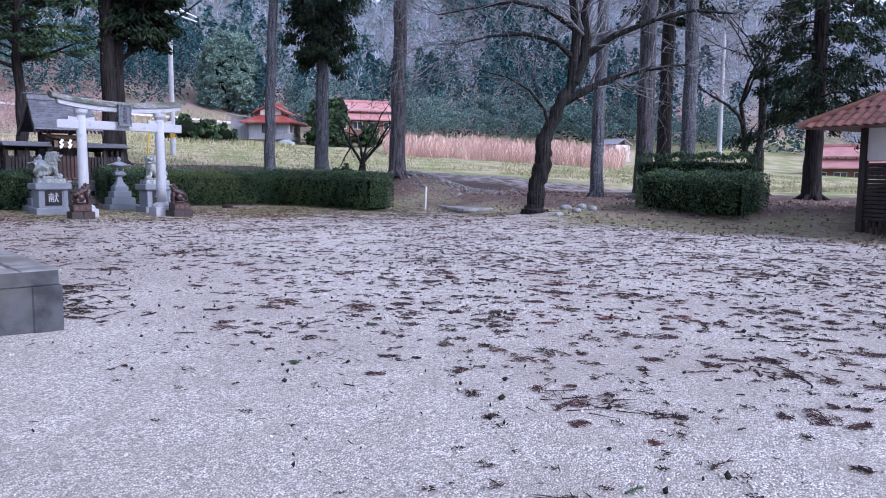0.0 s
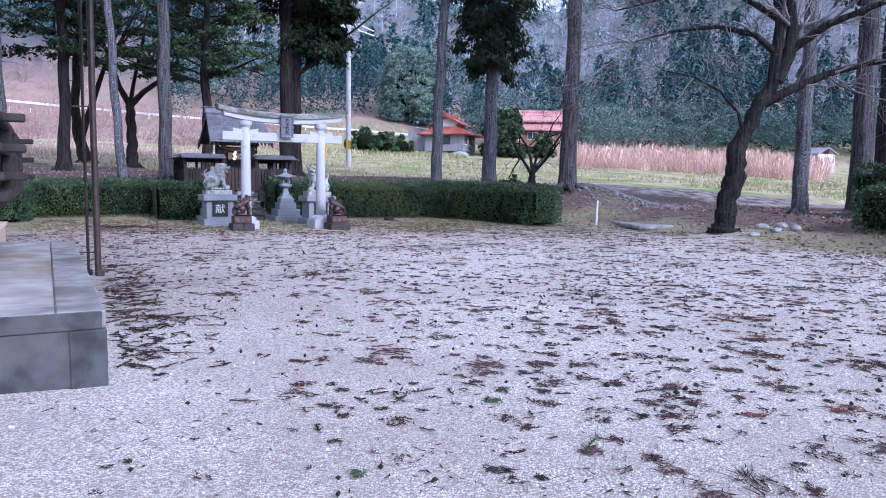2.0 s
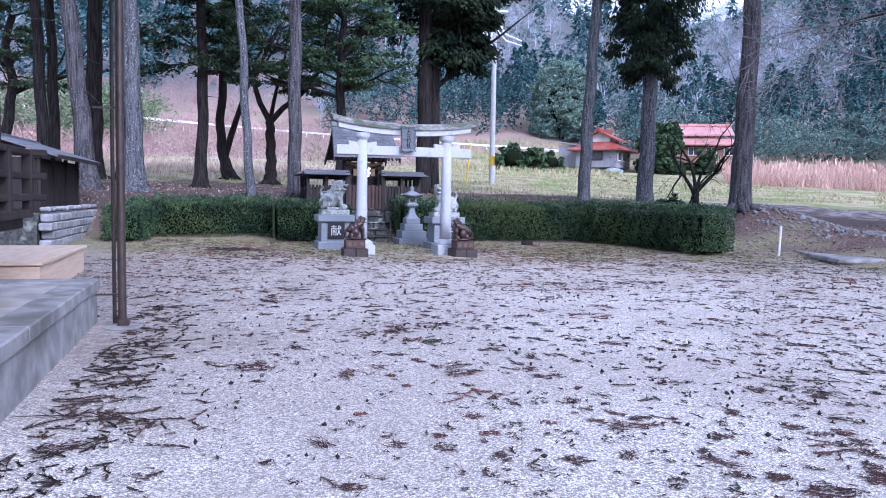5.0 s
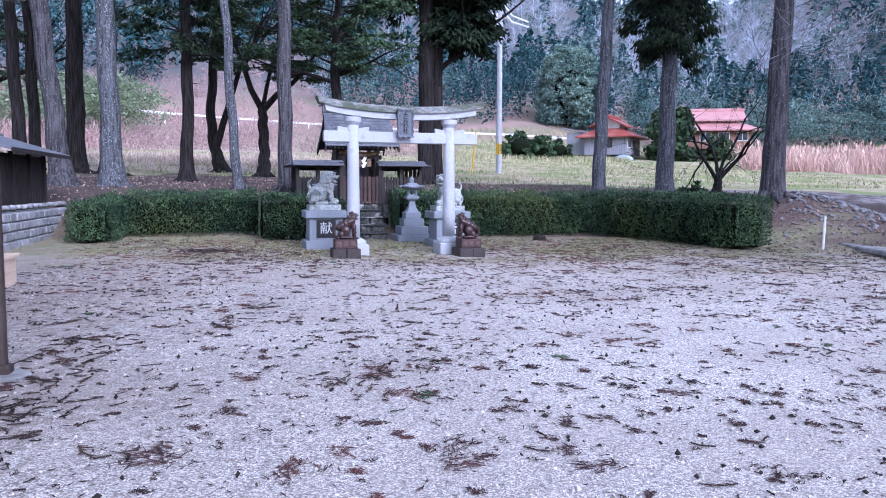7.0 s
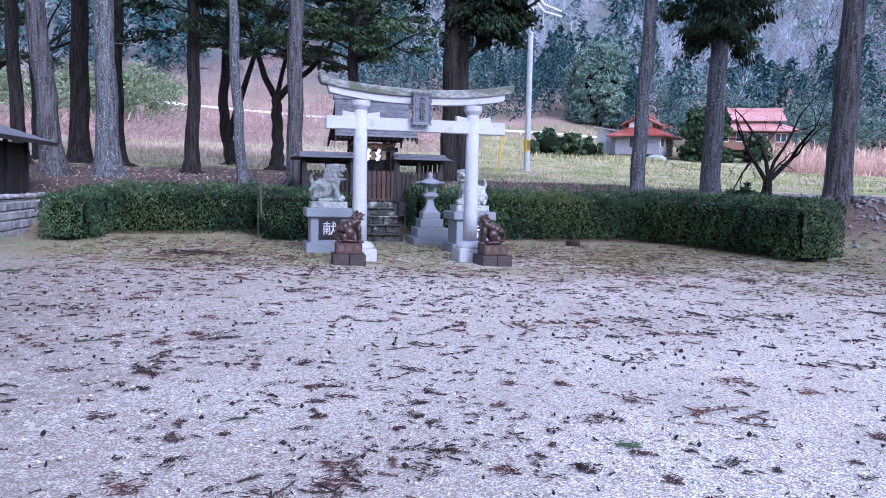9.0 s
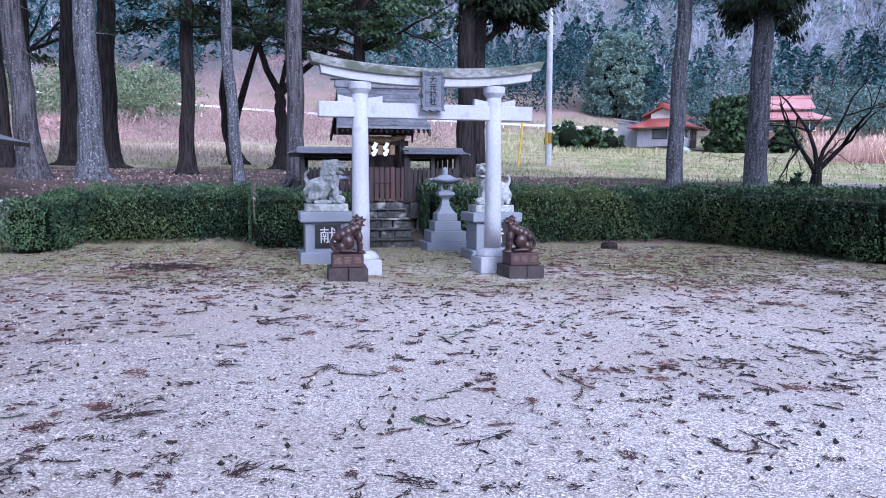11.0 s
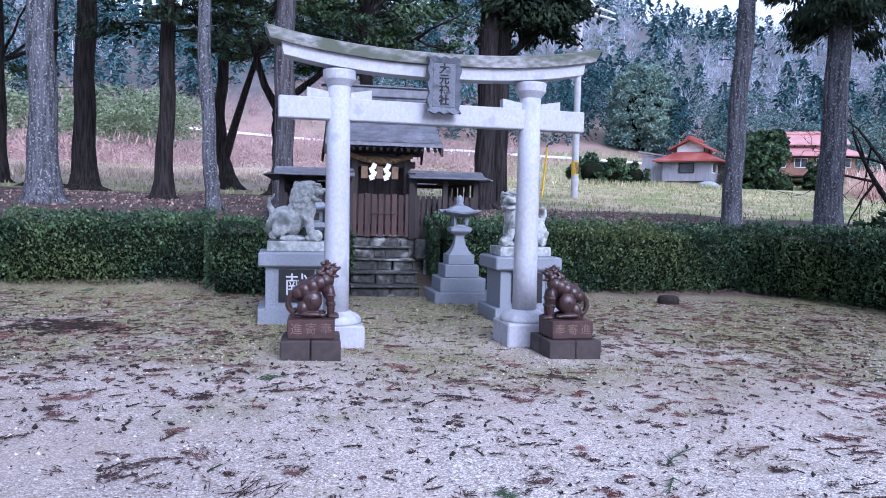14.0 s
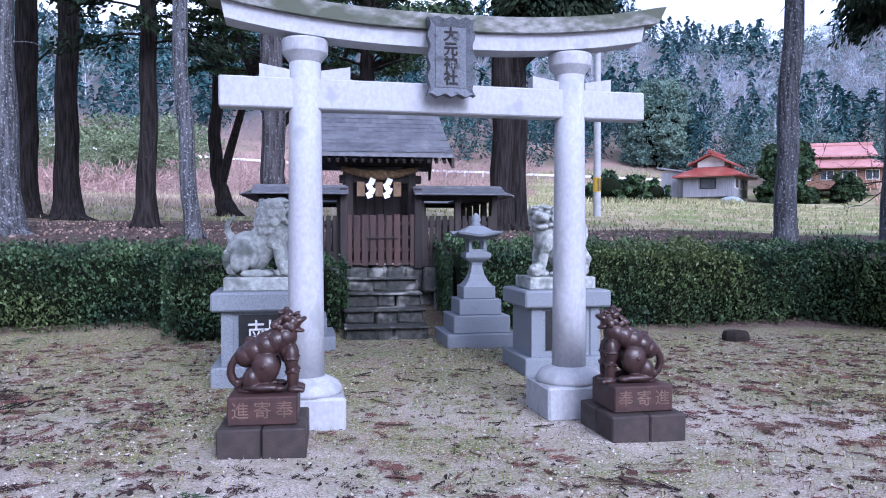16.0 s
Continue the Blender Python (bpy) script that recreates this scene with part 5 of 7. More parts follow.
# right of the shrine
tree("slender_tree", "straight trunk mottled with white lichen", 17.0, 34.0, straight(16, 0.5, 0, 0.04, seed=16), taper(0.27, 0.35), M_PALEBARK, 26, flare=1.25, roots=4, stubs=3, boughs=[dict(z0=11 - 1.5, z1=17, reach=2 + 0.3, n=34, per=26, leaf=0.12, clusters=7)])
tree("cedar_tree", "grey cedar with foliage starting halfway up", 19.66, 33.5, straight(17, 0.2, 0, 0.04, seed=17), taper(0.36), M_PALEBARK, 27, flare=1.4, stubs=8, boughs=[dict(z0=6.2, z1=15, reach=2.4, n=70, per=62, leaf=0.06, aspect=3.4, rise=0.0, droop=0.75, narrow=0.2, low=0.45)])
tree("cedar_tree", "tall brown cedar at the hedge's end", 20.1, 27.5, straight(17, 0.25, 0, 0.04, seed=18), taper(0.36), M_BARK, 28, flare=1.35, stubs=4, boughs=[dict(z0=12 - 1.5, z1=18, reach=2.4 + 0.3, n=34, per=26, leaf=0.12, clusters=7)])
tree("bare_tree", "small bare tree forking into spreading dark limbs", 23.4, 35.4, [(0, 0, 0), (0.03, 0, 0.35), (0.05, 0, 0.7), (0.05, 0, 0.9)], [0.19, 0.16, 0.15, 0.13], M_CHERRY, 129,
     limbs=((0.6, (-0.8, 0.1, 1), 3.0, 0.1, 4), (0.7, (0.75, -0.1, 1), 3.2, 0.11, 4), (0.8, (-0.25, 0.2, 1.4), 3.6, 0.09, 4), (0.85, (0.35, -0.2, 1.4), 3.4, 0.08, 4), (0.9, (1.1, 0.3, 0.7), 2.8, 0.06, 3)))


def cherry():
    rng = np.random.default_rng(77)
    t = thing("cherry_tree", "gnarled leaning leafless cherry tree with dark cracked bark", "tree", 17.62, 16.52, gz(17.62, 16.52) - 0.05)
    rt, fw = Vector((0.77, -0.64, 0)), Vector((0.64, 0.77, 0))

    def at(a, z, f=0.0):
        return rt * a + fw * f + Vector((0, 0, z))
    tb = Tubes(12)
    line = [at(-0.05, -0.1), at(0.0, 0.25), at(0.03, 0.9), at(0.22, 1.6), at(0.2, 2.3), at(0.5, 2.95), at(0.8, 3.7), at(1.15, 4.2)]
    girth = [0.46, 0.31, 0.26, 0.28, 0.23, 0.2, 0.18, 0.16]
    P, R = [], []
    for i in range(43):
        u = i / 42 * 7
        k = min(int(u), 6)
        P.append(line[k].lerp(line[k + 1], u - k) + Vector((rng.normal(0, 0.016), rng.normal(0, 0.016), 0)))
        R.append((girth[k] + (girth[k + 1] - girth[k]) * (u - k)) * (1 + 0.04 * math.sin(i * 0.9) + rng.normal(0, 0.045)))
    tb.add(P, R, 16, 0.1)
    big = [([at(1.1, 4.1), at(1.12, 4.8), at(1.18, 5.7), at(1.05, 6.6), at(0.9, 7.4)], [0.15, 0.13, 0.11, 0.09, 0.06]),
           ([at(1.15, 4.2), at(1.45, 4.9), at(1.5, 5.6), at(1.4, 6.4), at(1.7, 7.4)], [0.17, 0.14, 0.12, 0.09, 0.05]),
           ([at(0.85, 3.6), at(1.6, 4.0), at(2.5, 4.4, 0.4), at(3.6, 4.7, 0.6), at(5.0, 4.9, 0.8)], [0.12, 0.1, 0.08, 0.06, 0.025]),
           ([at(1.45, 5.0), at(2.3, 5.6, -0.3), at(3.4, 6.0, -0.6), at(4.6, 6.3, -0.7), at(5.8, 6.2, -0.8)], [0.1, 0.08, 0.06, 0.045, 0.02]),
           ([at(1.15, 4.9), at(0.5, 5.4, -0.3), at(-0.5, 5.6, -0.5), at(-1.6, 5.5, -0.6), at(-2.7, 5.2, -0.7)], [0.08, 0.065, 0.05, 0.035, 0.015]),
           ([at(1.2, 5.8), at(0.3, 6.5, 0.3), at(-0.8, 6.8, 0.5), at(-2.0, 6.6, 0.6), at(-3.2, 6.4, 0.7)], [0.08, 0.06, 0.05, 0.035, 0.015]),
           ([at(0.4, 2.7), at(0.2, 3.3, -0.2), at(-0.3, 3.9, -0.3), at(-1.0, 4.3, -0.3), at(-1.9, 4.5, -0.4)], [0.05, 0.04, 0.03, 0.02, 0.01])]
    tw = Tubes(3)
    for P, R in big:
        tb.add(P, [q * 1.25 for q in R], 9, 0.08)
        for k in range(17):
            i = int(rng.integers(1, 5))
            d = (P[i] - P[i - 1]).normalized() + Vector(rng.normal(0, 0.55, 3))
            limb(tw, P[i], d, rng.uniform(1.0, 2.2), max(R[i] * 0.42, 0.016), 2, rng, 0.01, 0.5)
    put("trunk", tb.mesh("trunk"), M_CHERRY, t, "dark cracked trunk and limbs", True)
    put("crown", tw.mesh("crown"), M_TWIG, t, "pale bare twigs")


cherry()
# on the yard's right-hand border
tree("slender_tree", "grey lichen-covered trunk near the cherry tree", 23.3, 18.6, straight(15, 0.1, 0, 0.04, seed=31), taper(0.25, 0.3), M_PALEBARK, 31, flare=1.25, roots=4, stubs=4, boughs=[dict(z0=11 - 1.5, z1=16, reach=1.6 + 0.3, n=34, per=26, leaf=0.12, clusters=7)])
tree("cedar_tree", "tall cedar with reddish-brown trunk behind a clipped hedge", 25.8, 18.2, straight(17, 0.1, 0, 0.04, seed=32), taper(0.38), M_BARK, 32, flare=1.3, stubs=4, boughs=[dict(z0=12 - 1.5, z1=18, reach=2.4 + 0.3, n=34, per=26, leaf=0.12, clusters=7)])
tree("slender_tree", "grey lichen-mottled trunk rising behind the clipped hedge", 27.0, 17.0, straight(16, 0.1, 0, 0.04, seed=33), taper(0.3, 0.3), M_PALEBARK, 33, flare=1.25, stubs=4, boughs=[dict(z0=12 - 1.5, z1=18, reach=2.4 + 0.3, n=34, per=26, leaf=0.12, clusters=7)])
tree("cedar_tree", "dark cedar trunk further back by the lane", 33.5, 22.5, straight(16, 0.1, 0, 0.04, seed=34), taper(0.4), M_DARKBARK, 34, stubs=4, boughs=[dict(z0=11 - 1.5, z1=17, reach=2.4 + 0.3, n=34, per=26, leaf=0.12, clusters=7)])
tree("bare_tree", "dark leafless tree with several upright limbs", 39.5, 20.5, [(0, 0, 0), (0, 0, 0.8), (0.1, 0, 1.8), (0.15, 0, 2.6)], [0.42, 0.36, 0.32, 0.26], M_DARKBARK, 135,
     limbs=((1.5, (-0.4, 0.3, 1.6), 6.5, 0.2, 3), (2.2, (0.4, -0.3, 1.5), 6.5, 0.2, 3), (2.5, (0.1, 0.1, 1), 7, 0.18, 3)))
tree("conifer_tree", "dark conifer with dense low-hanging foliage", 33.0, 14.6, straight(16, 0.1, 0, 0.04, seed=36), taper(0.38), M_DARKBARK, 36, flare=1.3, boughs=[dict(z0=3.4, z1=14.5, reach=3.9, n=66, per=60, leaf=0.065, aspect=3.2, rise=0.25, droop=0.7, narrow=0.5)])


# ---- main hall on its platform ----
plat = thing("stone_platform", "grey concrete platform with capped edge around the hall", "platform", 1.5, 6.95, 0.0, 2.0)
part("retaining_wall", box(-3.6, 3.2, 0.17, 7.16, 6.36, 0.48, 0.01), M_CAP, plat, "pale concrete side walls")
# front faces get a darker concrete than the side walls and cap tops
part("front_face", box(-3.62, 0.0175, 0.17, 6.8, 0.03, 0.478, 0.004), M_CONCRETE, plat, "darker concrete front")
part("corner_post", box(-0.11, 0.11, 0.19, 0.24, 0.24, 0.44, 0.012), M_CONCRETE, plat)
part("paving", box(-3.75, 3.2, 0.475, 6.9, 5.8, 0.09, 0.006), M_PAVING, plat, "smooth stained paving")
part("cap_face", box(-3.62, -0.004, 0.475, 7.2, 0.014, 0.122, 0.003), M_CONCRETE, plat, "darker front edge of the cap")
for i in range(4):
    part("cap_slab", box(-0.15, 0.8 + i * 1.6, 0.475, 0.31, 1.592, 0.13, 0.014), M_CAP, plat)
for i in range(4):
    part("cap_slab", box(-1.2 - i * 1.8, 0.15, 0.475, 1.792, 0.31, 0.13, 0.014), M_CAP, plat)
part("cap_slab", box(-3.6, 6.25, 0.475, 6.6, 0.3, 0.13, 0.014), M_CAP, plat)

hall = thing("main_hall", "large dark timber worship hall with lattice walls and railed veranda", "hall", 0.06, 10.6, 0.55, 2)
for yy in (-1.7, 0.3, 2.15):
    for xx in (0.15, -1.2, -3.2):
        part("veranda_post", box(xx, yy, 0.34, 0.19, 0.19, 0.7, 0.012), M_DARKWOOD, hall)
        part("footing", box(xx, yy, 0.02, 0.26, 0.26, 0.07, 0.012), M_CAP, hall, "square stone footing")
part("veranda_floor", box(-1.7, 0.2, 0.73, 4.8, 4.6, 0.09, 0.01), M_DARKWOOD, hall)
part("veranda_beam", box(0.5, 0.2, 0.63, 0.12, 4.9, 0.14, 0.01), M_DARKWOOD, hall)
for z, ext in ((0.9, 2.55), (1.13, 2.6), (1.38, 2.8)):
    part("veranda_rail", box(0.66, 0.15, z, 0.07, ext * 2, 0.07, 0.012), M_DARKWOOD, hall)
    part("veranda_rail", box(-1.6, 2.45, z, 4.9, 0.07, 0.07, 0.012), M_DARKWOOD, hall)
    part("veranda_rail", box(-1.6, -2.15, z, 4.9, 0.07, 0.07, 0.012), M_DARKWOOD, hall)
for yy in (-0.9, 0.4, 1.6, 2.45):
    part("rail_post", box(0.66, yy, 1.06, 0.1, 0.1, 0.66, 0.01), M_DARKWOOD, hall)
for yy in (-1.7, 0.3, 2.1):
    part("column", box(0.36, yy, 2.3, 0.24, 0.24, 3.5, 0.02), M_DARKWOOD, hall)
for yy in (-0.7, 1.2):
    part("wall_panel", box(0.3, yy, 1.0, 0.05, 1.78, 0.9, 0.006), M_DARKWOOD, hall)
    for k in range(9):
        part("lattice_bar", box(0.35, yy - 0.8 + k * 0.2, 2.3, 0.04, 0.035, 1.7, 0), M_DARKWOOD, hall)
        part("lattice_bar", box(0.35, yy, 1.5 + k * 0.2, 0.035, 1.76, 0.035, 0), M_DARKWOOD, hall)
    part("paper_screen", box(0.28, yy, 2.3, 0.02, 1.76, 1.75, 0), M_TIMBERWALL, hall)
part("head_beam", box(0.05, 0.2, 3.35, 0.2, 4.6, 0.24, 0.01), M_DARKWOOD, hall)
part("upper_wall", box(-0.02, 0.2, 3.8, 0.06, 4.2, 0.7, 0), M_PLASTER, hall)
part("end_wall", box(-2.4, 2.1, 2.3, 4.6, 0.1, 3.5, 0), M_DARKWOOD, hall)
part("end_wall", box(-2.4, -1.7, 2.3, 4.6, 0.1, 3.5, 0), M_DARKWOOD, hall)
part("back_wall", box(-4.7, 0.2, 2.3, 0.1, 4.0, 3.5, 0), M_DARKWOOD, hall)
for sx in (-1, 1):
    part("roof_slope", box(-2.35 + sx * 2.3, 0.2, 5.5, 5.1, 7.4, 0.16, 0.02, rot=Euler((0, radians(sx * 26), 0)).to_matrix()), M_SHINGLE, hall, "broad grey tiled roof slope")
part("ridge", box(-2.35, 0.2, 6.62, 0.5, 7.6, 0.4, 0.04), M_SHINGLE, hall)
part("gutter", box(2.2, 0.2, 4.42, 0.12, 7.4, 0.1, 0.02), M_PIPE, hall, "brown eaves gutter")

for x, y, r, lab in ((1.58, 12.95, 0.045, "thick brown downpipe standing by the platform"), (1.46, 13.2, 0.022, "thin brown rod standing beside the downpipe")):
    z = gz(x, y)
    p = thing("downpipe", lab, "downpipe", x, y, z)
    tb = Tubes(12).add([(0, 0, 0.0), (-0.01, 0.05, 2.2), (0, 0.1, 4.95)], [r, r, r], 12)
    put("pipe", tb.mesh("pipe"), M_PIPE, p, "", True)
    part("shoe", box(0.02, -0.03, 0.05, r * 2.6, r * 3.4, 0.1, 0.02), M_PIPE, p)
    if r > 0.03:
        for zz in (0.36, 2.4, 4.2):
            part("bracket", box(-0.13, 0.03, zz, 0.3, 0.02, 0.02, 0), M_PIPE, p)
dp = thing("splash_stone", "flat pale stone under the downpipe", "stone", 1.6, 12.9, gz(1.6, 12.9))
part("slab", lathe([(0.2, -0.03), (0.21, 0.015), (0.17, 0.03)], 9), M_CAP, dp)
stp = thing("timber_step", "fresh pale timber step box beyond the platform", "step", -0.75, 17.2, gz(-0.75, 17.2), 2)
part("box_body", box(0, 0, 0.2, 1.6, 3.4, 0.42, 0.01), M_PALEWOOD, stp)
part("top_board", box(0, 0, 0.44, 1.7, 3.5, 0.05, 0.008), M_PALEWOOD, stp, "pale top board")

# ---- storehouse on a block wall ----
wallb = thing("block_wall", "coursed grey stone block retaining wall", "retaining wall", -2.05, 27.6, 0.1, 90)
for r in range(4):
    for i in range(13):
        w = 0.46
        x = -2.9 + i * w + (0.23 if r % 2 else 0)
        part("block", box(x, -0.04 if r < 3 else -0.02, 0.08 + r * 0.215, w - 0.015, 0.3, 0.2, 0.03, jig=0.008), M_BLOCK, wallb)
for i in range(13):
    part("block", box(-2.8 + i * 0.46, 0.0, 0.95, 0.2, 0.26, 0.1, 0.03, jig=0.01), M_BLOCK, wallb)
part("backing", box(0, 0.9, 0.42, 6.2, 1.5, 0.8, 0.01), M_STONE, wallb)
store = thing("storehouse", "dark wooden storehouse with low grey sheet roof", "storehouse", -3.9, 28.4, 0.9)
part("wall", box(0, 0, 0.75, 2.6, 4.6, 1.5, 0.01), M_DARKWOOD, store)
for i in range(16):
    part("wall_board", box(1.32, -2.2 + i * 0.293, 0.72, 0.03, 0.27, 1.36, 0.004), M_DARKWOOD, store)
for i in range(4):
    part("post", box(1.36, -2.25 + i * 1.5, 0.78, 0.1, 0.1, 1.55, 0.006), M_DARKWOOD, store)
for sx in (-1, 1):
    part("roof", box(sx * 0.9, 0.15, 1.86, 2.15, 5.6, 0.08, 0.01, rot=Euler((0, radians(sx * 17), 0)).to_matrix()), M_SHINGLE, store, "grey sheet roof")
part("fascia", box(1.94, 0.15, 1.52, 0.04, 5.6, 0.1, 0), M_DARKWOOD, store)

# ---- tile-roofed pavilion ----
pav = thing("tiled_pavilion", "timber pavilion with reddish-brown clay tile roof and dark louvred walls", "pavilion", 22.0, 6.0, gz(20.5, 6.0), -14)
for sx in (-1, 1):
    for sy in (-1, 1):
        part("post", box(sx * 1.7, sy * 1.5, 1.4, 0.17, 0.17, 2.9, 0.01), M_DARKWOOD, pav)
for sy in (-1, 1):
    part("upper_wall", box(0, sy * 1.48, 2.4, 3.3, 0.06, 0.9, 0), M_PLASTER, pav)
    for i in range(14):
        part("louvre", box(0, sy * 1.5, 0.45 + i * 0.107, 3.3, 0.05, 0.09, 0.006, rot=Euler((radians(12), 0, 0)).to_matrix()), M_DARKWOOD, pav)
    for i in range(18):
        part("foot_bar", box(-1.55 + i * 0.18, sy * 1.5, 0.2, 0.07, 0.05, 0.36, 0.004), M_DARKWOOD, pav)
for sx in (-1, 1):
    part("upper_wall", box(sx * 1.68, 0, 2.4, 0.06, 2.9, 0.9, 0), M_PLASTER, pav)
    for i in range(14):
        part("louvre", box(sx * 1.7, 0, 0.45 + i * 0.107, 0.05, 2.9, 0.09, 0.006, rot=Euler((0, radians(12), 0)).to_matrix()), M_DARKWOOD, pav)
    for i in range(16):
        part("foot_bar", box(sx * 1.7, -1.4 + i * 0.18, 0.2, 0.05, 0.07, 0.36, 0.004), M_DARKWOOD, pav)
bm = bmesh.new()
e, c = 2.85, 2.65
lo = [bm.verts.new(p) for p in ((-e, -c, 2.78), (e, -c, 2.78), (e, c, 2.78), (-e, c, 2.78))]
hi = [bm.verts.new(p) for p in ((-0.9, 0, 4.15), (0.9, 0, 4.15))]
for q in ((lo[0], lo[1], hi[1], hi[0]), (lo[2], lo[3], hi[0], hi[1]), (lo[1], lo[2], hi[1]), (lo[3], lo[0], hi[0]), (lo[3], lo[2], lo[1], lo[0])):
    bm.faces.new(q)
proof = part("roof", bm, M_TILE, pav, "reddish-brown clay tile roof")
tile_me = bpy.data.meshes.new("roof_tile")
bm = bmesh.new()
prev = None
for i in range(7):
    u = i / 6
    zz = 0.035 * math.sin(u * math.pi * 1.35)
    ring = [bm.verts.new((-0.14 + u * 0.28, -0.16, zz + 0.012)), bm.verts.new((-0.14 + u * 0.28, 0.16, zz + 0.002)), bm.verts.new((-0.14 + u * 0.28, -0.16, zz - 0.012))]
    if prev:
        bm.faces.new((prev[0], ring[0], ring[1], prev[1]))
        bm.faces.new((prev[2], ring[2], ring[0], prev[0]))
    prev = ring
bm.to_mesh(tile_me)
bm.free()
tile_me.materials.append(M_TILE)
for axis_y in (True, False):
    half, depth, top = (e, c, 0.9) if axis_y else (c, e - 0.9, 0.0)
    rise = math.degrees(math.atan2(1.37, depth))
    for r in range(9):
        u = (r + 0.5) / 9
        w = half + (top - half) * u
        k = max(1, int(2 * w / 0.27))
        for j in range(k):
            x = (j - (k - 1) / 2) * 0.27
            for sd in ((-1,) if axis_y else (-1, 1)):
                o = put("roof_tile", tile_me, None, proof)
                m = pose(x, -(c if axis_y else e) + (c if axis_y else e - 0.9) * u, 2.81 + 1.37 * u, rise, 0, 0)
                o.matrix_basis = m if axis_y else pose(0, 0, 0, 0, 0, -90 if sd == -1 else 90) @ m
for a, d2 in (((-e, -c, 2.84), (-0.9, 0, 4.22)), ((e, -c, 2.84), (0.9, 0, 4.22)), ((-e, c, 2.84), (-0.9, 0, 4.22)), ((e, c, 2.84), (0.9, 0, 4.22)), ((-1, 0, 4.26), (1, 0, 4.26))):
    mid = [a[i] + (d2[i] - a[i]) * 0.5 - (0.06 if i == 2 and a[2] < 4 else 0) for i in range(3)]
    put("hip_ridge", Tubes(8).add([a, mid, d2], [0.1, 0.1, 0.12], 8).mesh("hip_ridge"), M_TILE, pav, "", True)

# ---- small things on the yard's edge ----
stk = thing("white_stake", "thin white marker stake beside the hedge's end", "stake", 18.0, 22.75, gz(18, 22.75), 0)
put("shaft", Tubes(8).add([(0, 0, -0.1), (0.03, 0, 0.85), (0.035, 0, 0.9)], [0.035, 0.035, 0.02], 8).mesh("shaft"), M_WHITE, stk)
sl = thing("paving_slab", "flat pale stone slab bridging onto the lane", "slab", 18.8, 21.4, gz(18.8, 21.4) - 0.035, -20)
part("slab", box(0, 0, 0, 1.2, 3.0, 0.14, 0.03, jig=0.03), M_CAP, sl)
for x, y, w, d, rz in ((23.6, 16.9, 1.6, 0.8, 25), (24.8, 15.9, 0.9, 0.5, 60)):
    sl = thing("stone_slab", "mossy grey stone slab lying on the litter", "slab", x, y, gz(x, y) + 0.08, rz, "stone slabs")
    part("slab", box(0, 0, 0, w, d, 0.22, 0.03, jig=0.03), M_STONE, sl)
rs = random.Random(5)
for i in range(6):
    x, y = 17.9 + rs.uniform(-0.4, 1.6), 15.6 + rs.uniform(-0.5, 1.0)
    s = rs.uniform(0.08, 0.18)
    bm = bmesh.new()
    ell(bm, (0, 0, 0), (s * 1.4, s, s * 0.7), sub=2)
    for v in bm.verts:
        v.co *= 1 + 0.18 * noise.noise(v.co * 9 + Vector((i, 0, 0)))
    o = part("rock", bm, M_BLOCK)
    o.matrix_basis = pose(x, y, gz(x, y) + s * 0.3, 0, 0, rs.uniform(0, 360))
    tagged(o, "small pale rock by the cherry tree's foot", "rock", "rocks by the cherry tree")
bm = lathe([(0.19, -0.02), (0.2, 0.08), (0.17, 0.14), (0.12, 0.15)], 9)
o = part("low_stump", bm, M_CONE)
o.matrix_basis = pose(11.85, 27.3, gz(11.85, 27.3))
tagged(o, "low charred black stump on the moss", "stump")


# ---- litter on the ground ----
def sprig_mesh(name, n, rng, spots, size, material, label):
    """Fallen cedar sprays: a bent stem with short side shoots, lying flat."""
    V, F, k = [], [], 0
    for i in range(n):
        x, y = spots[i]
        L = size * rng.lognormal(0, 0.6)
        a = rng.uniform(0, 6.283)
        ca, sa = math.cos(a), math.sin(a)
        m = int(rng.integers(5, 11))
        bend = rng.normal(0, 0.15)
        z = float(terr(x, y)) + 0.008

        def add(px, py, qx, qy, w, h0, h1):
            nonlocal k
            dx, dy = qx - px, qy - py
            l = math.hypot(dx, dy) + 1e-6
            nx, ny = -dy / l * w, dx / l * w
            V.extend([(px + nx, py + ny, z + h0), (px - nx, py - ny, z + h0), (qx, qy, z + h1), (px, py, z + h0 + w * 1.6)])
            F.extend([(k, k + 2, k + 3), (k + 3, k + 2, k + 1), (k, k + 1, k + 2)])
            k += 4
        for j in range(m):
            t = j / m
            px, py = L * (t - 0.5), bend * L * (t - 0.5) ** 2 * 2
            q = L * 1.35 / m
            P = (x + ca * px - sa * py, y + sa * px + ca * py)
            Q = (x + ca * (px + q) - sa * bend * L * (t + 1.35 / m - 0.5) ** 2 * 2, y + sa * (px + q) + ca * bend * L * (t + 1.35 / m - 0.5) ** 2 * 2)
            add(*P, *Q, 0.003 + 0.004 * (1 - t), 0.0, 0.004)
            for s in (-1, 1):
                if rng.random() < 0.85:
                    b = a + s * rng.uniform(0.2, 0.75)
                    sl = L * rng.uniform(0.2, 0.55) * (1 - 0.4 * t)
                    add(*P, P[0] + math.cos(b) * sl, P[1] + math.sin(b) * sl, 0.002 + 0.003 * rng.random(), 0.002, rng.uniform(0, 0.014))
    o = put(name, raw_mesh(name, np.array(V), np.array(F)), material)
    return tagged(o, label, "litter", kind="stuff")


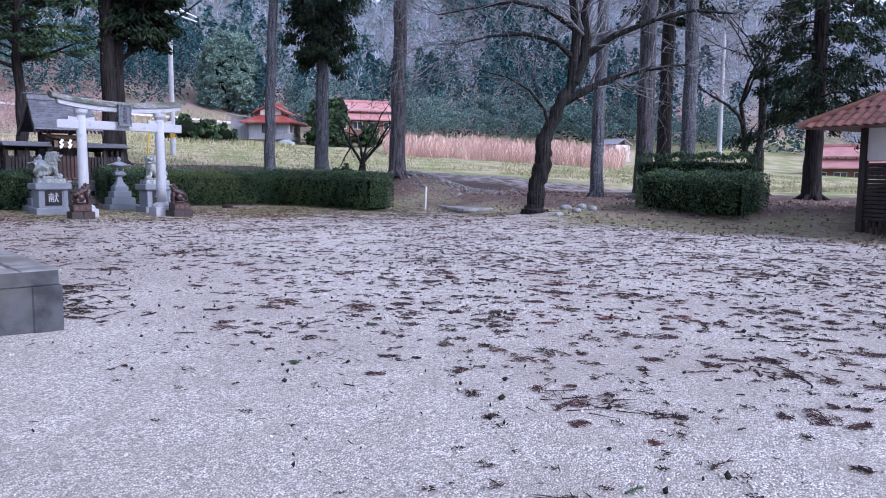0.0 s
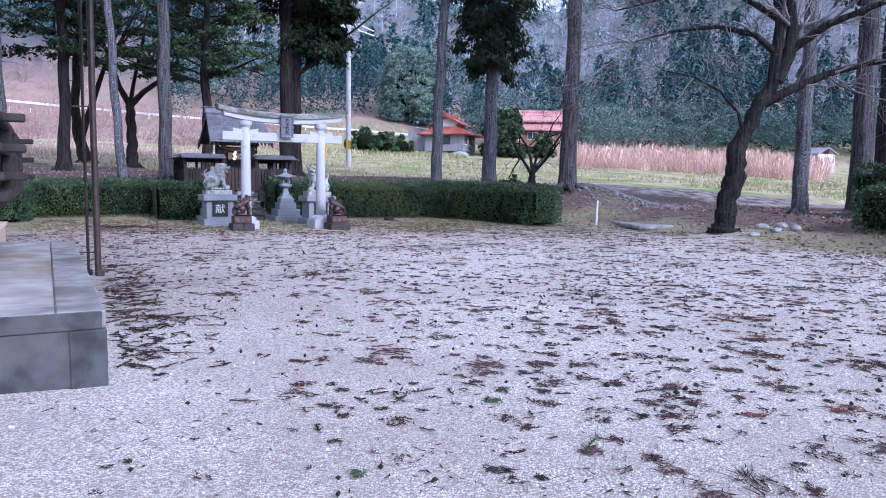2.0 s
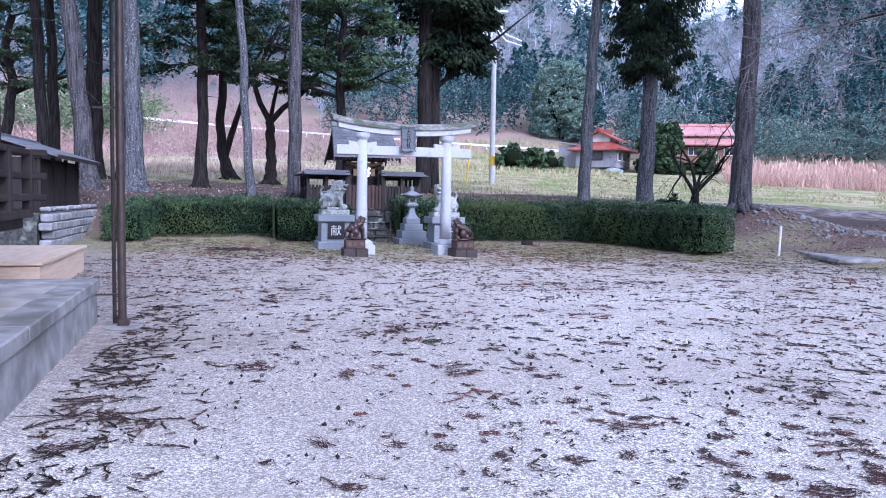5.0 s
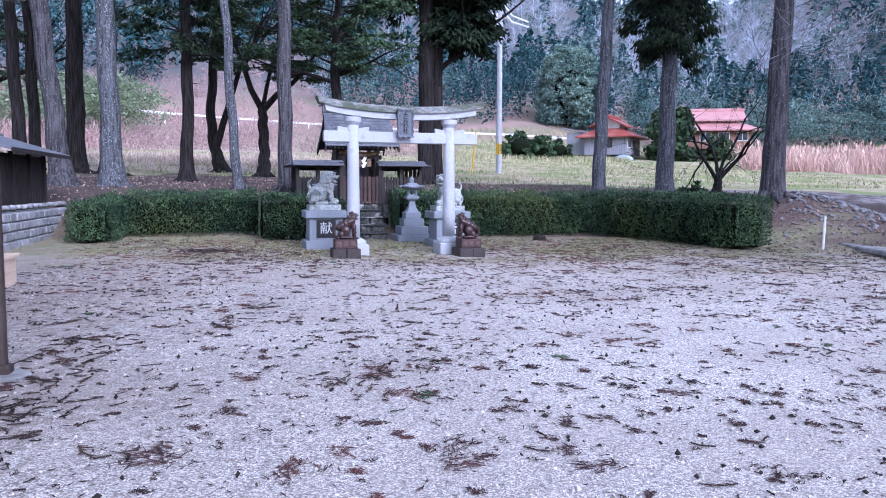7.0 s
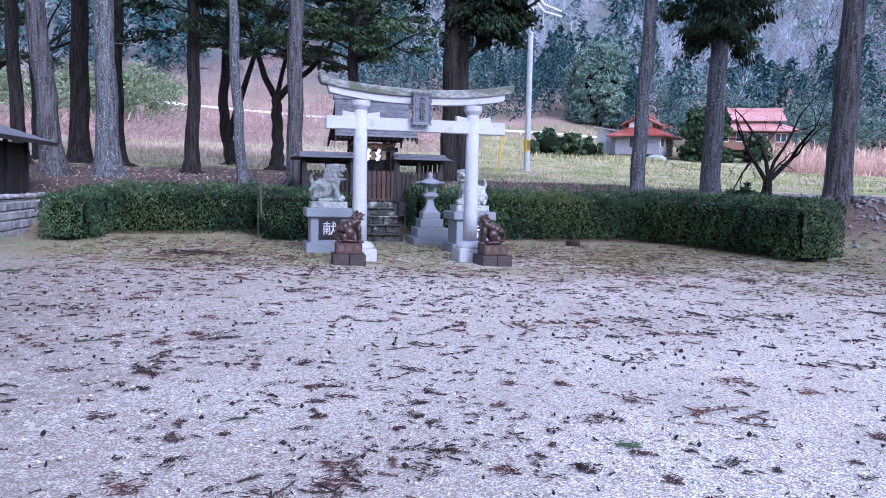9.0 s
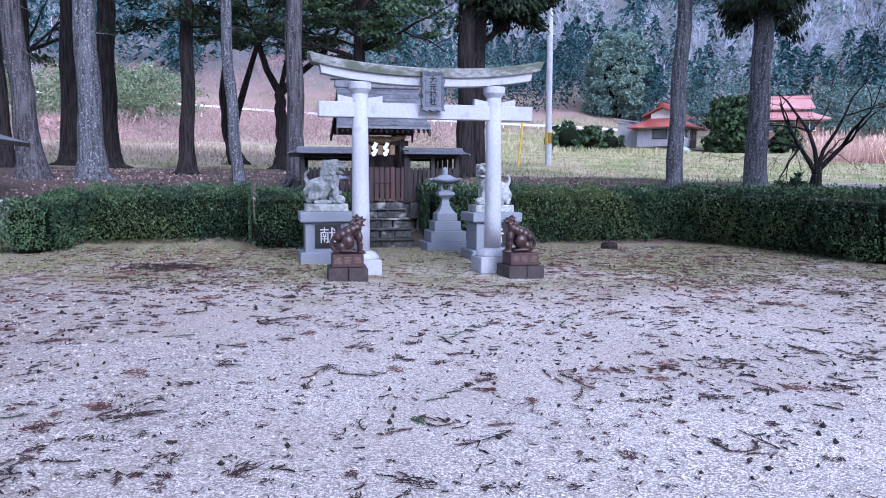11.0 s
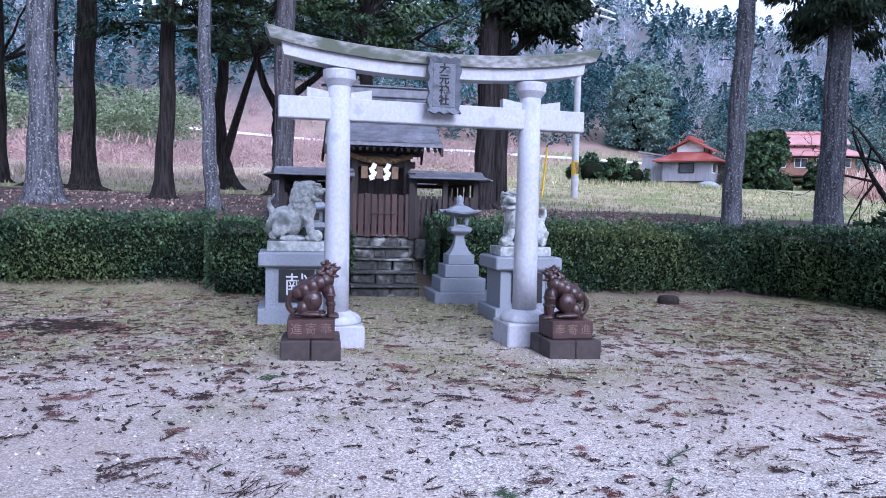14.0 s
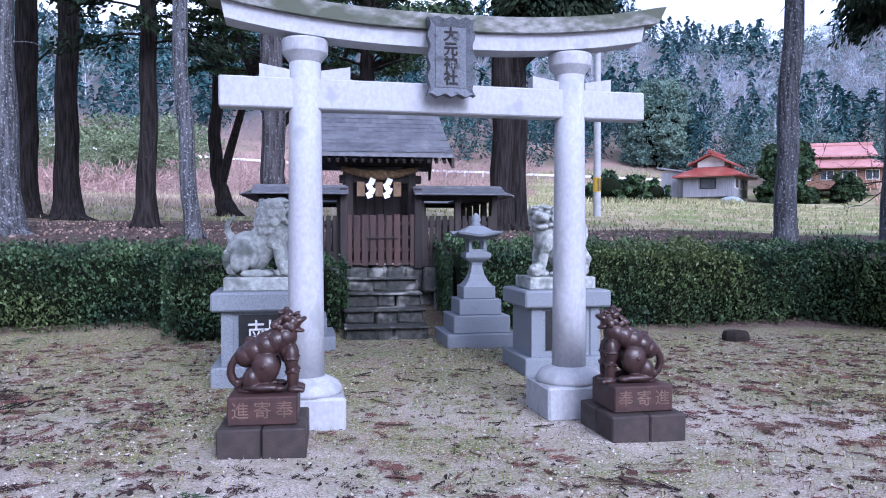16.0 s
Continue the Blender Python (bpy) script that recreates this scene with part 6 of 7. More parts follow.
def litter_spots(n, rng, clump=0.5):
    """Scattered spots in the yard, in drifts."""
    out = []
    hubs = [(rng.uniform(1.5, 17), rng.uniform(1, 27)) for _ in range(150)]
    while len(out) < n:
        if rng.random() < clump:
            h = hubs[int(rng.integers(0, len(hubs)))]
            x, y = h[0] + rng.normal(0, 0.45), h[1] + rng.normal(0, 0.45)
        else:
            x, y = rng.uniform(-1, 18), rng.uniform(0.3, 28)
        if -0.5 < x - 1.75 * (y < 13.6) and y > 0.2 and not (x < 1.7 and 6.7 < y < 13.6) and y < 28 - 0.1 * max(0, x - 12) and not (4.9 < x < 8.9 and 22.1 < y < 28):
            dens = 0.3 + 0.7 * min(1, max(0, (x * 0.6 + y * 0.35 - 3.0) / 6)) * (0.55 + 0.45 * math.sin(x * 0.9 + 1) * math.cos(y * 0.7))
            if rng.random() < dens:
                out.append((x, y))
    return out


rg = np.random.default_rng(41)
sprig_mesh("fallen_sprays", 2200, rg, litter_spots(2200, rg), 0.068, M_SPRIG, "dry brown cedar sprays scattered over the gravel")
sprig_mesh("green_sprays", 90, rg, litter_spots(90, rg, 0.1), 0.15, M_SPRIGG, "fresh green cedar sprays scattered over the gravel")
drift = [(1.62 + abs(rg.normal(0, 0.4)), rg.uniform(7.2, 14.5)) for _ in range(380)] + [(rg.normal(2.6, 0.35), rg.normal(24.3, 0.3)) for _ in range(90)] + [(rg.normal(6.8, 0.6), rg.normal(24.6, 0.9)) for _ in range(60)]
sprig_mesh("drifted_sprays", len(drift), rg, drift, 0.11, M_SPRIG, "dark cedar litter drifted along the platform's foot")
bank = [(rg.uniform(16.5, 30), rg.uniform(14, 27)) for _ in range(800)] + [(rg.uniform(-2, 20), rg.uniform(30, 41)) for _ in range(400)]
sprig_mesh("bank_litter", len(bank), rg, bank, 0.18, M_SPRIG, "brown fallen twigs covering the bank and lane")


def scatter_solids(name, pts, sizes, material, label, rng, flat=0.7):
    base = np.array([(1, 0, 0), (-1, 0, 0), (0, 1, 0), (0, -1, 0), (0, 0, 1), (0, 0, -1)], float)
    tri = np.array([(0, 2, 4), (2, 1, 4), (1, 3, 4), (3, 0, 4), (2, 0, 5), (1, 2, 5), (3, 1, 5), (0, 3, 5)])
    n = len(pts)
    sc = sizes[:, None, None] * rng.uniform(0.6, 1.3, (n, 1, 3)) * np.array((1, 1, flat))
    a = rng.uniform(0, 6.283, n)
    v = base[None] * sc + rng.normal(0, 0.15, (n, 6, 3)) * sizes[:, None, None]
    c, s = np.cos(a)[:, None], np.sin(a)[:, None]
    v = np.stack([v[..., 0] * c - v[..., 1] * s, v[..., 0] * s + v[..., 1] * c, v[..., 2]], -1) + pts[:, None]
    f = tri[None] + (np.arange(n) * 6)[:, None, None]
    return tagged(put(name, raw_mesh(name, v.reshape(-1, 3), f.reshape(-1, 3)), material), label, "litter", kind="stuff")


pp = np.stack([rg.uniform(-0.5, 15, 17000), rg.uniform(0.6, 23.5, 17000)], 1)
pp = pp[pp[:, 1] + 0.12 * pp[:, 0] + rg.normal(0, 1.2, len(pp)) < 20.5]
pp = pp[~((pp[:, 0] < 1.7) & (pp[:, 1] > 6.7) & (pp[:, 1] < 13.6))]
scatter_solids("gravel_stones", np.column_stack([pp, terr(pp[:, 0], pp[:, 1]) + 0.002]), rg.uniform(0.006, 0.017, len(pp)), M_PEBBLE, "loose pale gravel stones", rg)
cc = np.array(litter_spots(1500, rg, 0.3))
scatter_solids("cedar_cones", np.column_stack([cc, terr(cc[:, 0], cc[:, 1]) + 0.014]), rg.uniform(0.012, 0.022, len(cc)), M_CONE, "small dark fallen cedar cones", rg, 1.0)
rub = np.stack([rg.normal(22.2, 1.6, 1500), rg.normal(27.5, 1.7, 1500)], 1)
scatter_solids("rubble", np.column_stack([rub, terr(rub[:, 0], rub[:, 1]) + 0.02]), rg.uniform(0.03, 0.1, len(rub)), M_BLOCK, "heap of pale broken stones and leaves", rg)
nl = 12000
lx, ly = np.where(rg.random(nl) < 0.6, rg.uniform(17.3, 32, nl), rg.uniform(-4, 18, nl)), rg.uniform(5, 31, nl)
ly = np.where(lx < 17.5, rg.uniform(29.5, 42, nl), ly)
v, f = quads(np.column_stack([lx, ly, terr(lx, ly) + 0.02]), 0.055, rg, 1.5, 0, None)
tagged(put("fallen_leaves", raw_mesh("fallen_leaves", v, f), M_LEAFLITTER), "brown fallen leaves on the bank", "leaves", kind="stuff")


def blades(name, x, y, height, width, material, label, rng, lean=0.25, plume=0.0):
    """Upright grass blades as thin triangles, with a plume where tall."""
    n = len(x)
    z = terr(x, y)
    a = rng.uniform(0, 6.283, n)
    w = width * rng.uniform(0.6, 1.4, n)
    h = height * rng.uniform(0.6, 1.25, n)
    ln = rng.normal(0, lean, (n, 2)) * h[:, None]
    p0 = np.column_stack([x - np.cos(a) * w, y - np.sin(a) * w, z - 0.05])
    p1 = np.column_stack([x + np.cos(a) * w, y + np.sin(a) * w, z - 0.05])
    p2 = np.column_stack([x + ln[:, 0], y + ln[:, 1], z + h])
    v, f = np.stack([p0, p1, p2], 1).reshape(-1, 3), np.arange(n * 3).reshape(-1, 3)
    if plume:
        k = rng.random(n) < 0.35
        q = p2[k]
        d = plume * rng.uniform(0.6, 1.2, (len(q), 1))
        ww = np.column_stack([np.cos(a[k]), np.sin(a[k]), np.zeros(len(q))]) * d * 0.16
        tip = q + np.column_stack([rng.normal(0, 0.2, len(q)), rng.normal(0, 0.2, len(q)), np.ones(len(q))]) * d
        v2 = np.stack([q - np.array((0, 0, 0.1)) , (q + tip) / 2 + ww, tip], 1).reshape(-1, 3)
        f = np.concatenate([f, np.arange(len(v2)).reshape(-1, 3) + len(v)])
        v = np.concatenate([v, v2])
    return tagged(put(name, raw_mesh(name, v, f), material), label, "grass", kind="stuff")


# ---- fields, road and far things ----
def polar(r, az):
    return 5 + r * np.sin(np.radians(az)), 5 + r * np.cos(np.radians(az))


r, a = rg.uniform(73, 96, 34000), rg.uniform(34.5, 54, 34000)
x, y = polar(r, a)
sel = wobble(x, y, 0.45, 2.0) + rg.normal(0, 0.4, len(x)) > -0.15
x, y = x[sel], y[sel]
blades("reed_bed", x, y, 1.55 + 0.6 * wobble(x, y, 0.35) + 0.3 * wobble(x, y, 1.1, 2.0), 0.03, M_REED, "tall dry pinkish reeds with feathery plumes", rg, 0.4, 0.5)
x, y = rg.uniform(-14, 48, 22000), rg.uniform(43.5, 82, 22000)
blades("field_grass", x, y, 0.15, 0.05, M_DRYGRASS, "rough yellow-green grass of a fallow field", rg, 0.5)
r, a = rg.uniform(48, 62, 5000), rg.uniform(-24, 6, 5000)
x, y = polar(r, a)
blades("pale_grass", x, y, 0.4, 0.045, M_PALEGRASS, "pale dry grass at the field's edge", rg, 0.4)
r, a = rg.uniform(46, 84, 14000), rg.uniform(44, 74, 14000)
x, y = polar(r, a)
far_side = 0.72 * x + 0.7 * y > 51
blades("lane_side_grass", x[far_side], y[far_side], 0.16, 0.05, M_DRYGRASS, "rough grass of the field beyond the lane", rg, 0.5)
x, y = rg.uniform(9.5, 24, 900), rg.uniform(29, 42, 900)
r, a = rg.uniform(84, 131, 7000), rg.uniform(12, 27, 7000)
xx, yy = polar(r, a)
blades("slope_grass", xx, yy, 0.6, 0.06, M_DRYGRASS, "dry tan grass on the slope below the road", rg, 0.4)
blades("weeds", x, y, 0.2, 0.02, M_SPRIGG, "sparse green weeds behind the hedge", rg, 0.5)


def ribbon(name, label, az0, az1, r0, r1, z0, z1, h, material, n=40):
    bm = bmesh.new()
    prev = None
    for i in range(n + 1):
        t = i / n
        x, y = polar(r0 + (r1 - r0) * t, az0 + (az1 - az0) * t)
        z = max(z0 + (z1 - z0) * t, gz(x, y) + 0.4)
        ring = [bm.verts.new(q) for q in ((x, y, z), (x, y, z + h), (x + 0.1, y + 0.15, z + h), (x + 0.1, y + 0.15, z))]
        if prev:
            for j in range(4):
                bm.faces.new((prev[j], prev[(j + 1) % 4], ring[(j + 1) % 4], ring[j]))
        prev = ring
    bmesh.ops.recalc_face_normals(bm, faces=bm.faces)
    t = thing("guard_rail", label, "guard rail")
    part("beam", bm, material, t)
    for i in range(n):
        x, y = polar(r0 + (r1 - r0) * (i + 0.5) / n, az0 + (az1 - az0) * (i + 0.5) / n)
        part("post", box(x, y + 0.2, gz(x, y) + 0.25, 0.16, 0.16, 0.9, 0), material, t)
    return t


ribbon("guard_rail", "white guard rail along the road on the slope", -24, 26.5, 136, 119, 15.5, 8.6, 0.32, M_RAIL)


def pole(x, y, h, label, transformer):
    p = thing("utility_pole", label, "utility pole", x, y, gz(x, y) - 0.1, 0, "utility poles")
    put("shaft", Tubes(14).add([(0, 0, 0), (0, 0, h / 2), (0, 0, h)], [0.19, 0.165, 0.14], 14).mesh("shaft"), M_POLE, p, "pale concrete shaft", True)
    part("warning_band", lathe([(0.2, 1.3), (0.2, 2.0)], 14), M_YELLOW, p, "yellow and black striped band")
    for i in range(5):
        part("stripe", box(0.2 * math.cos(-1.9 + i * 0.35), 0.2 * math.sin(-1.9 + i * 0.35), 1.65, 0.03, 0.03, 0.6, 0), M_BLACK, p)
    if transformer:
        can = part("transformer", lathe([(0.3, 8.9), (0.33, 8.95), (0.33, 9.7), (0.25, 9.78)], 14, -0.5, -0.1), M_POLE, p, "grey transformer can")
        part("cross_arm", box(-0.25, 0, 9.9, 1.5, 0.12, 0.12, 0), M_STEEL, p)
        for k in (-0.8, -0.5, -0.2):
            part("insulator", lathe([(0.04, 9.95), (0.07, 10.02), (0.04, 10.2)], 8, k, 0), M_RAIL, p)
        for k in range(2):
            put("cable_end", Tubes(5).add([(0.1, 0, 10.9 - k * 0.5), (0.7, -0.3, 10.0 - k * 0.4), (1.7, -0.6, 9.6 - k * 0.3)], [0.05, 0.06, 0.05]).mesh("cable_end"), M_RAIL, p, "white sleeved cable")
        part("cross_arm", box(0, 0, 11.6, 1.8, 0.12, 0.12, 0), M_STEEL, p)
    return p


pole(18.7, 52.0, 12.5, "pale concrete utility pole with transformer and striped band", True)
pole(52, 30, 11.8, "pale concrete utility pole beside the lane", False)
yp = thing("yellow_marker", "thin yellow guy-wire cover by the utility pole", "marker", 16.6, 51, gz(16.6, 51))
put("shaft", Tubes(8).add([(0, 0, -0.1), (0.25, 0, 2.6)], [0.05, 0.05], 8).mesh("shaft"), M_YELLOW, yp)


def house(x, y, rz, w, d, wall_h, roofm, wallm, label, lift=0.0):
    z = gz(x, y) + lift
    h = thing("farmhouse", label, "house", x, y, z - 0.3, rz, "farmhouses")
    part("wall", box(0, 0, wall_h / 2 + 0.3, w, d, wall_h + 0.6, 0), wallm, h)

    def hip(name, z0, z1, ex, ey, rx, ry=0.0):
        bm = bmesh.new()
        lo = [bm.verts.new(p) for p in ((-ex, -ey, z0), (ex, -ey, z0), (ex, ey, z0), (-ex, ey, z0))]
        mi = [bm.verts.new((p.co.x, p.co.y, z0 - 0.15)) for p in lo]
        hi = [bm.verts.new(p) for p in ((-rx, -ry, z1), (rx, -ry, z1), (rx, ry, z1), (-rx, ry, z1))]
        for i in range(4):
            j = (i + 1) % 4
            bm.faces.new((lo[i], lo[j], hi[j], hi[i]))
            bm.faces.new((mi[i], mi[j], lo[j], lo[i]))
        bm.faces.new(hi)
        bm.faces.new(mi[::-1])
        return part(name, bm, roofm, h)
    hip("skirt_roof", wall_h + 0.2, wall_h + 1.3, w / 2 + 1.0, d / 2 + 1.0, w / 2 - 1.2, d / 2 - 1.2)
    bw, bd, t = w - 2.6, d - 2.6, wall_h + 1.1
    part("upper_wall", box(0, 0, t + 0.35, bw, bd, 0.9, 0), M_PLASTER, h, "pale plaster upper wall")
    zt = t + 0.85
    rise = bd * 0.3
    bm = bmesh.new()
    for sy in (-1, 1):
        a = [bm.verts.new(p) for p in ((-bw / 2 - 0.8, sy * (bd / 2 + 0.9), zt - 0.3), (bw / 2 + 0.8, sy * (bd / 2 + 0.9), zt - 0.3), (bw / 2 + 0.8, 0, zt + rise), (-bw / 2 - 0.8, 0, zt + rise))]
        c = [bm.verts.new((v.co.x, v.co.y, v.co.z - 0.18)) for v in a]
        bm.faces.new(a)
        bm.faces.new(c[::-1])
        for i in range(4):
            bm.faces.new((a[i], c[i], c[(i + 1) % 4], a[(i + 1) % 4]))
    bmesh.ops.recalc_face_normals(bm, faces=bm.faces)
    part("main_roof", bm, roofm, h, "gabled tile roof")
    part("ridge", box(0, 0, zt + rise + 0.1, bw + 1.8, 0.5, 0.4, 0.05), roofm, h)
    for sx in (-1, 1):
        bm = bmesh.new()
        vs = [bm.verts.new(p) for p in ((sx * bw / 2, -bd / 2, zt - 0.1), (sx * bw / 2, bd / 2, zt - 0.1), (sx * bw / 2, 0, zt + rise - 0.25), (sx * (bw / 2 - 0.1), -bd / 2, zt - 0.1), (sx * (bw / 2 - 0.1), bd / 2, zt - 0.1), (sx * (bw / 2 - 0.1), 0, zt + rise - 0.25))]
        for q in ((0, 1, 2), (5, 4, 3), (0, 3, 4, 1), (1, 4, 5, 2), (2, 5, 3, 0)):
            bm.faces.new([vs[i] for i in q])
        part("gable", bm, M_PLASTER, h)
    n = int(w / 2.2)
    for i in range(n):
        wx = -w / 2 + (i + 0.5) * w / n
        win = part("window", box(wx, -d / 2 - 0.02, wall_h * 0.55 + 0.3, 1.5, 0.12, 1.2, 0.02), M_PLASTER, h, "white framed window")
        for k in (-1, 1):
            part("pane", box(wx + k * 0.36, -d / 2 - 0.09, wall_h * 0.55 + 0.3, 0.62, 0.03, 1.0, 0), M_GLASS, win)
    n = int(bw / 2)
    for i in range(n):
        wx = -bw / 2 + (i + 0.5) * bw / n
        win = part("window", box(wx, -bd / 2 - 0.02, t + 0.38, 1.3, 0.1, 0.62, 0.02), M_DARKWOOD, h, "dark framed window")
        part("pane", box(wx, -bd / 2 - 0.08, t + 0.38, 1.05, 0.03, 0.48, 0), M_PLASTER, win)
    for sx in (-1, 1):
        win = part("window", box(sx * (w / 2 + 0.02), 0, wall_h * 0.55 + 0.3, 0.12, 1.8, 1.2, 0.02), M_DARKWOOD, h)
        part("pane", box(sx * (w / 2 + 0.09), 0, wall_h * 0.55 + 0.3, 0.03, 1.5, 1.0, 0), M_GLASS, win)
    return h


house(50.5, 99, 48, 7.4, 5.6, 2.2, M_REDROOF, M_TIN, "farm building with red tile roofs and grey tin walls", 0.8)
house(65.6, 99.2, -24, 9.6, 6.4, 2.3, M_PINKROOF, M_TIMBERWALL, "two-storey farmhouse with faded red tile roof", 1.2)
house(101, 40, -66, 9, 6, 2.8, M_PINKROOF, M_TIMBERWALL, "farmhouse with faded pink roof and timber walls", -1.6)
house(104, 25.5, -72, 11, 6, 2.8, M_PINKROOF, M_PLASTER, "farmhouse with pink roof and white framed windows", -1.6)
hut = thing("small_hut", "small plaster hut with grey gabled roof beyond the reeds", "hut", 81.0, 62.0, gz(81.0, 62.0) + 0.2)
part("wall", box(0, 0, 1.0, 3, 3, 2.2, 0), M_PLASTER, hut)
for s in (-1, 1):
    part("roof", box(s * 0.85, 0, 2.5, 2.1, 3.6, 0.12, 0, rot=Euler((0, radians(s * 24), 0)).to_matrix()), M_TIN, hut)
part("door", box(0, -1.52, 0.9, 0.9, 0.06, 1.7, 0), M_TIMBERWALL, hut)
shd = thing("tin_shed", "low grey tin-roofed shed beside the farm building", "shed", 47.2, 101.5, gz(47.2, 101.5) + 0.5, 48)
part("wall", box(0, 0, 1.4, 3.6, 3.4, 3.0, 0), M_TIN, shd)
part("roof", box(0, 0, 3.1, 4.3, 4.4, 0.16, 0, rot=Euler((radians(10), 0, 0)).to_matrix()), M_TIN, shd, "sloping grey tin roof")
bm = bmesh.new()
ell(bm, (0, 0, 0.2), (1.2, 0.7, 0.6), sub=3)
for v in bm.verts:
    v.co *= 1 + 0.12 * noise.noise(v.co * 1.7)
o = part("tarpaulin", bm, M_BLUE, None, "", True)
o.matrix_basis = pose(48.6, 92.2, gz(48.6, 92.2), 0, 0, -25)
tagged(o, "heap under a pale blue tarpaulin beside the farm building", "tarpaulin")


def round_tree(x, y, h, r, seed, material, label, n=14, leaf=0.35, per=150):
    rng = np.random.default_rng(seed)
    t = thing("rounded_tree", label, "tree", x, y, gz(x, y) - 0.1)
    tb = Tubes(8)
    tb.add([(0, 0, 0), (0, 0, h * 0.4), (0.1, 0, h * 0.75)], [r * 0.09, r * 0.07, r * 0.03], 8)
    for k in range(5):
        a = rng.uniform(0, 6.28)
        tb.add([(0, 0, h * 0.25), (math.cos(a) * r * 0.5, math.sin(a) * r * 0.5, h * 0.6)], [r * 0.04, r * 0.015], 5)
    put("trunk", tb.mesh("trunk"), M_DARKBARK, t)
    blobs = []
    for i in range(n):
        u = rng.uniform(0.12, 0.95)
        k = r * math.sqrt(max(0.05, 1 - (u * 1.6 - 0.6) ** 2)) * 0.72
        a = rng.uniform(0, 6.28)
        blobs.append(((math.cos(a) * k, math.sin(a) * k, h * u), (r * 0.42, r * 0.42, r * 0.34)))
    foliage(t, blobs, per, leaf, material, seed, label="dense rounded leafy crown")
    bm = bmesh.new()
    ell(bm, (0, 0, h * 0.5), (r * 0.66, r * 0.66, h * 0.36), sub=3)
    for v in bm.verts:
        v.co += v.co.normalized() * r * 0.12 * noise.noise(v.co * (3.0 / r))
    # inner lump coloured near-black for the shade within the crown
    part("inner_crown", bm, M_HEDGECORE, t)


round_tree(56.6, 94.5, 6.3, 3.1, 61, M_EVERGREEN, "large clipped rounded evergreen between the farm buildings", 22, 0.35, 900)
round_tree(62.5, 93, 3.2, 1.9, 62, M_EVERGREEN, "small garden conifer before the farmhouse", 10, 0.25, 700)
for i, (x, y, h, r) in enumerate(((34.5, 92, 3.0, 2.2), (37.5, 93, 2.8, 2.1), (40, 93, 2.4, 1.8))):
    round_tree(x, y, h, r, 63 + i, M_EVERGREEN, "round green garden bush at the field's edge", 10, 0.3, 420)
round_tree(20.4, 32.4, 0.9, 0.7, 66, M_EVERGREEN, "low green bush at a cedar's foot", 8, 0.09, 900)
round_tree(5 + 140 * 0.388, 5 + 140 * 0.922, 13.5, 5.6, 70, M_DOME, "huge dome-shaped evergreen tree at the wood's edge", 60, 0.24, 230)


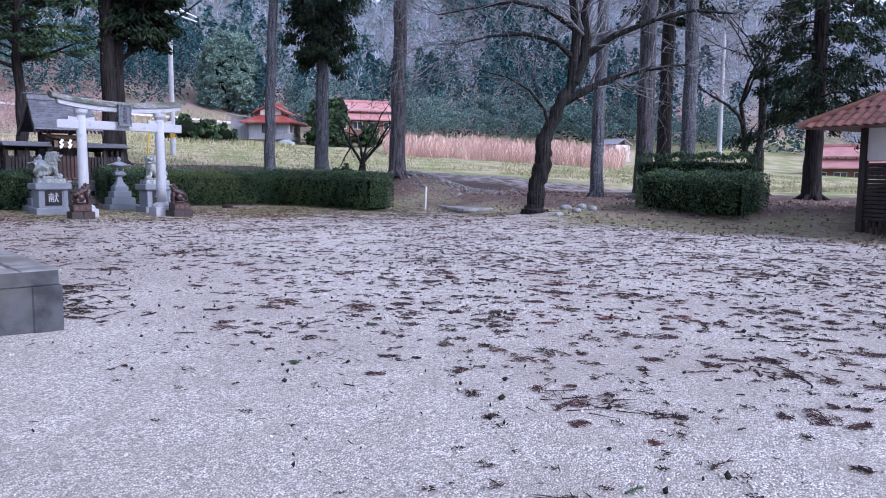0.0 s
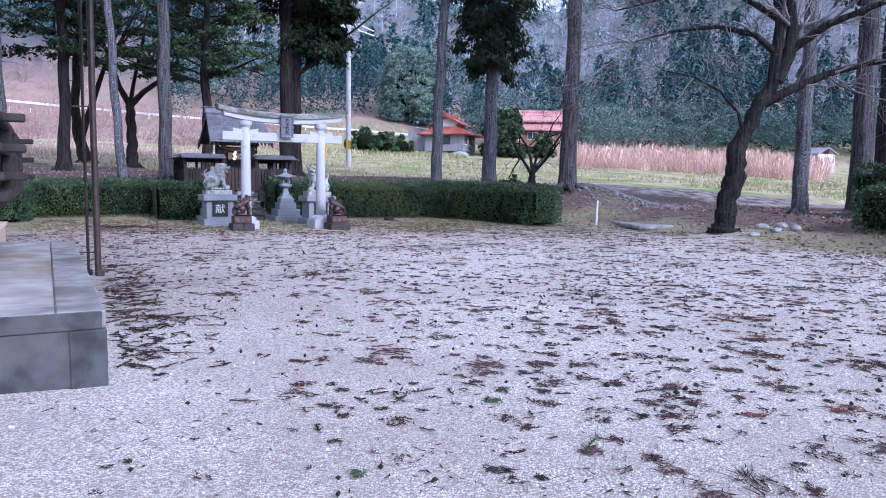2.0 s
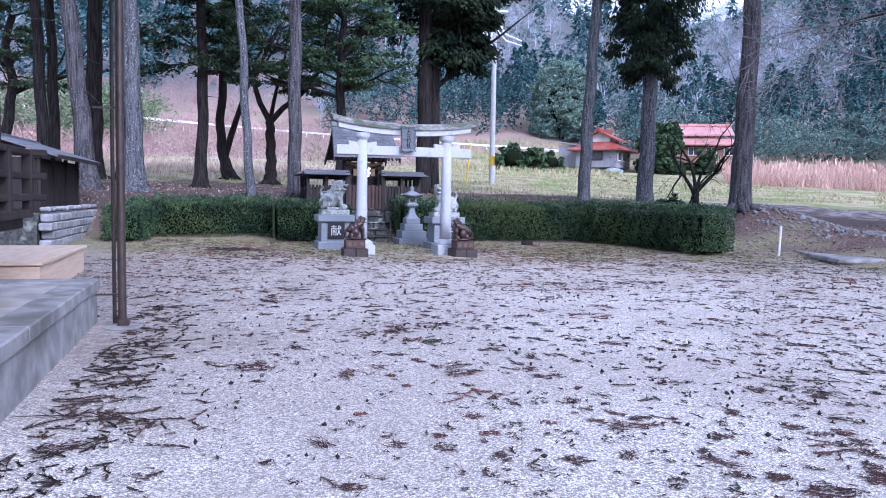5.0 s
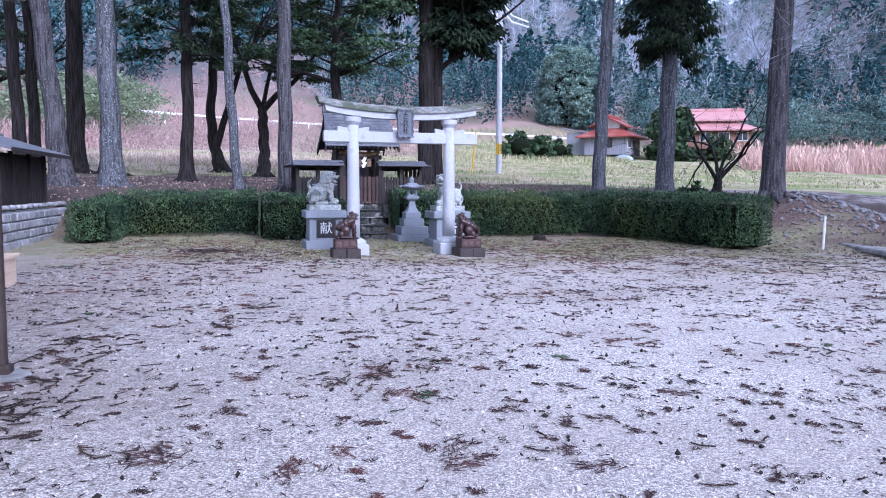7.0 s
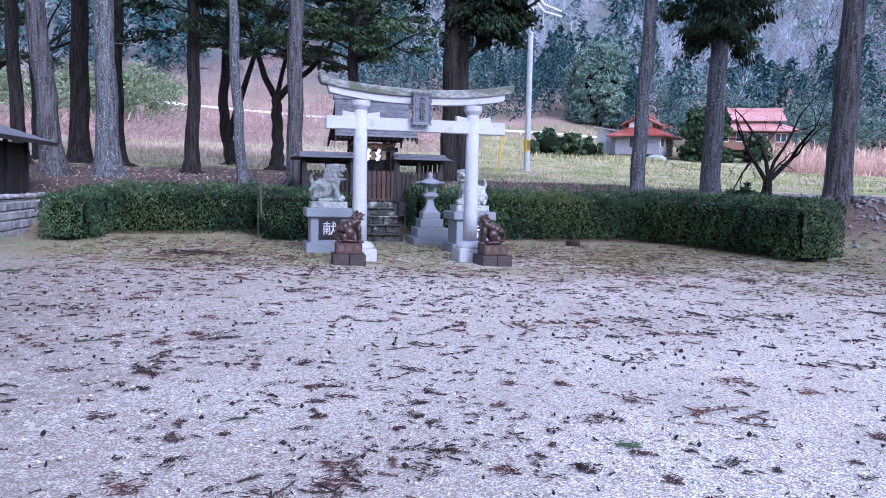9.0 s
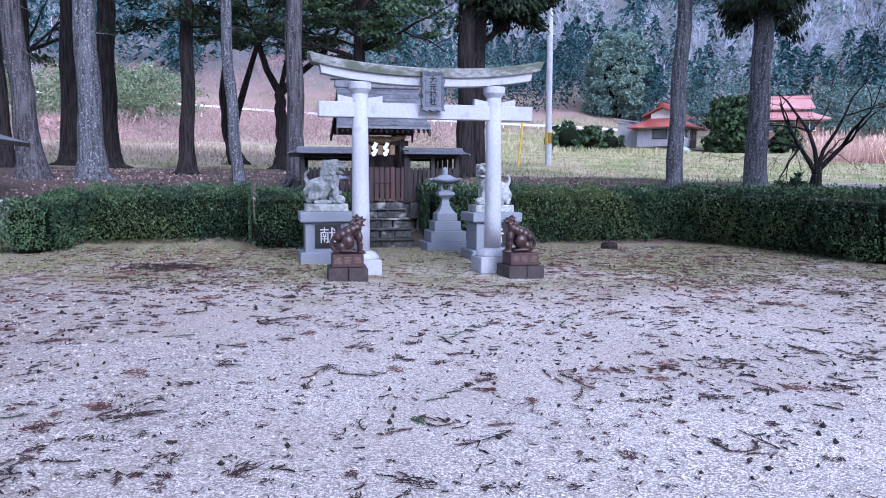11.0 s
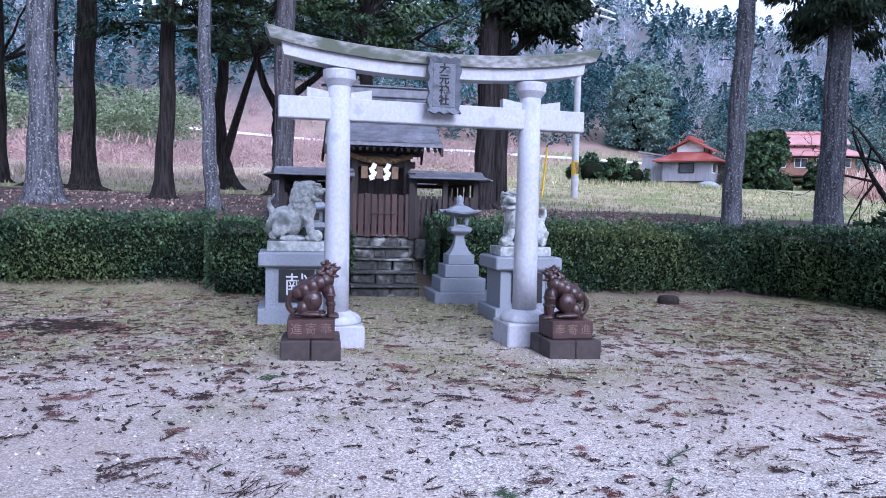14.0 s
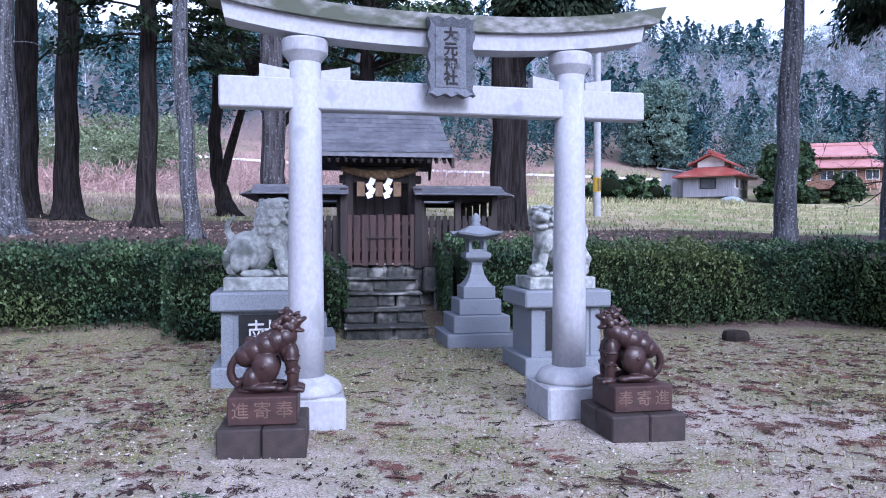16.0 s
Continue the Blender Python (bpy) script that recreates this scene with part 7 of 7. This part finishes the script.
# ---- wooded hills ----
def crown_template(kind, rng):
    """A crown one metre high: ragged small leaf clumps, or a fan of twigs."""
    if kind in ("conifer", "far_conifer"):
        n, size = (560, 0.023) if kind == "conifer" else (130, 0.05)
        tier = rng.integers(0, 13, n)
        z = np.clip(0.12 + 0.88 * (tier + rng.uniform(-0.5, 0.5, n)) / 13, 0.08, 1.0)
        a = rng.uniform(0, 6.283, n)
        a = a + 0.3 * np.sin(a * 5 + tier)
        rad = (1.03 - z) ** 0.8 * 0.25 * rng.uniform(0.45, 1.1, n) * (1 + 0.25 * np.sin(tier * 2.4 + a * 3))
        c = np.column_stack([np.cos(a) * rad, np.sin(a) * rad, z - 0.25 * rad])
        out = np.column_stack([np.cos(a), np.sin(a), np.full(n, -0.6)])
        v, f = quads(c, size, rng, 2.2, 0, out * 1.5)
        core = np.array([(0.13 * math.cos(k), 0.13 * math.sin(k), 0.1) for k in np.arange(6) * 1.047] + [(0, 0, 0.9)])
        cf = np.array([(k, (k + 1) % 6, 6, 6) for k in range(6)])
    elif kind in ("leafy", "fine"):
        n, size = (230, 0.042) if kind == "leafy" else (640, 0.024)
        hubs, _ = blob_points(20, (0, 0, 0.58), (0.36, 0.36, 0.32), rng, 0.45)
        hubs[:, 2] = np.maximum(hubs[:, 2], 0.22)
        pick = rng.integers(0, 20, n)
        d = rng.normal(size=(n, 3))
        d[:, 2] = np.abs(d[:, 2]) * 0.9 - 0.2
        c = hubs[pick] + d / np.linalg.norm(d, axis=1, keepdims=True) * rng.uniform(0.05, 0.12, (n, 1))
        v, f = quads(c, size, rng, 1.5, 0, d * 0.7)
        core = np.array([(0.29 * math.cos(k), 0.29 * math.sin(k), 0.35) for k in np.arange(6) * 1.047] + [(0, 0, 0.8)])
        cf = np.array([(k, (k + 1) % 6, 6, 6) for k in range(6)])
    else:
        n = 150 if kind == "bare" else 64
        p0, d = blob_points(n, (0, 0, 0.6), (0.3, 0.3, 0.3), rng, 0.05)
        k0 = n // 9
        p0[:k0] = (0, 0, 0.25)
        ln = rng.uniform(0.05, 0.15, (n, 1))
        p1 = p0 + (d * 0.8 + rng.normal(0, 0.35, (n, 3)) + np.array((0, 0, 0.4))) * ln
        p1[:k0] = p0[:k0] + (d[:k0] * np.array((0.55, 0.55, 0.1)) + np.array((0, 0, 0.6))) * rng.uniform(0.35, 0.65, (k0, 1))
        w = rng.normal(0, 1, (n, 3))
        w = w / np.linalg.norm(w, axis=1, keepdims=True) * (0.0055 if kind == "bare" else 0.01)
        v = np.stack([p0 - w, p0 + w, p1 + w * 0.4, p1 - w * 0.4], 1).reshape(-1, 3)
        f = np.arange(n * 4).reshape(-1, 4)
        core = np.array([(-0.015, 0, 0), (0.015, 0, 0), (0.009, 0, 0.6), (-0.009, 0, 0.6)])
        cf = np.array([(0, 1, 2, 3)])
    return np.concatenate([v, core]), np.concatenate([f, cf + len(v)])


def forest(name, label, kind, pts, heights, material, seed, sink=0.0):
    rng = np.random.default_rng(seed)
    temps = [crown_template(kind, rng) for _ in range(5)]
    VS, FS, k = [], [], 0
    for t in range(5):
        sel = np.arange(len(pts)) % 5 == t
        p, h = pts[sel], heights[sel]
        if not len(p):
            continue
        v, f = temps[t]
        a = rng.uniform(0, 6.283, len(p))
        c, s = np.cos(a)[:, None], np.sin(a)[:, None]
        wide = rng.uniform(0.85, 1.3, (len(p), 1))
        hh = h[:, None]
        x = (v[None, :, 0] * c - v[None, :, 1] * s) * hh * wide + p[:, :1]
        y = (v[None, :, 0] * s + v[None, :, 1] * c) * hh * wide + p[:, 1:2]
        z = v[None, :, 2] * hh + terr(p[:, 0], p[:, 1])[:, None] - 0.5 - sink * hh
        VS.append(np.stack([x, y, z], -1).reshape(-1, 3))
        FS.append((f[None] + (np.arange(len(p)) * len(v))[:, None, None]).reshape(-1, 4) + k)
        k += len(p) * len(v)
    return tagged(put(name, raw_mesh(name, np.concatenate(VS), np.concatenate(FS)), material), label, "woods", kind="stuff")


fr = np.random.default_rng(99)
rr, aa = [], []
r = 128.0
while r < 420:
    step = 4.7 + (r - 128) * 0.013
    az = -30.0
    while az < 78:
        rr.append(r + fr.uniform(-0.5, 0.5) * step)
        aa.append(az + fr.uniform(-0.4, 0.4) * math.degrees(step / r))
        az += math.degrees(step * 1.25 / r)
    r += step * 1.3
rr, aa = np.array(rr), np.array(aa)
fx, fy = polar(rr, aa)
kindf = wobble(fx, fy, 0.022, 5.0) + fr.normal(0, 0.28, len(fx)) - 0.42 * np.clip((aa - 26) / 12, 0, 1)
open_slope = ((aa < 24) & (rr < 141)) | ((aa < 4) & (aa > -17) & (rr < 195 + 15 * np.sin(aa)))
keep = ~open_slope
con, leafy, bare = keep & (kindf > -0.08), keep & (kindf <= -0.08) & (kindf > -0.3), keep & (kindf <= -0.3)
P2 = np.column_stack([fx, fy])
# hillside woods wear colours with the haze already mixed in
low = con & (rr < 185)
forest("conifer_wood", "dark conifers low on the hillside, tinted blue for haze", "conifer", P2[low], fr.uniform(9, 15, low.sum()), M_HAZYCON, 1)
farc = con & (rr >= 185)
forest("upper_conifer_wood", "dark conifers high on the hillside, tinted blue for haze", "far_conifer", P2[farc], fr.uniform(9, 15, farc.sum()), M_HAZYCON, 9)
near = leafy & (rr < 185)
forest("evergreen_wood", "broadleaved evergreens low on the hillside, haze painted into their green", "fine", P2[near], fr.uniform(8, 12, near.sum()), M_HAZYLEAF, 2)
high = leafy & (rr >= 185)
forest("upper_evergreen_wood", "broadleaved evergreens high on the hillside, haze painted into their green", "leafy", P2[high], fr.uniform(8, 12, high.sum()), M_HAZYLEAF, 8)
forest("bare_wood", "leafless trees among the evergreens, greyed blue for haze", "bare", P2[bare], fr.uniform(8, 12, bare.sum()), M_HAZYBARE, 3)
r, a = fr.uniform(114, 136, 150), fr.uniform(24, 62, 150)
x, y = polar(r, a)
forest("edge_wood", "evergreen undergrowth at the foot of the hill, haze in its colour", "fine", np.column_stack([x, y])[a > 27], fr.uniform(5, 9, (a > 27).sum()), M_HAZYLEAF, 4)
r, a = fr.uniform(70, 205, 1900), fr.uniform(-26, 14, 1900)
x, y = polar(r, a)
sel = (r > 84) | (a < -8)
forest("brushy_slope", "leafless reddish brush covering the slope below the road", "brush", np.column_stack([x, y])[sel], fr.uniform(2.4, 5.0, sel.sum()), M_SHRUB, 5, 0.28)
r, a = fr.uniform(92, 118, 48), fr.uniform(-22, -8, 48)
x, y = polar(r, a)
forest("bamboo_grove", "pale green bamboo thicket at the field's edge", "fine", np.column_stack([x, y]), fr.uniform(6, 10, 48), M_BAMBOO, 6)
r, a = fr.uniform(140, 180, 140), fr.uniform(86, 324, 140)
x, y = polar(r, a)
forest("surrounding_wood", "dark evergreens closing the valley all round", "leafy", np.column_stack([x, y]), fr.uniform(9, 14, 140), M_HAZYLEAF, 7)
x, y = rg.uniform(-0.4, 16, 42000), rg.uniform(21.0, 28.4, 42000)
sel = (wobble(x, y, 0.8, 2.0) + rg.normal(0, 0.3, len(x)) > 0.0) & (y + 0.12 * x > 22.6 + rg.normal(0, 0.8, len(x)))
blades("short_grass", x[sel], y[sel], 0.045, 0.008, M_MOSSGRASS, "short mossy grass before the hedges", rg, 0.6)
red = [(rg.uniform(0, 14), rg.uniform(20.5, 27.8)) for _ in range(420)]
sprig_mesh("reddish_sprays", len(red), rg, red, 0.085, M_REDSPRIG, "reddish dry cedar sprays lying on the moss")
n = 44000
x, y = rg.uniform(-0.3, 18.5, n), rg.uniform(0.6, 28.2, n)
sel = ~((x < 1.7) & (y > 6.7) & (y < 13.6)) & (wobble(x, y, 0.9, 4.0) + 0.6 * wobble(x, y, 2.7, 1.0) + rg.normal(0, 0.35, n) + 0.035 * (x + y - 16) > 0.1)
v, f = quads(np.column_stack([x, y, terr(x, y) + 0.008])[sel], 0.012, rg, 5.0, 0, None)
v[:, 2] = np.maximum(v[:, 2] * 0.35 + 0.65 * terr(v[:, 0], v[:, 1]) + 0.004, terr(v[:, 0], v[:, 1]) + 0.003)
tagged(put("needle_bits", raw_mesh("needle_bits", v, f), M_SPRIG), "tiny brown needles and bark bits strewn on the gravel", "litter", kind="stuff")
side_bits = [(rg.uniform(17, 27), rg.uniform(4.5, 14)) for _ in range(600)]
sprig_mesh("border_litter", len(side_bits), rg, side_bits, 0.14, M_SPRIG, "brown twigs on the mossy border by the pavilion")
hubs = [(rg.uniform(1.2, 16), rg.uniform(1.8, 24)) for _ in range(130)]
hubs = [q for q in hubs if not (q[0] < 2.2 and 6 < q[1] < 14) and not (4.6 < q[0] < 9 and q[1] > 21.5) and q[0] * 0.7 + q[1] * 0.25 > 3]
heap = [(hx + rg.normal(0, 0.17), hy + rg.normal(0, 0.12)) for hx, hy in hubs for _ in range(int(rg.integers(5, 18)))]
sprig_mesh("spray_heaps", len(heap), rg, heap, 0.095, M_HEAP, "matted dark reddish cedar sprays lying in heaps")


def tuft_mesh(name, spots, rng, size, blades_each, material, label):
    """Flat matted tufts of fallen cedar: fine shoots sweeping one way from a short stem."""
    n = len(spots)
    S = np.repeat(np.array(spots), blades_each, 0)
    k = n * blades_each
    L = np.repeat(size * rng.lognormal(0, 0.45, n), blades_each)
    a0 = np.repeat(rng.uniform(0, 6.283, n), blades_each)
    spread = np.repeat(rng.uniform(0.3, 1.1, n), blades_each)
    u, w = rng.uniform(-0.5, 0.5, k) * L, rng.normal(0, 0.2, k) * L
    px, py = S[:, 0] + np.cos(a0) * u - np.sin(a0) * w, S[:, 1] + np.sin(a0) * u + np.cos(a0) * w
    a = a0 + rng.normal(0, 1, k) * spread
    ln = L * rng.uniform(0.2, 0.55, k)
    qx, qy = px + np.cos(a) * ln, py + np.sin(a) * ln
    hw = rng.uniform(0.0022, 0.005, k)
    nx, ny = -np.sin(a) * hw, np.cos(a) * hw
    z0 = terr(px, py) + rng.uniform(0.003, 0.011, k)
    z1 = terr(qx, qy) + 0.004 + rng.uniform(0, 0.015, k)
    v = np.stack([np.column_stack([px + nx, py + ny, z0]), np.column_stack([px - nx, py - ny, z0]),
                  np.column_stack([qx, qy, z1]), np.column_stack([px, py, z0 + hw * 1.5])], 1).reshape(-1, 3)
    f = (np.array([(0, 2, 3), (3, 2, 1)])[None] + (np.arange(k) * 4)[:, None, None]).reshape(-1, 3)
    return tagged(put(name, raw_mesh(name, v, f), material), label, "litter", kind="stuff")


rt = np.random.default_rng(73)
tuft_mesh("dark_tufts", litter_spots(1250, rt, 0.5), rt, 0.115, 40, M_DARKLITTER, "flat dark brown cedar tufts strewn over the gravel")
tuft_mesh("small_tufts", litter_spots(4600, rt, 0.4), rt, 0.066, 14, M_SPRIG, "small dry cedar tufts strewn over the gravel")
rusty = [(rt.uniform(0.5, 15), 27.5 - abs(rt.normal(0, 4.6))) for _ in range(400)]
rusty = [q for q in rusty if q[1] > 1 and not (q[0] < 2.2 and q[1] < 14) and not (4.9 < q[0] < 8.9 and q[1] > 22)]
tuft_mesh("rusty_tufts", rusty, rt, 0.13, 44, M_REDSPRIG, "rust-red withered cedar tufts lying on gravel and moss")
tuft_mesh("green_tufts", litter_spots(45, rt, 0.1), rt, 0.13, 60, M_SPRIGG, "fresh green cedar tufts on the gravel")

ash = [(rt.normal(2.55, 0.38), rt.normal(24.25, 0.22)) for _ in range(70)]
tuft_mesh("burnt_patch", ash, rt, 0.12, 44, M_CONE, "blackish patch of burnt litter on the moss")

moss_spots = [(rt.uniform(0.2, 14.5), rt.uniform(20.8, 27.7)) for _ in range(1500)]
moss_spots = [q for q in moss_spots if not (4.6 < q[0] < 9.1 and 24.4 < q[1] < 25.9) and not (5.0 < q[0] < 8.7 and q[1] < 23.7 and abs(q[0] - 6.85) > 0.75)]
tuft_mesh("moss_tufts", moss_spots[:520], rt, 0.085, 26, M_REDSPRIG, "small rust-brown cedar bits lying on the moss")
tuft_mesh("moss_crumbs", moss_spots[520:], rt, 0.05, 14, M_SPRIG, "dark brown crumbs lying on the moss")

# stones and bits showing through the moss
n = 15000
x, y = rt.uniform(0, 15, n), rt.uniform(16.5, 27.8, n)
sel = wobble(x, y, 1.1, 2.0) + 0.7 * wobble(x, y, 3.1, 1.0) + rt.normal(0, 0.4, n) > -0.1
x, y = x[sel], y[sel]
scatter_solids("moss_stones", np.column_stack([x, y, terr(x, y) + 0.003]), rt.uniform(0.006, 0.014, len(x)), M_PEBBLE, "small pale stones showing through the moss", rt)
n = 16000
x, y = rt.uniform(0, 15.5, n), rt.uniform(15.5, 28, n)
v, f = quads(np.column_stack([x, y, terr(x, y) + 0.008]), 0.011, rt, 3.5, 0, None)
v[:, 2] = np.maximum(v[:, 2] * 0.4 + 0.6 * terr(v[:, 0], v[:, 1]) + 0.005, terr(v[:, 0], v[:, 1]) + 0.003)
tagged(put("moss_bits", raw_mesh("moss_bits", v, f), M_HEAP), "dark bark crumbs and needles on the moss", "litter", kind="stuff")

# thicker litter where the yard opens towards the pavilion
near = [(rt.uniform(3.2, 13), rt.uniform(1.2, 9.5)) for _ in range(900)]
near = [q for q in near if q[0] * 0.8 - abs(q[1] - 4) * 0.25 > 2.2 + rt.normal(0, 0.6)]
tuft_mesh("strewn_tufts", near[:260], rt, 0.125, 44, M_HEAP, "dark reddish cedar tufts strewn towards the pavilion")
mats = [(rt.uniform(2.2, 8.5), rt.uniform(1.6, 8.0)) for _ in range(120)]
mats = [q for q in mats if q[0] > 0.45 * q[1] + 1.4]
tuft_mesh("matted_litter", mats[:60], rt, 0.14, 60, M_DARKLITTER, "dark mats of withered cedar lying on the gravel")
tuft_mesh("strewn_bits", near[300:] + [(q[0] + rt.normal(0, 0.3), q[1] + rt.normal(0, 0.3)) for q in near[:260]], rt, 0.07, 16, M_SPRIG, "small dry cedar bits strewn towards the pavilion")
